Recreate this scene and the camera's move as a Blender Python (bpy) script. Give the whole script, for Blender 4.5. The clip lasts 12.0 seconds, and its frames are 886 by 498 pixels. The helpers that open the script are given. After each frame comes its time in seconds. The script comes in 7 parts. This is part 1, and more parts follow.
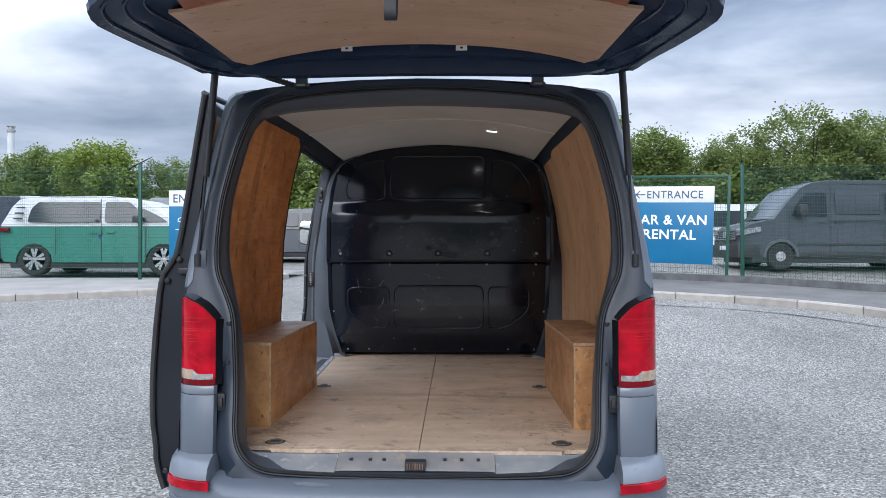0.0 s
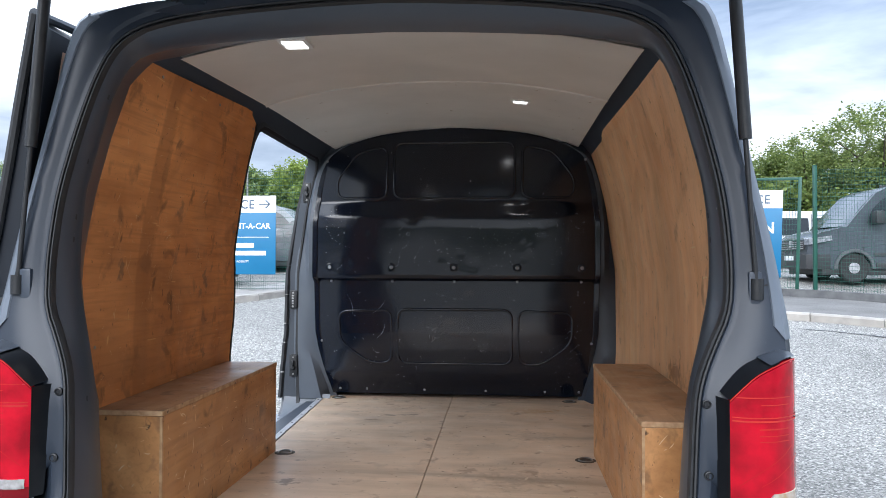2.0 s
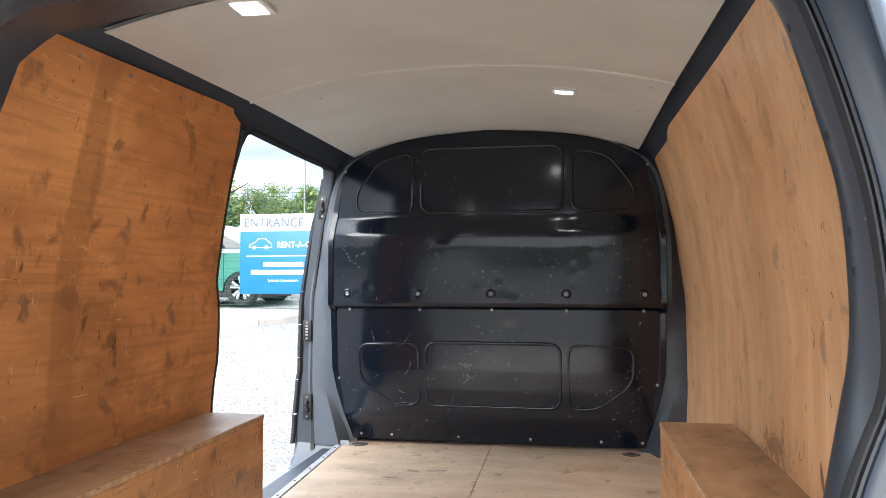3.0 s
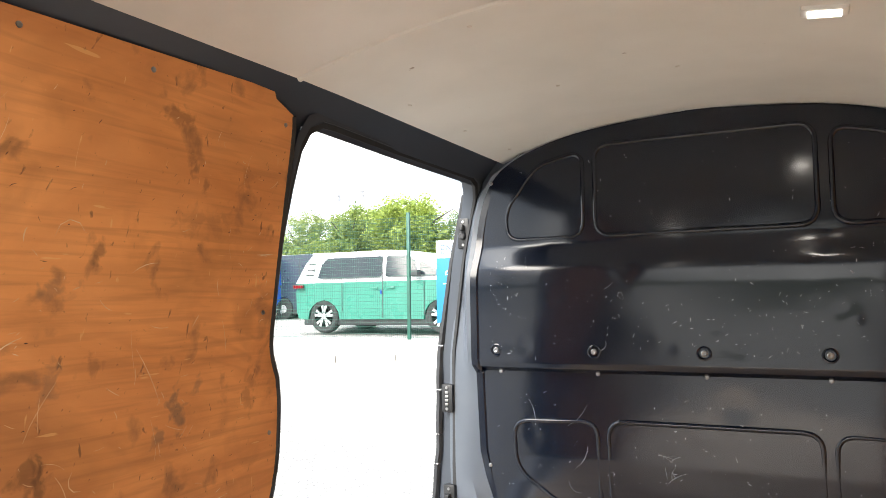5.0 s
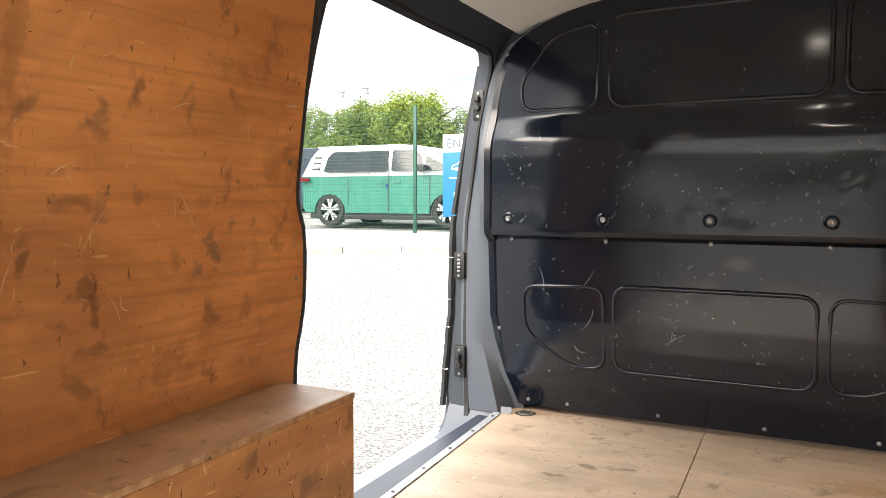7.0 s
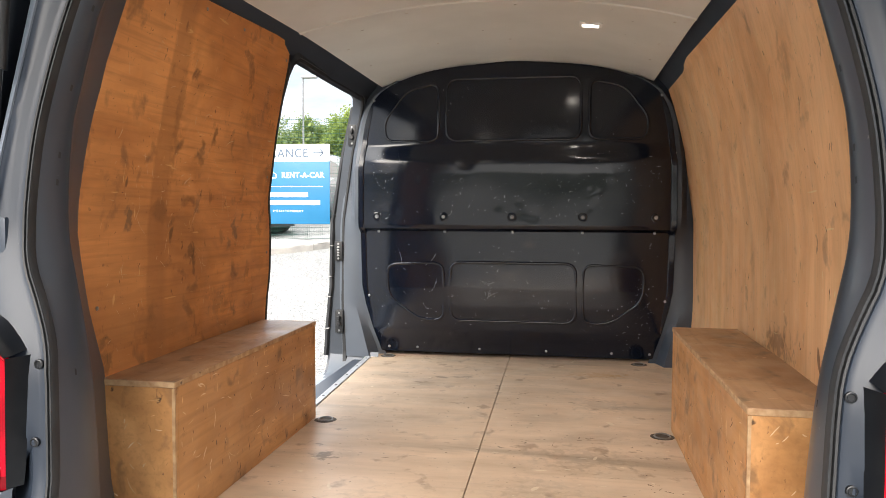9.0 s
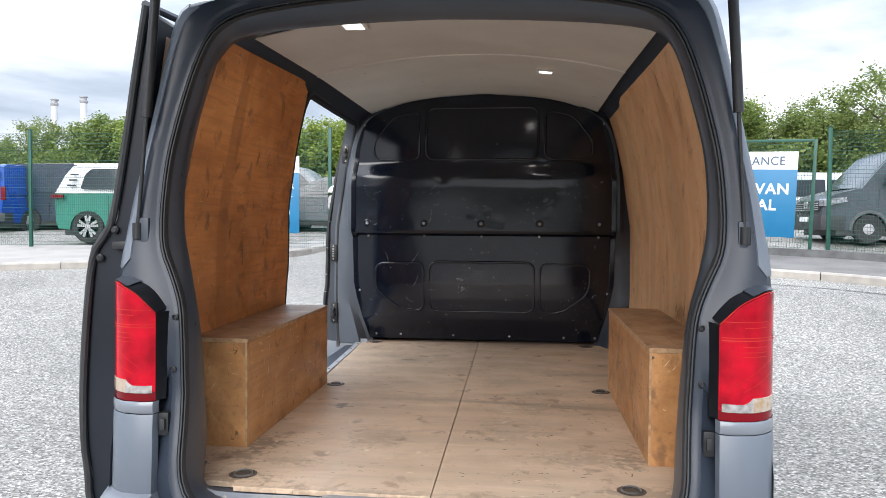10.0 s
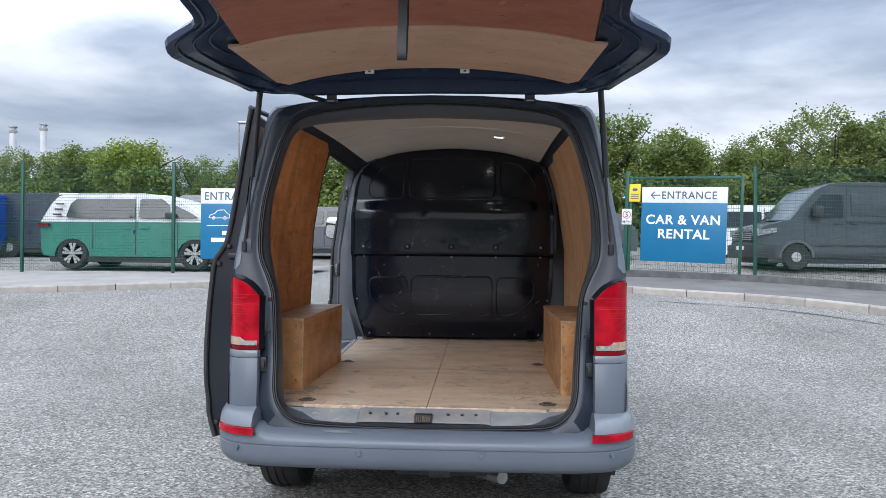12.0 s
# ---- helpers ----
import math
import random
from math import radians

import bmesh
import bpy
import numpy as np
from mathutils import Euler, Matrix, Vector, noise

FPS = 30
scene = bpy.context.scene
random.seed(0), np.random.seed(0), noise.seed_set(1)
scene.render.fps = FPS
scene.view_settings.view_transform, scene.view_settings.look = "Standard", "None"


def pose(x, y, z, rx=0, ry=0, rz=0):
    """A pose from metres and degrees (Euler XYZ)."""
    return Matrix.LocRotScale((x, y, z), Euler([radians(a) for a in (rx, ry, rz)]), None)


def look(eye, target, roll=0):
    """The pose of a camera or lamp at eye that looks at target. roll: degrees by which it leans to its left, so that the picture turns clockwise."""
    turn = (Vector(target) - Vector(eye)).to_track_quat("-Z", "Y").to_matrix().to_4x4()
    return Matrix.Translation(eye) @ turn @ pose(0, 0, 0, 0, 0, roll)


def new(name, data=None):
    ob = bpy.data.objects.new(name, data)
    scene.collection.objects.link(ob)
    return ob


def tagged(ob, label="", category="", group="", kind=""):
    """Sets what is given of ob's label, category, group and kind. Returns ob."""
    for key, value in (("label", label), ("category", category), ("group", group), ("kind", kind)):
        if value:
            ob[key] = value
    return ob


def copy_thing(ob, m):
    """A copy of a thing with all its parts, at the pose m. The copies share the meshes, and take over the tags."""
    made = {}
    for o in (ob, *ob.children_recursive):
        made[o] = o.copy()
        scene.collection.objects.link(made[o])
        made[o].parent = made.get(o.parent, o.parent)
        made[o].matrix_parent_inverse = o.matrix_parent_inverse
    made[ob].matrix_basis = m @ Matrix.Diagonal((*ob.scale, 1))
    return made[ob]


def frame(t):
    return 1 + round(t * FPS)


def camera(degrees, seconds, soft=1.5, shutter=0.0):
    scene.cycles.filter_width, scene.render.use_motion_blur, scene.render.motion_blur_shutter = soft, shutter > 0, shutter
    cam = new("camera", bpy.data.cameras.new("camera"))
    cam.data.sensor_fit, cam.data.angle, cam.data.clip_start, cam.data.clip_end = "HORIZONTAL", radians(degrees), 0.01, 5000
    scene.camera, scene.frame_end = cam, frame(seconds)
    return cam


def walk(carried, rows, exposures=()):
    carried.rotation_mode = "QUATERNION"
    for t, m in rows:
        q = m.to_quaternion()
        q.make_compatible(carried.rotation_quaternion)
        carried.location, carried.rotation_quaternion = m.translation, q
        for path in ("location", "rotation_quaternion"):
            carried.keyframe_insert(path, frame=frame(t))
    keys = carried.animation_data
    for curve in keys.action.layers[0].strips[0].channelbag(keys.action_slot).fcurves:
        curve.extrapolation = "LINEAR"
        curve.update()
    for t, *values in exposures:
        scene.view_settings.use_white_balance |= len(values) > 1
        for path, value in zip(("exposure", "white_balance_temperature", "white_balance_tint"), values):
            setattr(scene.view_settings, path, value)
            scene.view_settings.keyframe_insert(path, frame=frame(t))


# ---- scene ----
cam = camera(61.5, 12.0, soft=0.8)
PATH = [
    (0, (0.168, -2.678, 1.32), (0.116, -0.679, 1.334), 0.0),
    (0.5, (0.186, -2.409, 1.307), (0.119, -0.41, 1.323), 0.1),
    (1, (0.238, -2.12, 1.324), (0.148, -0.122, 1.34), 0.2),
    (1.5, (0.268, -1.828, 1.329), (0.141, 0.168, 1.352), 0.3),
    (2, (0.291, -1.514, 1.351), (0.116, 0.478, 1.388), 0.2),
    (2.5, (0.328, -1.201, 1.348), (0.087, 0.783, 1.408), 0.1),
    (3, (0.359, -0.914, 1.392), (0.021, 1.055, 1.473), 0.0),
    (3.2, (0.358, -0.809, 1.397), (-0.025, 1.152, 1.489), -0.1),
    (4.8, (0.301, 0.018, 1.477), (-0.515, 1.838, 1.622), -0.6),
    (5, (0.287, 0.081, 1.491), (-0.587, 1.874, 1.633), -0.8),
    (5.5, (0.264, 0.167, 1.492), (-0.752, 1.887, 1.585), -1.0),
    (6, (0.256, 0.179, 1.439), (-0.801, 1.877, 1.439), -0.8),
    (6.5, (0.273, 0.128, 1.397), (-0.739, 1.852, 1.32), -0.4),
    (7, (0.285, 0.0, 1.381), (-0.6, 1.789, 1.256), 0.2),
    (7.5, (0.264, -0.229, 1.358), (-0.465, 1.629, 1.226), 0.3),
    (7.7, (0.255, -0.33, 1.355), (-0.413, 1.551, 1.229), 0.1),
    (9.3, (0.259, -1.377, 1.343), (-0.018, 0.601, 1.25), 0.3),
    (9.5, (0.248, -1.514, 1.34), (-0.007, 0.468, 1.252), 0.3),
    (10, (0.245, -1.88, 1.324), (0.031, 0.107, 1.256), 0.4),
    (10.5, (0.258, -2.238, 1.294), (0.073, -0.247, 1.25), 0.6),
    (11, (0.253, -2.568, 1.293), (0.095, -0.575, 1.265), 0.6),
    (11.5, (0.24, -2.9, 1.289), (0.107, -0.905, 1.284), 0.5),
    (12, (0.26, -3.208, 1.275), (0.146, -1.211, 1.287), 0.5),
]
walk(cam, [(t, look(eye, target, roll)) for t, eye, target, roll in PATH],
     exposures=[(0.0, 0.1, 5850, 12), (1.5, 0.3, 5800, 11), (2.5, 1.08, 6050, 10), (5.0, 1.92, 6750, 10), (6.5, 1.55, 7150, 12), (7.5, 1.55, 7150, 12), (9.5, 1.15, 6650, 11), (10.3, 0.42, 6200, 12), (12.0, 0.1, 6000, 12)])

# ---- world, sun ----
SUN_EL, SUN_AZ = radians(30), radians(192)   # azimuth from +y towards +x
LAMP_WATTS = 0.2
world = bpy.data.worlds.new("overcast_sky")
scene.world = world
world.use_nodes = True
wn, wl = world.node_tree.nodes, world.node_tree.links
wn.clear()
w_out = wn.new("ShaderNodeOutputWorld")
w_sky = wn.new("ShaderNodeTexSky")
w_sky.sky_type, w_sky.sun_disc = "NISHITA", False
w_sky.sun_elevation, w_sky.sun_rotation = SUN_EL, SUN_AZ
w_sky.air_density, w_sky.dust_density = 1.0, 2.0
w_bgs = wn.new("ShaderNodeBackground")
w_bgs.inputs["Strength"].default_value = 0.07
wl.new(w_sky.outputs[0], w_bgs.inputs["Color"])
w_tc = wn.new("ShaderNodeTexCoord")
w_map = wn.new("ShaderNodeMapping")
w_map.inputs["Scale"].default_value = (1.0, 1.0, 3.6)
w_map.inputs["Location"].default_value = (3.1, 0.4, 0.0)
wl.new(w_tc.outputs["Generated"], w_map.inputs["Vector"])
w_n = wn.new("ShaderNodeTexNoise")
w_n.inputs["Scale"].default_value, w_n.inputs["Detail"].default_value, w_n.inputs["Roughness"].default_value = 2.1, 7.0, 0.52
w_n.inputs["Distortion"].default_value = 0.25
wl.new(w_map.outputs[0], w_n.inputs["Vector"])
w_cr = wn.new("ShaderNodeValToRGB")
w_cr.color_ramp.elements[0].position, w_cr.color_ramp.elements[0].color = 0.32, (0.21, 0.26, 0.34, 1)
w_cr.color_ramp.elements[1].position, w_cr.color_ramp.elements[1].color = 0.62, (0.92, 0.95, 0.98, 1)
e = w_cr.color_ramp.elements.new(0.46)
e.color = (0.45, 0.51, 0.59, 1)
# whiter cloud low down, heavier grey cloud higher up
w_sz = wn.new("ShaderNodeSeparateXYZ")
wl.new(w_tc.outputs["Generated"], w_sz.inputs[0])
w_low = wn.new("ShaderNodeMapRange")
w_low.inputs["From Min"].default_value, w_low.inputs["From Max"].default_value = 0.03, 0.34
w_low.inputs["To Min"].default_value, w_low.inputs["To Max"].default_value = 0.11, -0.03
wl.new(w_sz.outputs["Z"], w_low.inputs["Value"])
w_add = wn.new("ShaderNodeMath")
w_add.operation = "ADD"
wl.new(w_n.outputs["Fac"], w_add.inputs[0])
wl.new(w_low.outputs[0], w_add.inputs[1])
wl.new(w_add.outputs[0], w_cr.inputs[0])
w_bgc = wn.new("ShaderNodeBackground")
w_bgc.inputs["Strength"].default_value = 1.0
wl.new(w_cr.outputs[0], w_bgc.inputs["Color"])
# an overcast sky is about three times brighter overhead than at the horizon
w_sep = wn.new("ShaderNodeSeparateXYZ")
wl.new(w_tc.outputs["Generated"], w_sep.inputs[0])
w_up = wn.new("ShaderNodeMapRange")
w_up.inputs["From Min"].default_value, w_up.inputs["From Max"].default_value = 0.2, 0.95
w_up.inputs["To Min"].default_value, w_up.inputs["To Max"].default_value = 1.0, 4.0
wl.new(w_sep.outputs["Z"], w_up.inputs["Value"])
wl.new(w_up.outputs[0], w_bgc.inputs["Strength"])
w_mix = wn.new("ShaderNodeMixShader")
w_mix.inputs[0].default_value = 0.93
wl.new(w_bgs.outputs[0], w_mix.inputs[1])
wl.new(w_bgc.outputs[0], w_mix.inputs[2])
wl.new(w_mix.outputs[0], w_out.inputs[0])

sun = new("sun", bpy.data.lights.new("sun", "SUN"))
sun.data.energy, sun.data.angle, sun.data.color = 2.0, radians(40), (1.0, 0.95, 0.88)
sun.matrix_world = look((30 * math.sin(SUN_AZ), 30 * math.cos(SUN_AZ), 30 * math.tan(SUN_EL)), (0, 0, 0))


# ---- materials ----
def mat(name, c1, c2=None, scale=8.0, rough=0.5, metal=0.0, bump=0.0, bump_scale=60.0, stretch=(1, 1, 1), detail=5.0,
        rough_var=0.1, spots=None, spot_scale=30.0, spot_at=0.72, coat=0.0, lo=0.35, hi=0.65, random_tint=0.0, spec=0.5):
    """A painted, wooden or stone surface: two tones by noise, optional dark or light spots, rough variation and fine relief."""
    m = bpy.data.materials.new(name)
    m.use_nodes = True
    n, l = m.node_tree.nodes, m.node_tree.links
    b = n["Principled BSDF"]
    b.inputs["Metallic"].default_value = metal
    b.inputs["Coat Weight"].default_value = coat
    b.inputs["Coat Roughness"].default_value = 0.08
    b.inputs["Specular IOR Level"].default_value = spec
    tc = n.new("ShaderNodeTexCoord")
    mp = n.new("ShaderNodeMapping")
    mp.inputs["Scale"].default_value = stretch
    l.new(tc.outputs["Object"], mp.inputs["Vector"])
    c2 = c2 or tuple(v * 0.8 for v in c1)
    no = n.new("ShaderNodeTexNoise")
    no.inputs["Scale"].default_value, no.inputs["Detail"].default_value = scale, detail
    l.new(mp.outputs[0], no.inputs["Vector"])
    ra = n.new("ShaderNodeMapRange")
    ra.inputs["From Min"].default_value, ra.inputs["From Max"].default_value = lo, hi
    l.new(no.outputs["Fac"], ra.inputs["Value"])
    mx = n.new("ShaderNodeMix")
    mx.data_type = "RGBA"
    mx.inputs["A"].default_value, mx.inputs["B"].default_value = (*c1, 1), (*c2, 1)
    l.new(ra.outputs[0], mx.inputs["Factor"])
    col = mx.outputs["Result"]
    if spots:
        ns = n.new("ShaderNodeTexNoise")
        ns.inputs["Scale"].default_value, ns.inputs["Detail"].default_value = spot_scale, 3.0
        l.new(tc.outputs["Object"], ns.inputs["Vector"])
        rs = n.new("ShaderNodeMapRange")
        rs.inputs["From Min"].default_value, rs.inputs["From Max"].default_value = spot_at, spot_at + 0.05
        l.new(ns.outputs["Fac"], rs.inputs["Value"])
        m2 = n.new("ShaderNodeMix")
        m2.data_type = "RGBA"
        m2.inputs["B"].default_value = (*spots, 1)
        l.new(col, m2.inputs["A"])
        l.new(rs.outputs[0], m2.inputs["Factor"])
        col = m2.outputs["Result"]
    if random_tint:
        oi = n.new("ShaderNodeObjectInfo")
        hs = n.new("ShaderNodeHueSaturation")
        r3 = n.new("ShaderNodeMapRange")
        r3.inputs["To Min"].default_value, r3.inputs["To Max"].default_value = 1 - random_tint, 1 + random_tint
        l.new(oi.outputs["Random"], r3.inputs["Value"])
        l.new(r3.outputs[0], hs.inputs["Value"])
        l.new(col, hs.inputs["Color"])
        col = hs.outputs["Color"]
    l.new(col, b.inputs["Base Color"])
    rr = n.new("ShaderNodeMapRange")
    rr.inputs["To Min"].default_value, rr.inputs["To Max"].default_value = max(0.02, rough - rough_var), min(1, rough + rough_var)
    l.new(no.outputs["Fac"], rr.inputs["Value"])
    l.new(rr.outputs[0], b.inputs["Roughness"])
    if bump:
        nb = n.new("ShaderNodeTexNoise")
        nb.inputs["Scale"].default_value, nb.inputs["Detail"].default_value = bump_scale, 4.0
        l.new(mp.outputs[0], nb.inputs["Vector"])
        bu = n.new("ShaderNodeBump")
        bu.inputs["Strength"].default_value, bu.inputs["Distance"].default_value = bump, 0.01
        l.new(nb.outputs["Fac"], bu.inputs["Height"])
        l.new(bu.outputs[0], b.inputs["Normal"])
    return m


def plywood(name, c1, c2, dirt, along="y", dirt_at=0.6, rough=0.45, figure=0.2, blot=0.3, grain=0.5, plane="yz", marks=(), band=None, fleck=0.5):
    """Rotary-cut ply: wavy figure along the sheet, blotches, nicks and scratches at several scales. marks: stains and
    dark patches (u, v, half length, half height, colour, strength) in the sheet's plane; band: a strip (from, to) along
    u darkened as the shade of a crease."""
    m = bpy.data.materials.new(name)
    m.use_nodes = True
    n, l = m.node_tree.nodes, m.node_tree.links
    b = n["Principled BSDF"]
    tc = n.new("ShaderNodeTexCoord")

    def noise_of(stretch, scale, detail=4.0, dist=0.0, rot=(0, 0, 0)):
        mp = n.new("ShaderNodeMapping")
        mp.inputs["Scale"].default_value, mp.inputs["Rotation"].default_value = stretch, rot
        l.new(tc.outputs["Object"], mp.inputs["Vector"])
        t = n.new("ShaderNodeTexNoise")
        t.inputs["Scale"].default_value, t.inputs["Detail"].default_value, t.inputs["Distortion"].default_value = scale, detail, dist
        l.new(mp.outputs[0], t.inputs["Vector"])
        return t.outputs["Fac"]

    def ramp(v, lo, hi, a=0.0, z=1.0):
        r = n.new("ShaderNodeMapRange")
        r.inputs["From Min"].default_value, r.inputs["From Max"].default_value = lo, hi
        r.inputs["To Min"].default_value, r.inputs["To Max"].default_value = a, z
        l.new(v, r.inputs["Value"])
        return r.outputs[0]

    def calc(op, p, q):
        x = n.new("ShaderNodeMath")
        x.operation = op
        for k, v in enumerate((p, q)):
            if isinstance(v, (int, float)):
                x.inputs[k].default_value = v
            else:
                l.new(v, x.inputs[k])
        return x.outputs[0]

    def blend(colour, over, fac):
        x = n.new("ShaderNodeMix")
        x.data_type = "RGBA"
        if isinstance(colour, tuple):
            x.inputs["A"].default_value = (*colour, 1)
        else:
            l.new(colour, x.inputs["A"])
        x.inputs["B"].default_value = (*over, 1)
        l.new(fac, x.inputs["Factor"])
        return x.outputs["Result"]

    def dark(k):
        return tuple(v * k for v in c2)

    fine = {"y": (1, 0.04, 1), "z": (1, 1, 0.04), "x": (0.04, 1, 1)}[along]
    streak = {"y": (1, 0.10, 1), "z": (1, 1, 0.10), "x": (0.10, 1, 1)}[along]
    wide = {"y": (1, 0.30, 1), "z": (1, 1, 0.30), "x": (0.30, 1, 1)}[along]
    col = blend(c1, c2, ramp(noise_of(wide, 4.2, 8, 1.6), 0.34, 0.66))
    col = blend(col, dark(0.8), ramp(noise_of(streak, 8, 6, 1.0), 0.5, 0.75, 0, 0.35))
    col = blend(col, dark(0.66), ramp(noise_of(fine, 70, 5, 0.5), 0.48, 0.80, 0, grain))
    col = blend(col, tuple(min(0.9, v * 1.2) for v in c1), ramp(noise_of(wide, 2.6, 5, 0.7), 0.52, 0.76, 0, 0.5))
    # cathedral figure, broken up so that it comes and goes
    rings = n.new("ShaderNodeMath")
    rings.operation = "SINE"
    l.new(calc("MULTIPLY", noise_of(wide, 1.7, 4, 1.1), 110.0), rings.inputs[0])
    col = blend(col, dark(0.7), calc("MULTIPLY", ramp(rings.outputs[0], 0.1, 1.0, 0, figure), ramp(noise_of((1, 1, 1), 2.3, 3), 0.45, 0.65)))
    # blotches of varnish and handling dirt
    col = blend(col, dark(0.5), ramp(noise_of(wide, 3.6, 7, 0.9), 0.50, 0.72, 0, blot))
    col = blend(col, dark(0.6), ramp(noise_of((1, 1, 1), 8.5, 8, 0.4), 0.56, 0.72, 0, blot * 0.5))
    col = blend(col, dirt, ramp(noise_of((1, 0.8, 0.8), 14.0, 10, 0.3, (0.5, 0.3, 0.0)), dirt_at + 0.03, dirt_at + 0.13, 0, 0.65))
    col = blend(col, tuple(v * 0.45 for v in dirt), ramp(noise_of((1, 1.7, 0.8), 31, 6, 0.8, (0.8, 0.0, 0.2)), 0.67, 0.73, 0, fleck + 0.2))
    col = blend(col, tuple(v * 0.35 for v in dirt), ramp(noise_of((1, 1, 1), 84, 3, 0.5), 0.70, 0.76, 0, fleck))
    # darkens one strip of the sheet for the shade along its crease
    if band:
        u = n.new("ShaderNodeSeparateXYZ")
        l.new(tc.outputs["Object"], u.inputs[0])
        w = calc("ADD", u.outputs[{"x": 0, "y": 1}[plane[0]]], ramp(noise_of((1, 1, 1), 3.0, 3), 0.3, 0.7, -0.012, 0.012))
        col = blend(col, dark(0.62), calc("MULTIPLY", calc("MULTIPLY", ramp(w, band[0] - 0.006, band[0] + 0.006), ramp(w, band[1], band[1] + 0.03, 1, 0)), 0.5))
    ragged = ramp(noise_of((1, 1, 1), 38, 9, 0.5), 0.3, 0.7, -0.85, 0.85) if marks else None
    for u0, v0, ru, rv, colour, strength in marks:
        mp = n.new("ShaderNodeMapping")
        mp.vector_type = "TEXTURE"
        at = {"yz": (0, u0, v0), "xy": (u0, v0, 0), "xz": (u0, 0, v0)}[plane]
        big = {"yz": (1e3, ru, rv), "xy": (ru, rv, 1e3), "xz": (ru, 1e3, rv)}[plane]
        mp.inputs["Location"].default_value, mp.inputs["Scale"].default_value = at, big
        l.new(tc.outputs["Object"], mp.inputs["Vector"])
        r = n.new("ShaderNodeVectorMath")
        r.operation = "LENGTH"
        l.new(mp.outputs[0], r.inputs[0])
        col = blend(col, colour, ramp(calc("ADD", r.outputs["Value"], ragged), 0.35, 1.1, strength * 0.8, 0))
    s1 = ramp(noise_of((1, 3.6, 0.7), 19, 2, 0.5, (0.7, 0.2, 0.3)), 0.72, 0.75, 0, fleck)
    col = blend(col, tuple(min(0.8, v * 1.25 + 0.08) for v in c1), s1)
    s2 = ramp(noise_of((1, 0.6, 5.0), 15, 2, 0.4, (-0.5, 0.1, 0.2)), 0.73, 0.755, 0, fleck)
    col = blend(col, tuple(min(0.8, v * 1.2 + 0.07) for v in c1), s2)
    l.new(col, b.inputs["Base Color"])
    l.new(ramp(noise_of((1, 1, 1), 9, 6), 0.3, 0.7, rough - 0.14, rough + 0.14), b.inputs["Roughness"])
    bu = n.new("ShaderNodeBump")
    bu.inputs["Strength"].default_value, bu.inputs["Distance"].default_value = 0.16, 0.004
    l.new(calc("ADD", noise_of(fine, 70, 3), calc("MULTIPLY", noise_of((1, 1, 1), 40, 5), 0.6)), bu.inputs["Height"])
    l.new(bu.outputs[0], b.inputs["Normal"])
    return m


def chippings(name):
    """Surface-dressed asphalt: pale and dark stone chips in grey bitumen, with broad worn and oily tones."""
    m = bpy.data.materials.new(name)
    m.use_nodes = True
    n, l = m.node_tree.nodes, m.node_tree.links
    b = n["Principled BSDF"]
    tc = n.new("ShaderNodeTexCoord")
    vo = n.new("ShaderNodeTexVoronoi")
    vo.inputs["Scale"].default_value = 74
    l.new(tc.outputs["Object"], vo.inputs["Vector"])
    sp = n.new("ShaderNodeSeparateColor")
    l.new(vo.outputs["Color"], sp.inputs[0])
    cr = n.new("ShaderNodeValToRGB")
    cr.color_ramp.elements[0].position, cr.color_ramp.elements[0].color = 0.0, (0.07, 0.068, 0.065, 1)
    cr.color_ramp.elements[1].position, cr.color_ramp.elements[1].color = 1.0, (0.48, 0.455, 0.42, 1)
    for pos, g in ((0.3, 0.135), (0.55, 0.205), (0.85, 0.29)):
        el = cr.color_ramp.elements.new(pos)
        el.color = (g * 1.05, g, g * 0.90, 1)
    l.new(sp.outputs[0], cr.inputs[0])
    no = n.new("ShaderNodeTexNoise")
    no.inputs["Scale"].default_value, no.inputs["Detail"].default_value = 0.5, 7
    l.new(tc.outputs["Object"], no.inputs["Vector"])
    ra = n.new("ShaderNodeMapRange")
    ra.inputs["From Min"].default_value, ra.inputs["From Max"].default_value = 0.3, 0.7
    ra.inputs["To Min"].default_value, ra.inputs["To Max"].default_value = 0.78, 1.18
    l.new(no.outputs["Fac"], ra.inputs["Value"])
    mx = n.new("ShaderNodeMix")
    mx.data_type, mx.blend_type = "RGBA", "MULTIPLY"
    mx.inputs["Factor"].default_value = 1.0
    l.new(cr.outputs[0], mx.inputs["A"])
    l.new(ra.outputs[0], mx.inputs["B"])
    l.new(mx.outputs["Result"], b.inputs["Base Color"])
    b.inputs["Roughness"].default_value = 0.85
    bu = n.new("ShaderNodeBump")
    bu.inputs["Strength"].default_value, bu.inputs["Distance"].default_value = 0.55, 0.005
    l.new(vo.outputs["Distance"], bu.inputs["Height"])
    l.new(bu.outputs[0], b.inputs["Normal"])
    return m


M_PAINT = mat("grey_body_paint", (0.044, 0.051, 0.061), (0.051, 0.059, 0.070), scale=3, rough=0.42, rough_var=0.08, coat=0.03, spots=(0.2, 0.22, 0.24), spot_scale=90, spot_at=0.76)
# frame, door, tailgate and inner paints carry shade: darker, bluer than the body grey
M_FRAME = mat("shaded_frame_paint", (0.022, 0.030, 0.045), (0.027, 0.035, 0.050), scale=3, rough=0.36, rough_var=0.08, spec=0.35, spots=(0.12, 0.13, 0.14), spot_scale=90, spot_at=0.76)
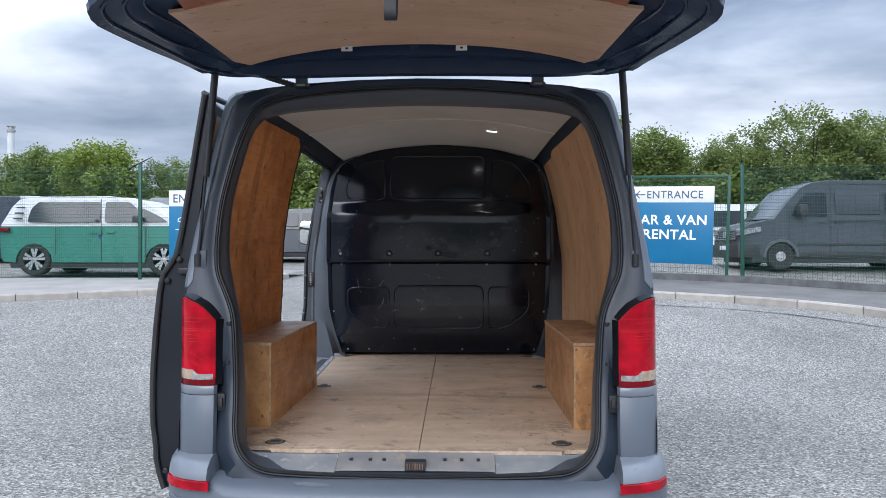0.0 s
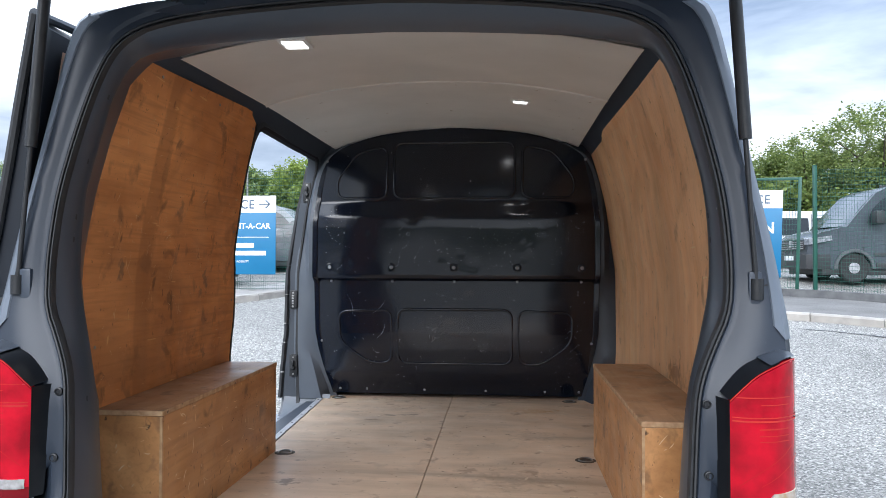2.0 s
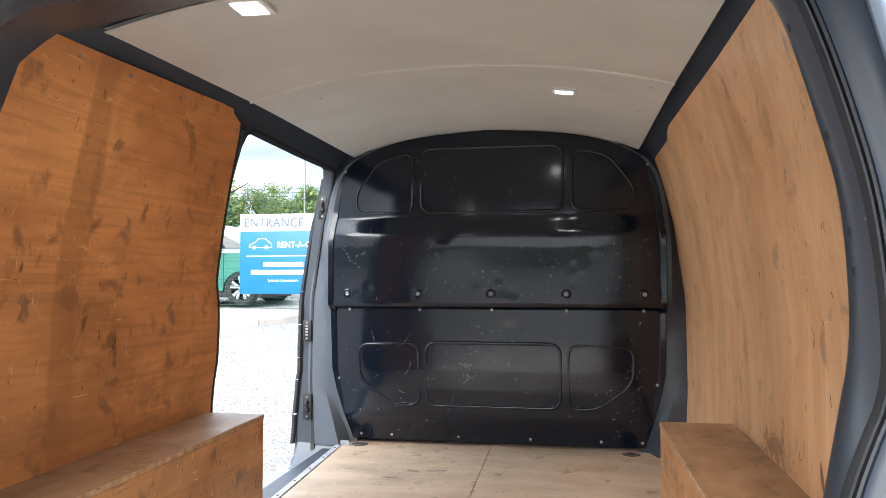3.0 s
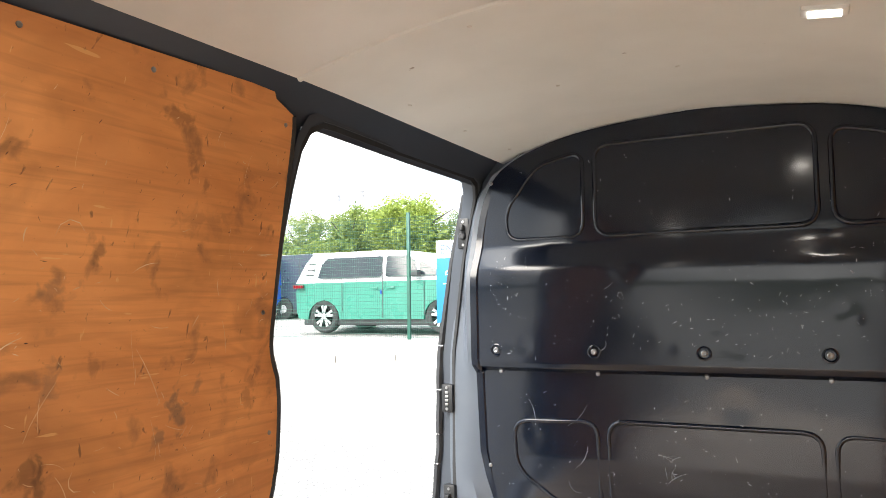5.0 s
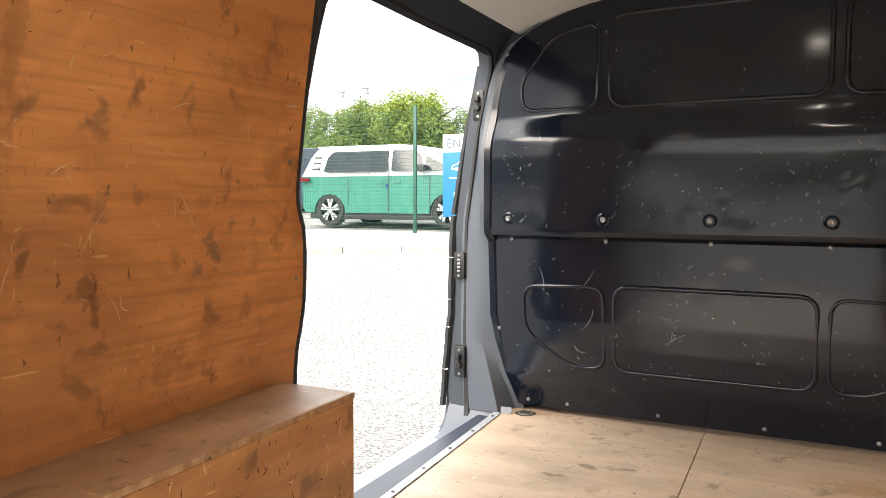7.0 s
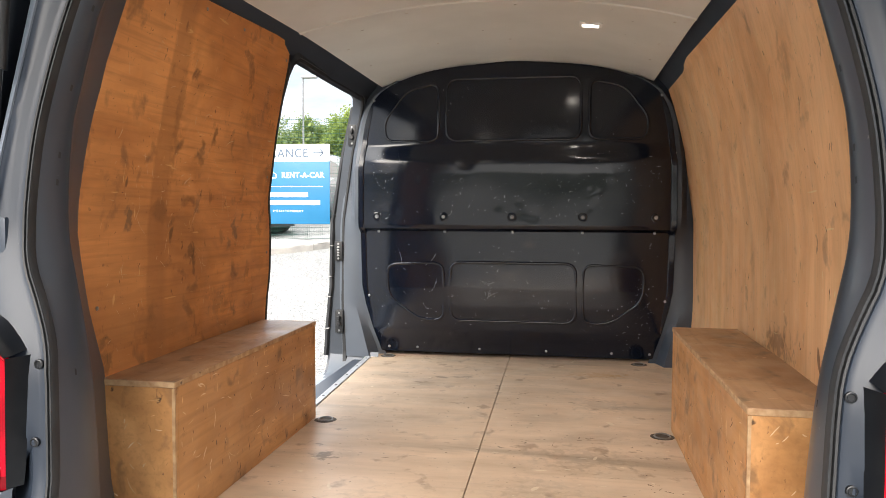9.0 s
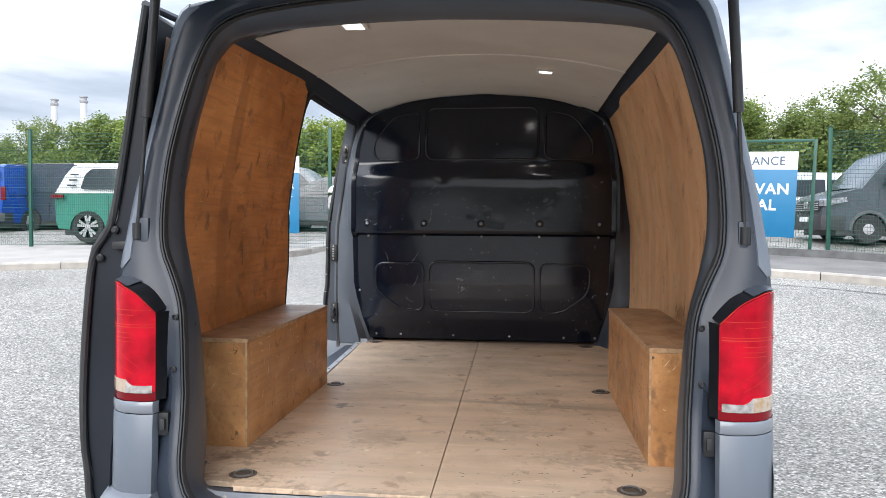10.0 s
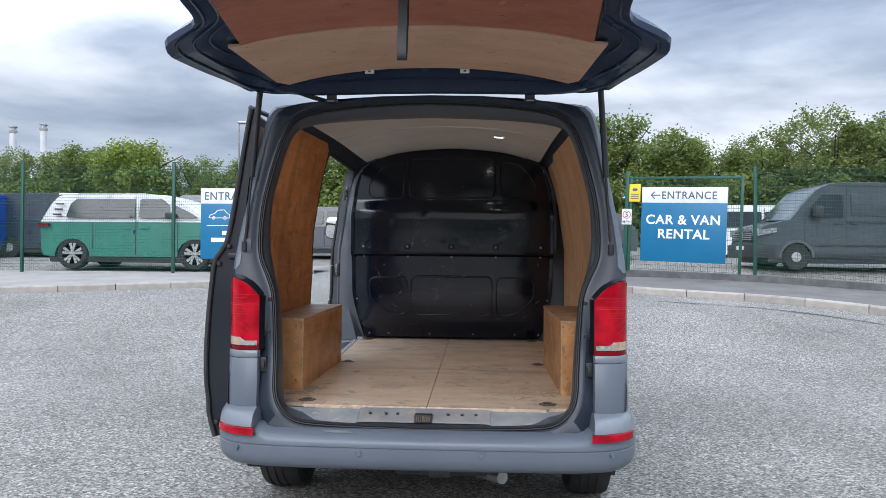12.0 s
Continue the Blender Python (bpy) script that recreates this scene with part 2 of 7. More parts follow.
M_DOOR = mat("shaded_door_edge_paint", (0.008, 0.011, 0.017), (0.011, 0.014, 0.021), scale=4, rough=0.4, rough_var=0.1, spec=0.35, spots=(0.06, 0.07, 0.09), spot_scale=45, spot_at=0.74)
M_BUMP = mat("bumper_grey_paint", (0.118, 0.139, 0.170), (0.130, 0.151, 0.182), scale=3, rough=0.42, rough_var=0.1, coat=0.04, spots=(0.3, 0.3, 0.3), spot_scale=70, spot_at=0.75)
M_CORNER = mat("sheen_and_scrape_grey", (0.19, 0.21, 0.24), (0.165, 0.185, 0.215), scale=4, rough=0.3, coat=0.3)
M_GATEIN = mat("shaded_tailgate_paint", (0.016, 0.030, 0.062), (0.022, 0.038, 0.072), scale=4, rough=0.25, rough_var=0.08, spec=0.3)
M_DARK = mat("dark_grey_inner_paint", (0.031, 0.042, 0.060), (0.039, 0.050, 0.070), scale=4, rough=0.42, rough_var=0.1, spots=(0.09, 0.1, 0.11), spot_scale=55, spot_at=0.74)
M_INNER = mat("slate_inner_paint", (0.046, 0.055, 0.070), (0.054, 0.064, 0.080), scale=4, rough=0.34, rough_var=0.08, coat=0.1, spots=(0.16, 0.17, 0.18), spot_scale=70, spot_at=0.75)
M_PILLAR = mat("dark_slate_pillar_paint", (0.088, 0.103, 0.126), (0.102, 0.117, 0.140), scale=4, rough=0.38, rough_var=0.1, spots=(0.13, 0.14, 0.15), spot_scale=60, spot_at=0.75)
M_RUBBER = mat("black_rubber", (0.018, 0.019, 0.021), (0.028, 0.029, 0.031), scale=20, rough=0.6)
M_PLASTIC = mat("black_plastic", (0.010, 0.011, 0.013), (0.017, 0.018, 0.020), scale=25, rough=0.42, bump=0.1, bump_scale=300)
M_BULK = mat("black_bulkhead_paint", (0.0024, 0.0050, 0.0125), (0.0032, 0.0062, 0.0145), scale=5, rough=0.15, rough_var=0.05, spec=0.5, spots=(0.04, 0.04, 0.04), spot_scale=60, spot_at=0.77, bump=0.02, bump_scale=9)
M_LINER = mat("beige_headlining_board", (0.68, 0.685, 0.65), (0.61, 0.615, 0.58), scale=3, rough=0.6, bump=0.05, bump_scale=120, spots=(0.32, 0.29, 0.25), spot_scale=22, spot_at=0.74)
GREYISH, UMBER, PITCH, GREY_BROWN, RUSTY = (0.13, 0.10, 0.075), (0.15, 0.065, 0.028), (0.05, 0.028, 0.015), (0.10, 0.075, 0.055), (0.50, 0.27, 0.08)
MARKS_LEFT = [(1.185, 1.285, 0.022, 0.045, GREYISH, 0.75), (1.135, 1.243, 0.014, 0.022, GREYISH, 0.6), (1.235, 1.33, 0.012, 0.02, GREYISH, 0.5), (0.86, 1.222, 0.035, 0.03, PITCH, 0.55), (0.885, 1.20, 0.012, 0.045, PITCH, 0.6), (1.15, 1.752, 0.014, 0.014, PITCH, 0.6), (1.183, 1.722, 0.010, 0.022, PITCH, 0.5),
              (1.09, 1.838, 0.035, 0.014, UMBER, 0.6), (0.955, 1.58, 0.011, 0.022, PITCH, 0.6), (0.89, 1.37, 0.018, 0.035, GREYISH, 0.5), (0.885, 1.52, 0.035, 0.02, GREYISH, 0.45), (0.98, 1.39, 0.02, 0.02, UMBER, 0.5), (1.40, 1.30, 0.02, 0.05, UMBER, 0.4), (1.20, 1.66, 0.08, 0.03, UMBER, 0.3),
              (0.75, 1.289, 0.010, 0.028, PITCH, 0.7), (0.53, 1.33, 0.018, 0.032, GREY_BROWN, 0.75), (0.48, 1.42, 0.03, 0.03, UMBER, 0.4), (0.72, 1.60, 0.02, 0.16, UMBER, 0.35), (0.43, 1.00, 0.03, 0.06, PITCH, 0.6), (0.60, 1.05, 0.05, 0.05, UMBER, 0.25), (1.05, 1.06, 0.09, 0.04, UMBER, 0.3)]
MARKS_RIGHT = [(0.98, 0.99, 0.14, 0.035, UMBER, 0.75), (0.90, 1.02, 0.02, 0.05, UMBER, 0.6), (1.75, 1.74, 0.03, 0.06, (0.72, 0.50, 0.32), 0.6), (1.40, 1.08, 0.02, 0.05, UMBER, 0.5), (1.1, 1.30, 0.03, 0.03, UMBER, 0.3), (0.7, 1.70, 0.06, 0.04, UMBER, 0.3), (2.2, 1.3, 0.06, 0.10, UMBER, 0.25)]
# grey-brown patches darken the floor at arch-box bases, rear corners and rear edge
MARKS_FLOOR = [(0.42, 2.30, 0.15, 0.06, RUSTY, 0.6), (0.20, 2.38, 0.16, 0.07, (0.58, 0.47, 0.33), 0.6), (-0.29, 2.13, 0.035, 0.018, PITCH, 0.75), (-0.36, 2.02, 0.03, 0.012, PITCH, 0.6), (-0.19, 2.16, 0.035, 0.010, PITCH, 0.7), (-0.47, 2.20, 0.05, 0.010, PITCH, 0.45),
               (-0.467, 0.985, 0.04, 0.035, PITCH, 0.8), (-0.52, 1.10, 0.018, 0.018, PITCH, 0.6), (-0.50, 1.27, 0.025, 0.012, PITCH, 0.5), (-0.59, 0.46, 0.07, 0.09, GREY_BROWN, 0.75), (-0.62, 0.34, 0.10, 0.06, GREY_BROWN, 0.6), (-0.45, 0.30, 0.10, 0.05, GREY_BROWN, 0.3), (0.58, 0.44, 0.05, 0.10, GREY_BROWN, 0.5), (0.45, 0.42, 0.18, 0.08, GREY_BROWN, 0.3),
               (-0.60, 0.14, 0.16, 0.05, GREY_BROWN, 0.7), (0.60, 0.14, 0.14, 0.05, GREY_BROWN, 0.5), (0.0, 0.07, 0.6, 0.022, GREY_BROWN, 0.35), (0.30, 1.10, 0.16, 0.10, GREY_BROWN, 0.28), (0.20, 0.75, 0.12, 0.14, GREY_BROWN, 0.22), (0.40, 1.75, 0.10, 0.10, GREY_BROWN, 0.25), (-0.25, 0.60, 0.10, 0.16, GREY_BROWN, 0.22), (-0.60, 2.60, 0.15, 0.03, (0.36, 0.17, 0.07), 0.7)]
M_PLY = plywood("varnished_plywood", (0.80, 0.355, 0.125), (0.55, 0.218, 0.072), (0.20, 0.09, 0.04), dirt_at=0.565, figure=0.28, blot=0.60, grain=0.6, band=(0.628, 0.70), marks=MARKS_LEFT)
M_PLYR = plywood("varnished_plywood_pale", (0.88, 0.53, 0.28), (0.75, 0.41, 0.195), (0.36, 0.19, 0.10), along="z", dirt_at=0.59, figure=0.12, blot=0.42, grain=0.4, marks=MARKS_RIGHT)
M_BOX = plywood("worn_plywood_box", (0.68, 0.355, 0.145), (0.46, 0.215, 0.078), (0.14, 0.075, 0.04), dirt_at=0.545, figure=0.2, blot=0.6, fleck=0.7)
M_LID = plywood("dusty_box_lid", (0.50, 0.31, 0.175), (0.37, 0.215, 0.115), (0.13, 0.085, 0.055), dirt_at=0.56, figure=0.1, blot=0.6)
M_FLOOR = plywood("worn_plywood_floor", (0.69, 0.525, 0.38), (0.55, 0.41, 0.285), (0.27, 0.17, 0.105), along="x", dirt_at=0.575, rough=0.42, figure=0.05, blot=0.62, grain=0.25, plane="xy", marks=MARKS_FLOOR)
M_GATEPLY = plywood("tailgate_plywood", (0.60, 0.385, 0.26), (0.53, 0.325, 0.21), (0.25, 0.15, 0.09), along="x", dirt_at=0.66, figure=0.12, blot=0.1)
M_REDPLY = plywood("tailgate_red_plywood", (0.40, 0.145, 0.085), (0.30, 0.105, 0.06), (0.13, 0.055, 0.035), along="x", dirt_at=0.64)
M_STEEL = mat("scuffed_steel", (0.36, 0.36, 0.36), (0.26, 0.26, 0.26), scale=18, rough=0.38, metal=0.9)
M_SILL = mat("dusty_sill_plastic", (0.16, 0.16, 0.162), (0.23, 0.215, 0.20), scale=9, rough=0.6, spots=(0.26, 0.22, 0.18), spot_scale=20, spot_at=0.62)
M_WING = mat("dusty_painted_sill", (0.15, 0.165, 0.185), (0.25, 0.245, 0.235), scale=7, rough=0.5, spots=(0.30, 0.28, 0.25), spot_scale=26, spot_at=0.60)
M_RED = mat("red_lamp_lens", (0.50, 0.002, 0.016), (0.26, 0.001, 0.009), scale=16, rough=0.1, rough_var=0.05, spec=0.25)
M_RIB = mat("red_lens_rib", (0.50, 0.030, 0.018), (0.36, 0.006, 0.010), scale=9, rough=0.25)
M_EDGE = mat("pale_ply_edge", (0.54, 0.36, 0.20), (0.36, 0.20, 0.10), scale=40, rough=0.7, spots=(0.12, 0.07, 0.04), spot_scale=25, spot_at=0.66)
M_GLOSS = mat("gloss_black_plastic", (0.007, 0.008, 0.010), (0.011, 0.012, 0.014), scale=25, rough=0.35, spec=0.3, spots=(0.05, 0.05, 0.05), spot_scale=120, spot_at=0.74)
M_REDD = mat("dark_red_lamp_lens", (0.17, 0.001, 0.006), (0.13, 0.001, 0.005), scale=5, rough=0.2, spec=0.3)
M_CLEAR = mat("clear_lamp_lens", (0.40, 0.385, 0.375), (0.22, 0.21, 0.20), scale=60, rough=0.12, coat=1.0)
M_AMBER = mat("amber_bulb", (0.44, 0.38, 0.32), (0.36, 0.24, 0.13), scale=50, rough=0.2, coat=1.0)
M_TYRE = mat("tyre_rubber", (0.016, 0.016, 0.017), (0.03, 0.03, 0.03), scale=12, rough=0.8, bump=0.2, bump_scale=150)
M_ASPHALT = chippings("grey_asphalt")
M_PAVE = mat("pavement_concrete", (0.33, 0.31, 0.285), (0.27, 0.25, 0.23), scale=1.4, rough=0.92, bump=0.4, bump_scale=80)
M_TARMAC = mat("worn_tarmac", (0.17, 0.16, 0.15), (0.125, 0.118, 0.11), scale=1.6, rough=0.92, bump=0.5, bump_scale=90, spots=(0.26, 0.25, 0.23), spot_scale=60, spot_at=0.68)
M_TAR = mat("tar_joint", (0.05, 0.05, 0.052), (0.09, 0.09, 0.09), scale=8, rough=0.8)
M_KERB = mat("concrete_kerb", (0.38, 0.35, 0.31), (0.31, 0.285, 0.255), scale=6, rough=0.9, bump=0.4, bump_scale=60, random_tint=0.12)
M_FENCE = mat("green_powder_coat", (0.007, 0.062, 0.043), (0.011, 0.082, 0.056), scale=6, rough=0.45)


# ---- mesh helpers ----
def part(name, bm, material, parent=None, label="", angle=38, smooth=True):
    """Links a bmesh as one mesh object under a thing or a part."""
    me = bpy.data.meshes.new(name)
    bmesh.ops.recalc_face_normals(bm, faces=bm.faces)
    bm.to_mesh(me)
    bm.free()
    me.materials.append(material)
    if smooth:
        me.polygons.foreach_set("use_smooth", [True] * len(me.polygons))
        me.set_sharp_from_angle(angle=radians(angle))
    ob = new(name, me)
    if parent:
        ob.parent = parent
    if label:
        ob["label"] = label
    return ob


def thing(name, label, category, group="", kind="", m=None):
    ob = new(name)
    ob.empty_display_size = 0.1
    if m is not None:
        ob.matrix_world = m
    return tagged(ob, label, category, group, kind)


def box(bm, x0, x1, y0, y1, z0, z1, bevel=0.0, m=None):
    vs = [bm.verts.new((x, y, z)) for z in (z0, z1) for y in (y0, y1) for x in (x0, x1)]
    fs = [bm.faces.new([vs[i] for i in f]) for f in ((0, 2, 3, 1), (4, 5, 7, 6), (0, 1, 5, 4), (2, 6, 7, 3), (0, 4, 6, 2), (1, 3, 7, 5))]
    if bevel:
        es = {ed for f in fs for ed in f.edges}
        r = bmesh.ops.bevel(bm, geom=list(es), offset=bevel, segments=2, profile=0.6, affect="EDGES")
        vs = list({v for f in r["faces"] for v in f.verts} | {v for v in vs if v.is_valid})
    if m is not None:
        bmesh.ops.transform(bm, matrix=m, verts=vs)
    return vs


def loft(bm, rings, closed=True, caps=(False, False), skip=None):
    """Joins rings of equal length by quads; skip(i, j) leaves a quad out."""
    vr = [[bm.verts.new(p) for p in r] for r in rings]
    n = len(vr[0])
    for i in range(len(vr) - 1):
        for j in range(n if closed else n - 1):
            if skip and skip(i, j):
                continue
            k = (j + 1) % n
            bm.faces.new((vr[i][j], vr[i][k], vr[i + 1][k], vr[i + 1][j]))
    for c, r in zip(caps, (vr[0], vr[-1])):
        if c:
            bm.faces.new(r)
    return vr


def tube(bm, pts, r, n=8, caps=True, r2=None):
    pts = [Vector(p) for p in pts]
    rings = []
    up = Vector((0.12, 0.31, 0.94)).normalized()
    for i, p in enumerate(pts):
        d = (pts[min(i + 1, len(pts) - 1)] - pts[max(i - 1, 0)]).normalized()
        a = d.cross(up)
        if a.length < 0.05:
            a = d.cross(Vector((1, 0, 0)))
        a.normalize()
        b = d.cross(a)
        rad = r if r2 is None else r + (r2 - r) * i / (len(pts) - 1)
        rings.append([p + rad * (math.cos(t) * a + math.sin(t) * b) for t in [math.tau * k / n for k in range(n)]])
    loft(bm, rings, True, (caps, caps))


def lathe(bm, profile, axis="y", n=28, at=(0, 0, 0)):
    """Turns (radius, height) pairs round an axis through at."""
    rings = []
    for r, hgt in profile:
        ring = []
        for k in range(n):
            c, s = r * math.cos(math.tau * k / n), r * math.sin(math.tau * k / n)
            v = {"x": (hgt, c, s), "y": (c, hgt, s), "z": (c, s, hgt)}[axis]
            ring.append(Vector(at) + Vector(v))
        rings.append(ring)
    loft(bm, rings, True, (profile[0][0] > 1e-5, profile[-1][0] > 1e-5))


def prism(bm, pts, a0, a1, axis="y", bevel=0.0):
    """A flat outline given a thickness along an axis."""
    def put(p, a):
        return {"x": (a, p[0], p[1]), "y": (p[0], a, p[1]), "z": (p[0], p[1], a)}[axis]
    lo, hi = [bm.verts.new(put(p, a0)) for p in pts], [bm.verts.new(put(p, a1)) for p in pts]
    n = len(pts)
    fs = [bm.faces.new(lo), bm.faces.new(hi)] + [bm.faces.new((lo[i], lo[(i + 1) % n], hi[(i + 1) % n], hi[i])) for i in range(n)]
    if bevel:
        es = list(fs[0].edges) + list(fs[1].edges)
        bmesh.ops.bevel(bm, geom=es, offset=bevel, segments=2, profile=0.6, affect="EDGES")


def smooth_line(pts, times=2, closed=False):
    for _ in range(times):
        out = [] if closed else [pts[0]]
        for i in range(len(pts) if closed else len(pts) - 1):
            a, b = Vector(pts[i]), Vector(pts[(i + 1) % len(pts)])
            out += [tuple(a * 0.75 + b * 0.25), tuple(a * 0.25 + b * 0.75)]
        if not closed:
            out.append(pts[-1])
        pts = out
    return pts


def resample(pts, n):
    p = np.array([tuple(q) for q in pts], float)
    s = np.concatenate([[0], np.cumsum(np.linalg.norm(np.diff(p, axis=0), axis=1))])
    t = np.linspace(0, s[-1], n)
    return [tuple(float(np.interp(u, s, p[:, k])) for k in range(p.shape[1])) for u in t]


def rounded(pts, r, seg=5):
    """Rounds the corners of a closed outline."""
    out = []
    n = len(pts)
    for i in range(n):
        p, a, b = Vector(pts[i]), Vector(pts[i - 1]), Vector(pts[(i + 1) % n])
        d1, d2 = (a - p), (b - p)
        k = min(r, d1.length * 0.45, d2.length * 0.45)
        s, t = p + d1.normalized() * k, p + d2.normalized() * k
        for j in range(seg + 1):
            u = j / seg
            out.append(tuple((1 - u) ** 2 * s + 2 * u * (1 - u) * p + u * u * t))
    return out


def lerp_at(table, v):
    return float(np.interp(v, [a for a, _ in table], [b for _, b in table]))


GROUND = [(4.2, 0), (5.5, 0.08), (7.5, 0.32), (8.75, 0.46), (9.6, 0.527), (10.8, 0.605), (12.2, 0.695), (13.2, 0.735), (16, 0.80), (17, 0.98), (18, 1.05), (40, 2.5)]


def ground_z(x, y):
    """The yard climbs gently ahead of the van and falls off to the right."""
    return lerp_at(GROUND, y) - 0.011 * max(0.0, min(x, 14.0) - 1.0) * min(1.0, max(0.0, y - 3.0) / 5.0)


# ---- ground, kerbs, pavement ----
bm = bmesh.new()
xs = [-900, -300, -100, -50] + list(np.linspace(-30, 30, 41)) + [50, 100, 300, 900]
ys = [-900, -200, -60, -25] + list(np.linspace(-10, 42, 53)) + [60, 100, 250, 1500]
grid = [[bm.verts.new((x, y, ground_z(x, y))) for x in xs] for y in ys]
for i in range(len(ys) - 1):
    for j in range(len(xs) - 1):
        bm.faces.new((grid[i][j], grid[i][j + 1], grid[i + 1][j + 1], grid[i + 1][j]))
tagged(part("ground", bm, M_ASPHALT), "grey worn asphalt yard with pale stone chips", "ground", kind="structure")

KERB_L = [(-40, 4.4), (-25, 6.3), (-12, 8.45), (-8.2, 9.35), (-6.7, 9.9), (-5.15, 10.55), (-4.3, 11.3), (-3.9, 12.3), (-3.8, 16)]
KERB_R = [(1.8, 16), (1.9, 12.3), (2.2, 11.25), (2.9, 10.6), (4.05, 10.2), (5.3, 9.65), (6.45, 8.65), (7.6, 6.9), (9.0, 3.4), (10.5, -3), (12, -20)]


def pavement(name, line, back, material, label):
    line = resample(smooth_line(line, 2), 70)
    bm = bmesh.new()
    rows = []
    for (x, y), (bx, by) in zip(line, [back(*p) for p in line]):
        rows.append([(x + (bx - x) * t, y + (by - y) * t, ground_z(x + (bx - x) * t, y + (by - y) * t) + 0.115) for t in (0, 0.25, 0.5, 0.75, 1)])
    loft(bm, rows, False)
    # a rim that closes the slab down to the yard
    loft(bm, [[(p[-1][0], p[-1][1], p[-1][2]) for p in rows], [(p[-1][0], p[-1][1], p[-1][2] - 0.3) for p in rows]], False)
    slab = tagged(part(name, bm, material), label, "pavement", kind="structure")
    # kerb stones
    pts = resample(smooth_line(resample(line, 70), 1), 700)
    step, acc, start = 0.9, 0.0, 0
    for i in range(1, len(pts)):
        acc += math.dist(pts[i], pts[i - 1])
        if acc >= step:
            if -16 < pts[i][0] < 14 and -2 < pts[i][1] < 15:
                bm = bmesh.new()
                rings = []
                for k in (start, (start + i) // 2, i):
                    p = Vector(pts[k])
                    q = (Vector(pts[min(k + 1, len(pts) - 1)]) - Vector(pts[max(k - 1, 0)])).normalized()
                    nrm = Vector((-q.y, q.x))
                    z = ground_z(*p)
                    g = 0.006 * (1 if k == start else -1 if k == i else 0)
                    p = p + q * g
                    rings.append([(*(p + nrm * d), z + h) for d, h in ((-0.02, -0.1), (-0.02, 0.095), (0.0, 0.122), (0.12, 0.124), (0.12, -0.1))])
                loft(bm, rings, True, (True, True))
                part("kerb_stone", bm, M_KERB, slab, smooth=False)
            acc, start = 0.0, i
    return slab


pavement("pavement_left", KERB_L, lambda x, y: (x if x > -4.2 else x, max(y + 0.3, 12.6)) if x < -4.2 else (x - 0.9, max(y, 12.6)), M_PAVE, "tan-grey concrete pavement behind the kerb")
pavement("pavement_right", KERB_R, lambda x, y: (x + 0.9, max(y, 12.9)) if x < 2.6 else (x + 0.6 + 0.55 * max(0, x - 4.0), max(12.9 - max(0, x - 5.6) * 0.9, y + 0.8)), M_TARMAC, "dark grey-brown tarmac pavement behind the kerb")
# dark tar joint in the asphalt, a stride out from the right kerb
joint = resample(smooth_line([(3.2, 9.55), (4.4, 9.15), (5.3, 8.6), (6.1, 7.75), (7.0, 6.2), (8.3, 3.0)], 2), 90)
rng_j = np.random.default_rng(9)
bm = bmesh.new()
loft(bm, [[(x - w, y - w, ground_z(x - w, y - w) + 0.004), (x + w, y + w, ground_z(x + w, y + w) + 0.004)] for (x, y), w in zip(joint, rng_j.uniform(0.006, 0.02, 90))], False)
tagged(part("tar_joint", bm, M_TAR, smooth=False), "dark tar joint in the grey asphalt", "road joint", kind="structure")


# ---- the van: shared outlines (half width, height) ----
OUT = [(0, 0.42), (0.78, 0.42), (0.86, 0.46), (0.866, 0.56), (0.870, 0.82), (0.882, 1.14), (0.871, 1.30), (0.812, 1.60), (0.768, 1.84), (0.748, 1.915), (0.720, 1.950), (0.66, 1.962), (0.54, 1.964), (0.50, 1.950), (0.40, 1.950), (0.36, 1.970), (0.2, 1.975), (0, 1.978)]
OPEN = [(0, 0.535), (0.50, 0.545), (0.575, 0.57), (0.622, 0.615), (0.643, 0.67), (0.650, 0.78), (0.660, 0.93), (0.668, 1.06), (0.682, 1.12), (0.713, 1.19), (0.744, 1.25), (0.752, 1.32), (0.748, 1.42), (0.739, 1.51), (0.716, 1.615), (0.695, 1.695), (0.670, 1.775), (0.642, 1.838), (0.608, 1.877), (0.547, 1.907), (0.40, 1.932), (0.2, 1.948), (0, 1.955)]
REAR_Y = [(0.3, -0.06), (0.58, -0.058), (0.70, -0.025), (0.79, 0.006), (0.86, 0.024), (1.05, 0.042), (1.3, 0.095), (1.95, 0.16), (2.1, 0.17)]
LINING = [(0.6, 0.80), (0.9, 0.815), (1.3, 0.81), (1.64, 0.76), (1.74, 0.737), (1.91, 0.69), (2.0, 0.66)]


def rear_y(z):
    return lerp_at(REAR_Y, z)


def lining_x(z, y):
    """Half width of the ply lining at a height, wider towards the front."""
    return lerp_at(LINING, z) + 0.05 * min(1.0, max(0.0, (y - 0.3) / 1.6))


def full(half, n=96):
    """A closed outline from the right half, bottom centre to top centre."""
    h = resample(smooth_line(half, 2), n)
    return h + [(-x, z) for x, z in reversed(h[1:-1])]


def grow(outline, d):
    """Moves a closed outline outwards by d."""
    n = len(outline)
    out = []
    for i in range(n):
        a, b = Vector(outline[i - 1]), Vector(outline[(i + 1) % n])
        t = (b - a).normalized()
        out.append((outline[i][0] + t.y * d, outline[i][1] - t.x * d))
    return out


van = thing("panel_van", "grey panel van with raised tailgate and open side door", "van")

# body shell with the side-door hole
DOOR_Y0, DOOR_Y1 = 1.46, 2.55
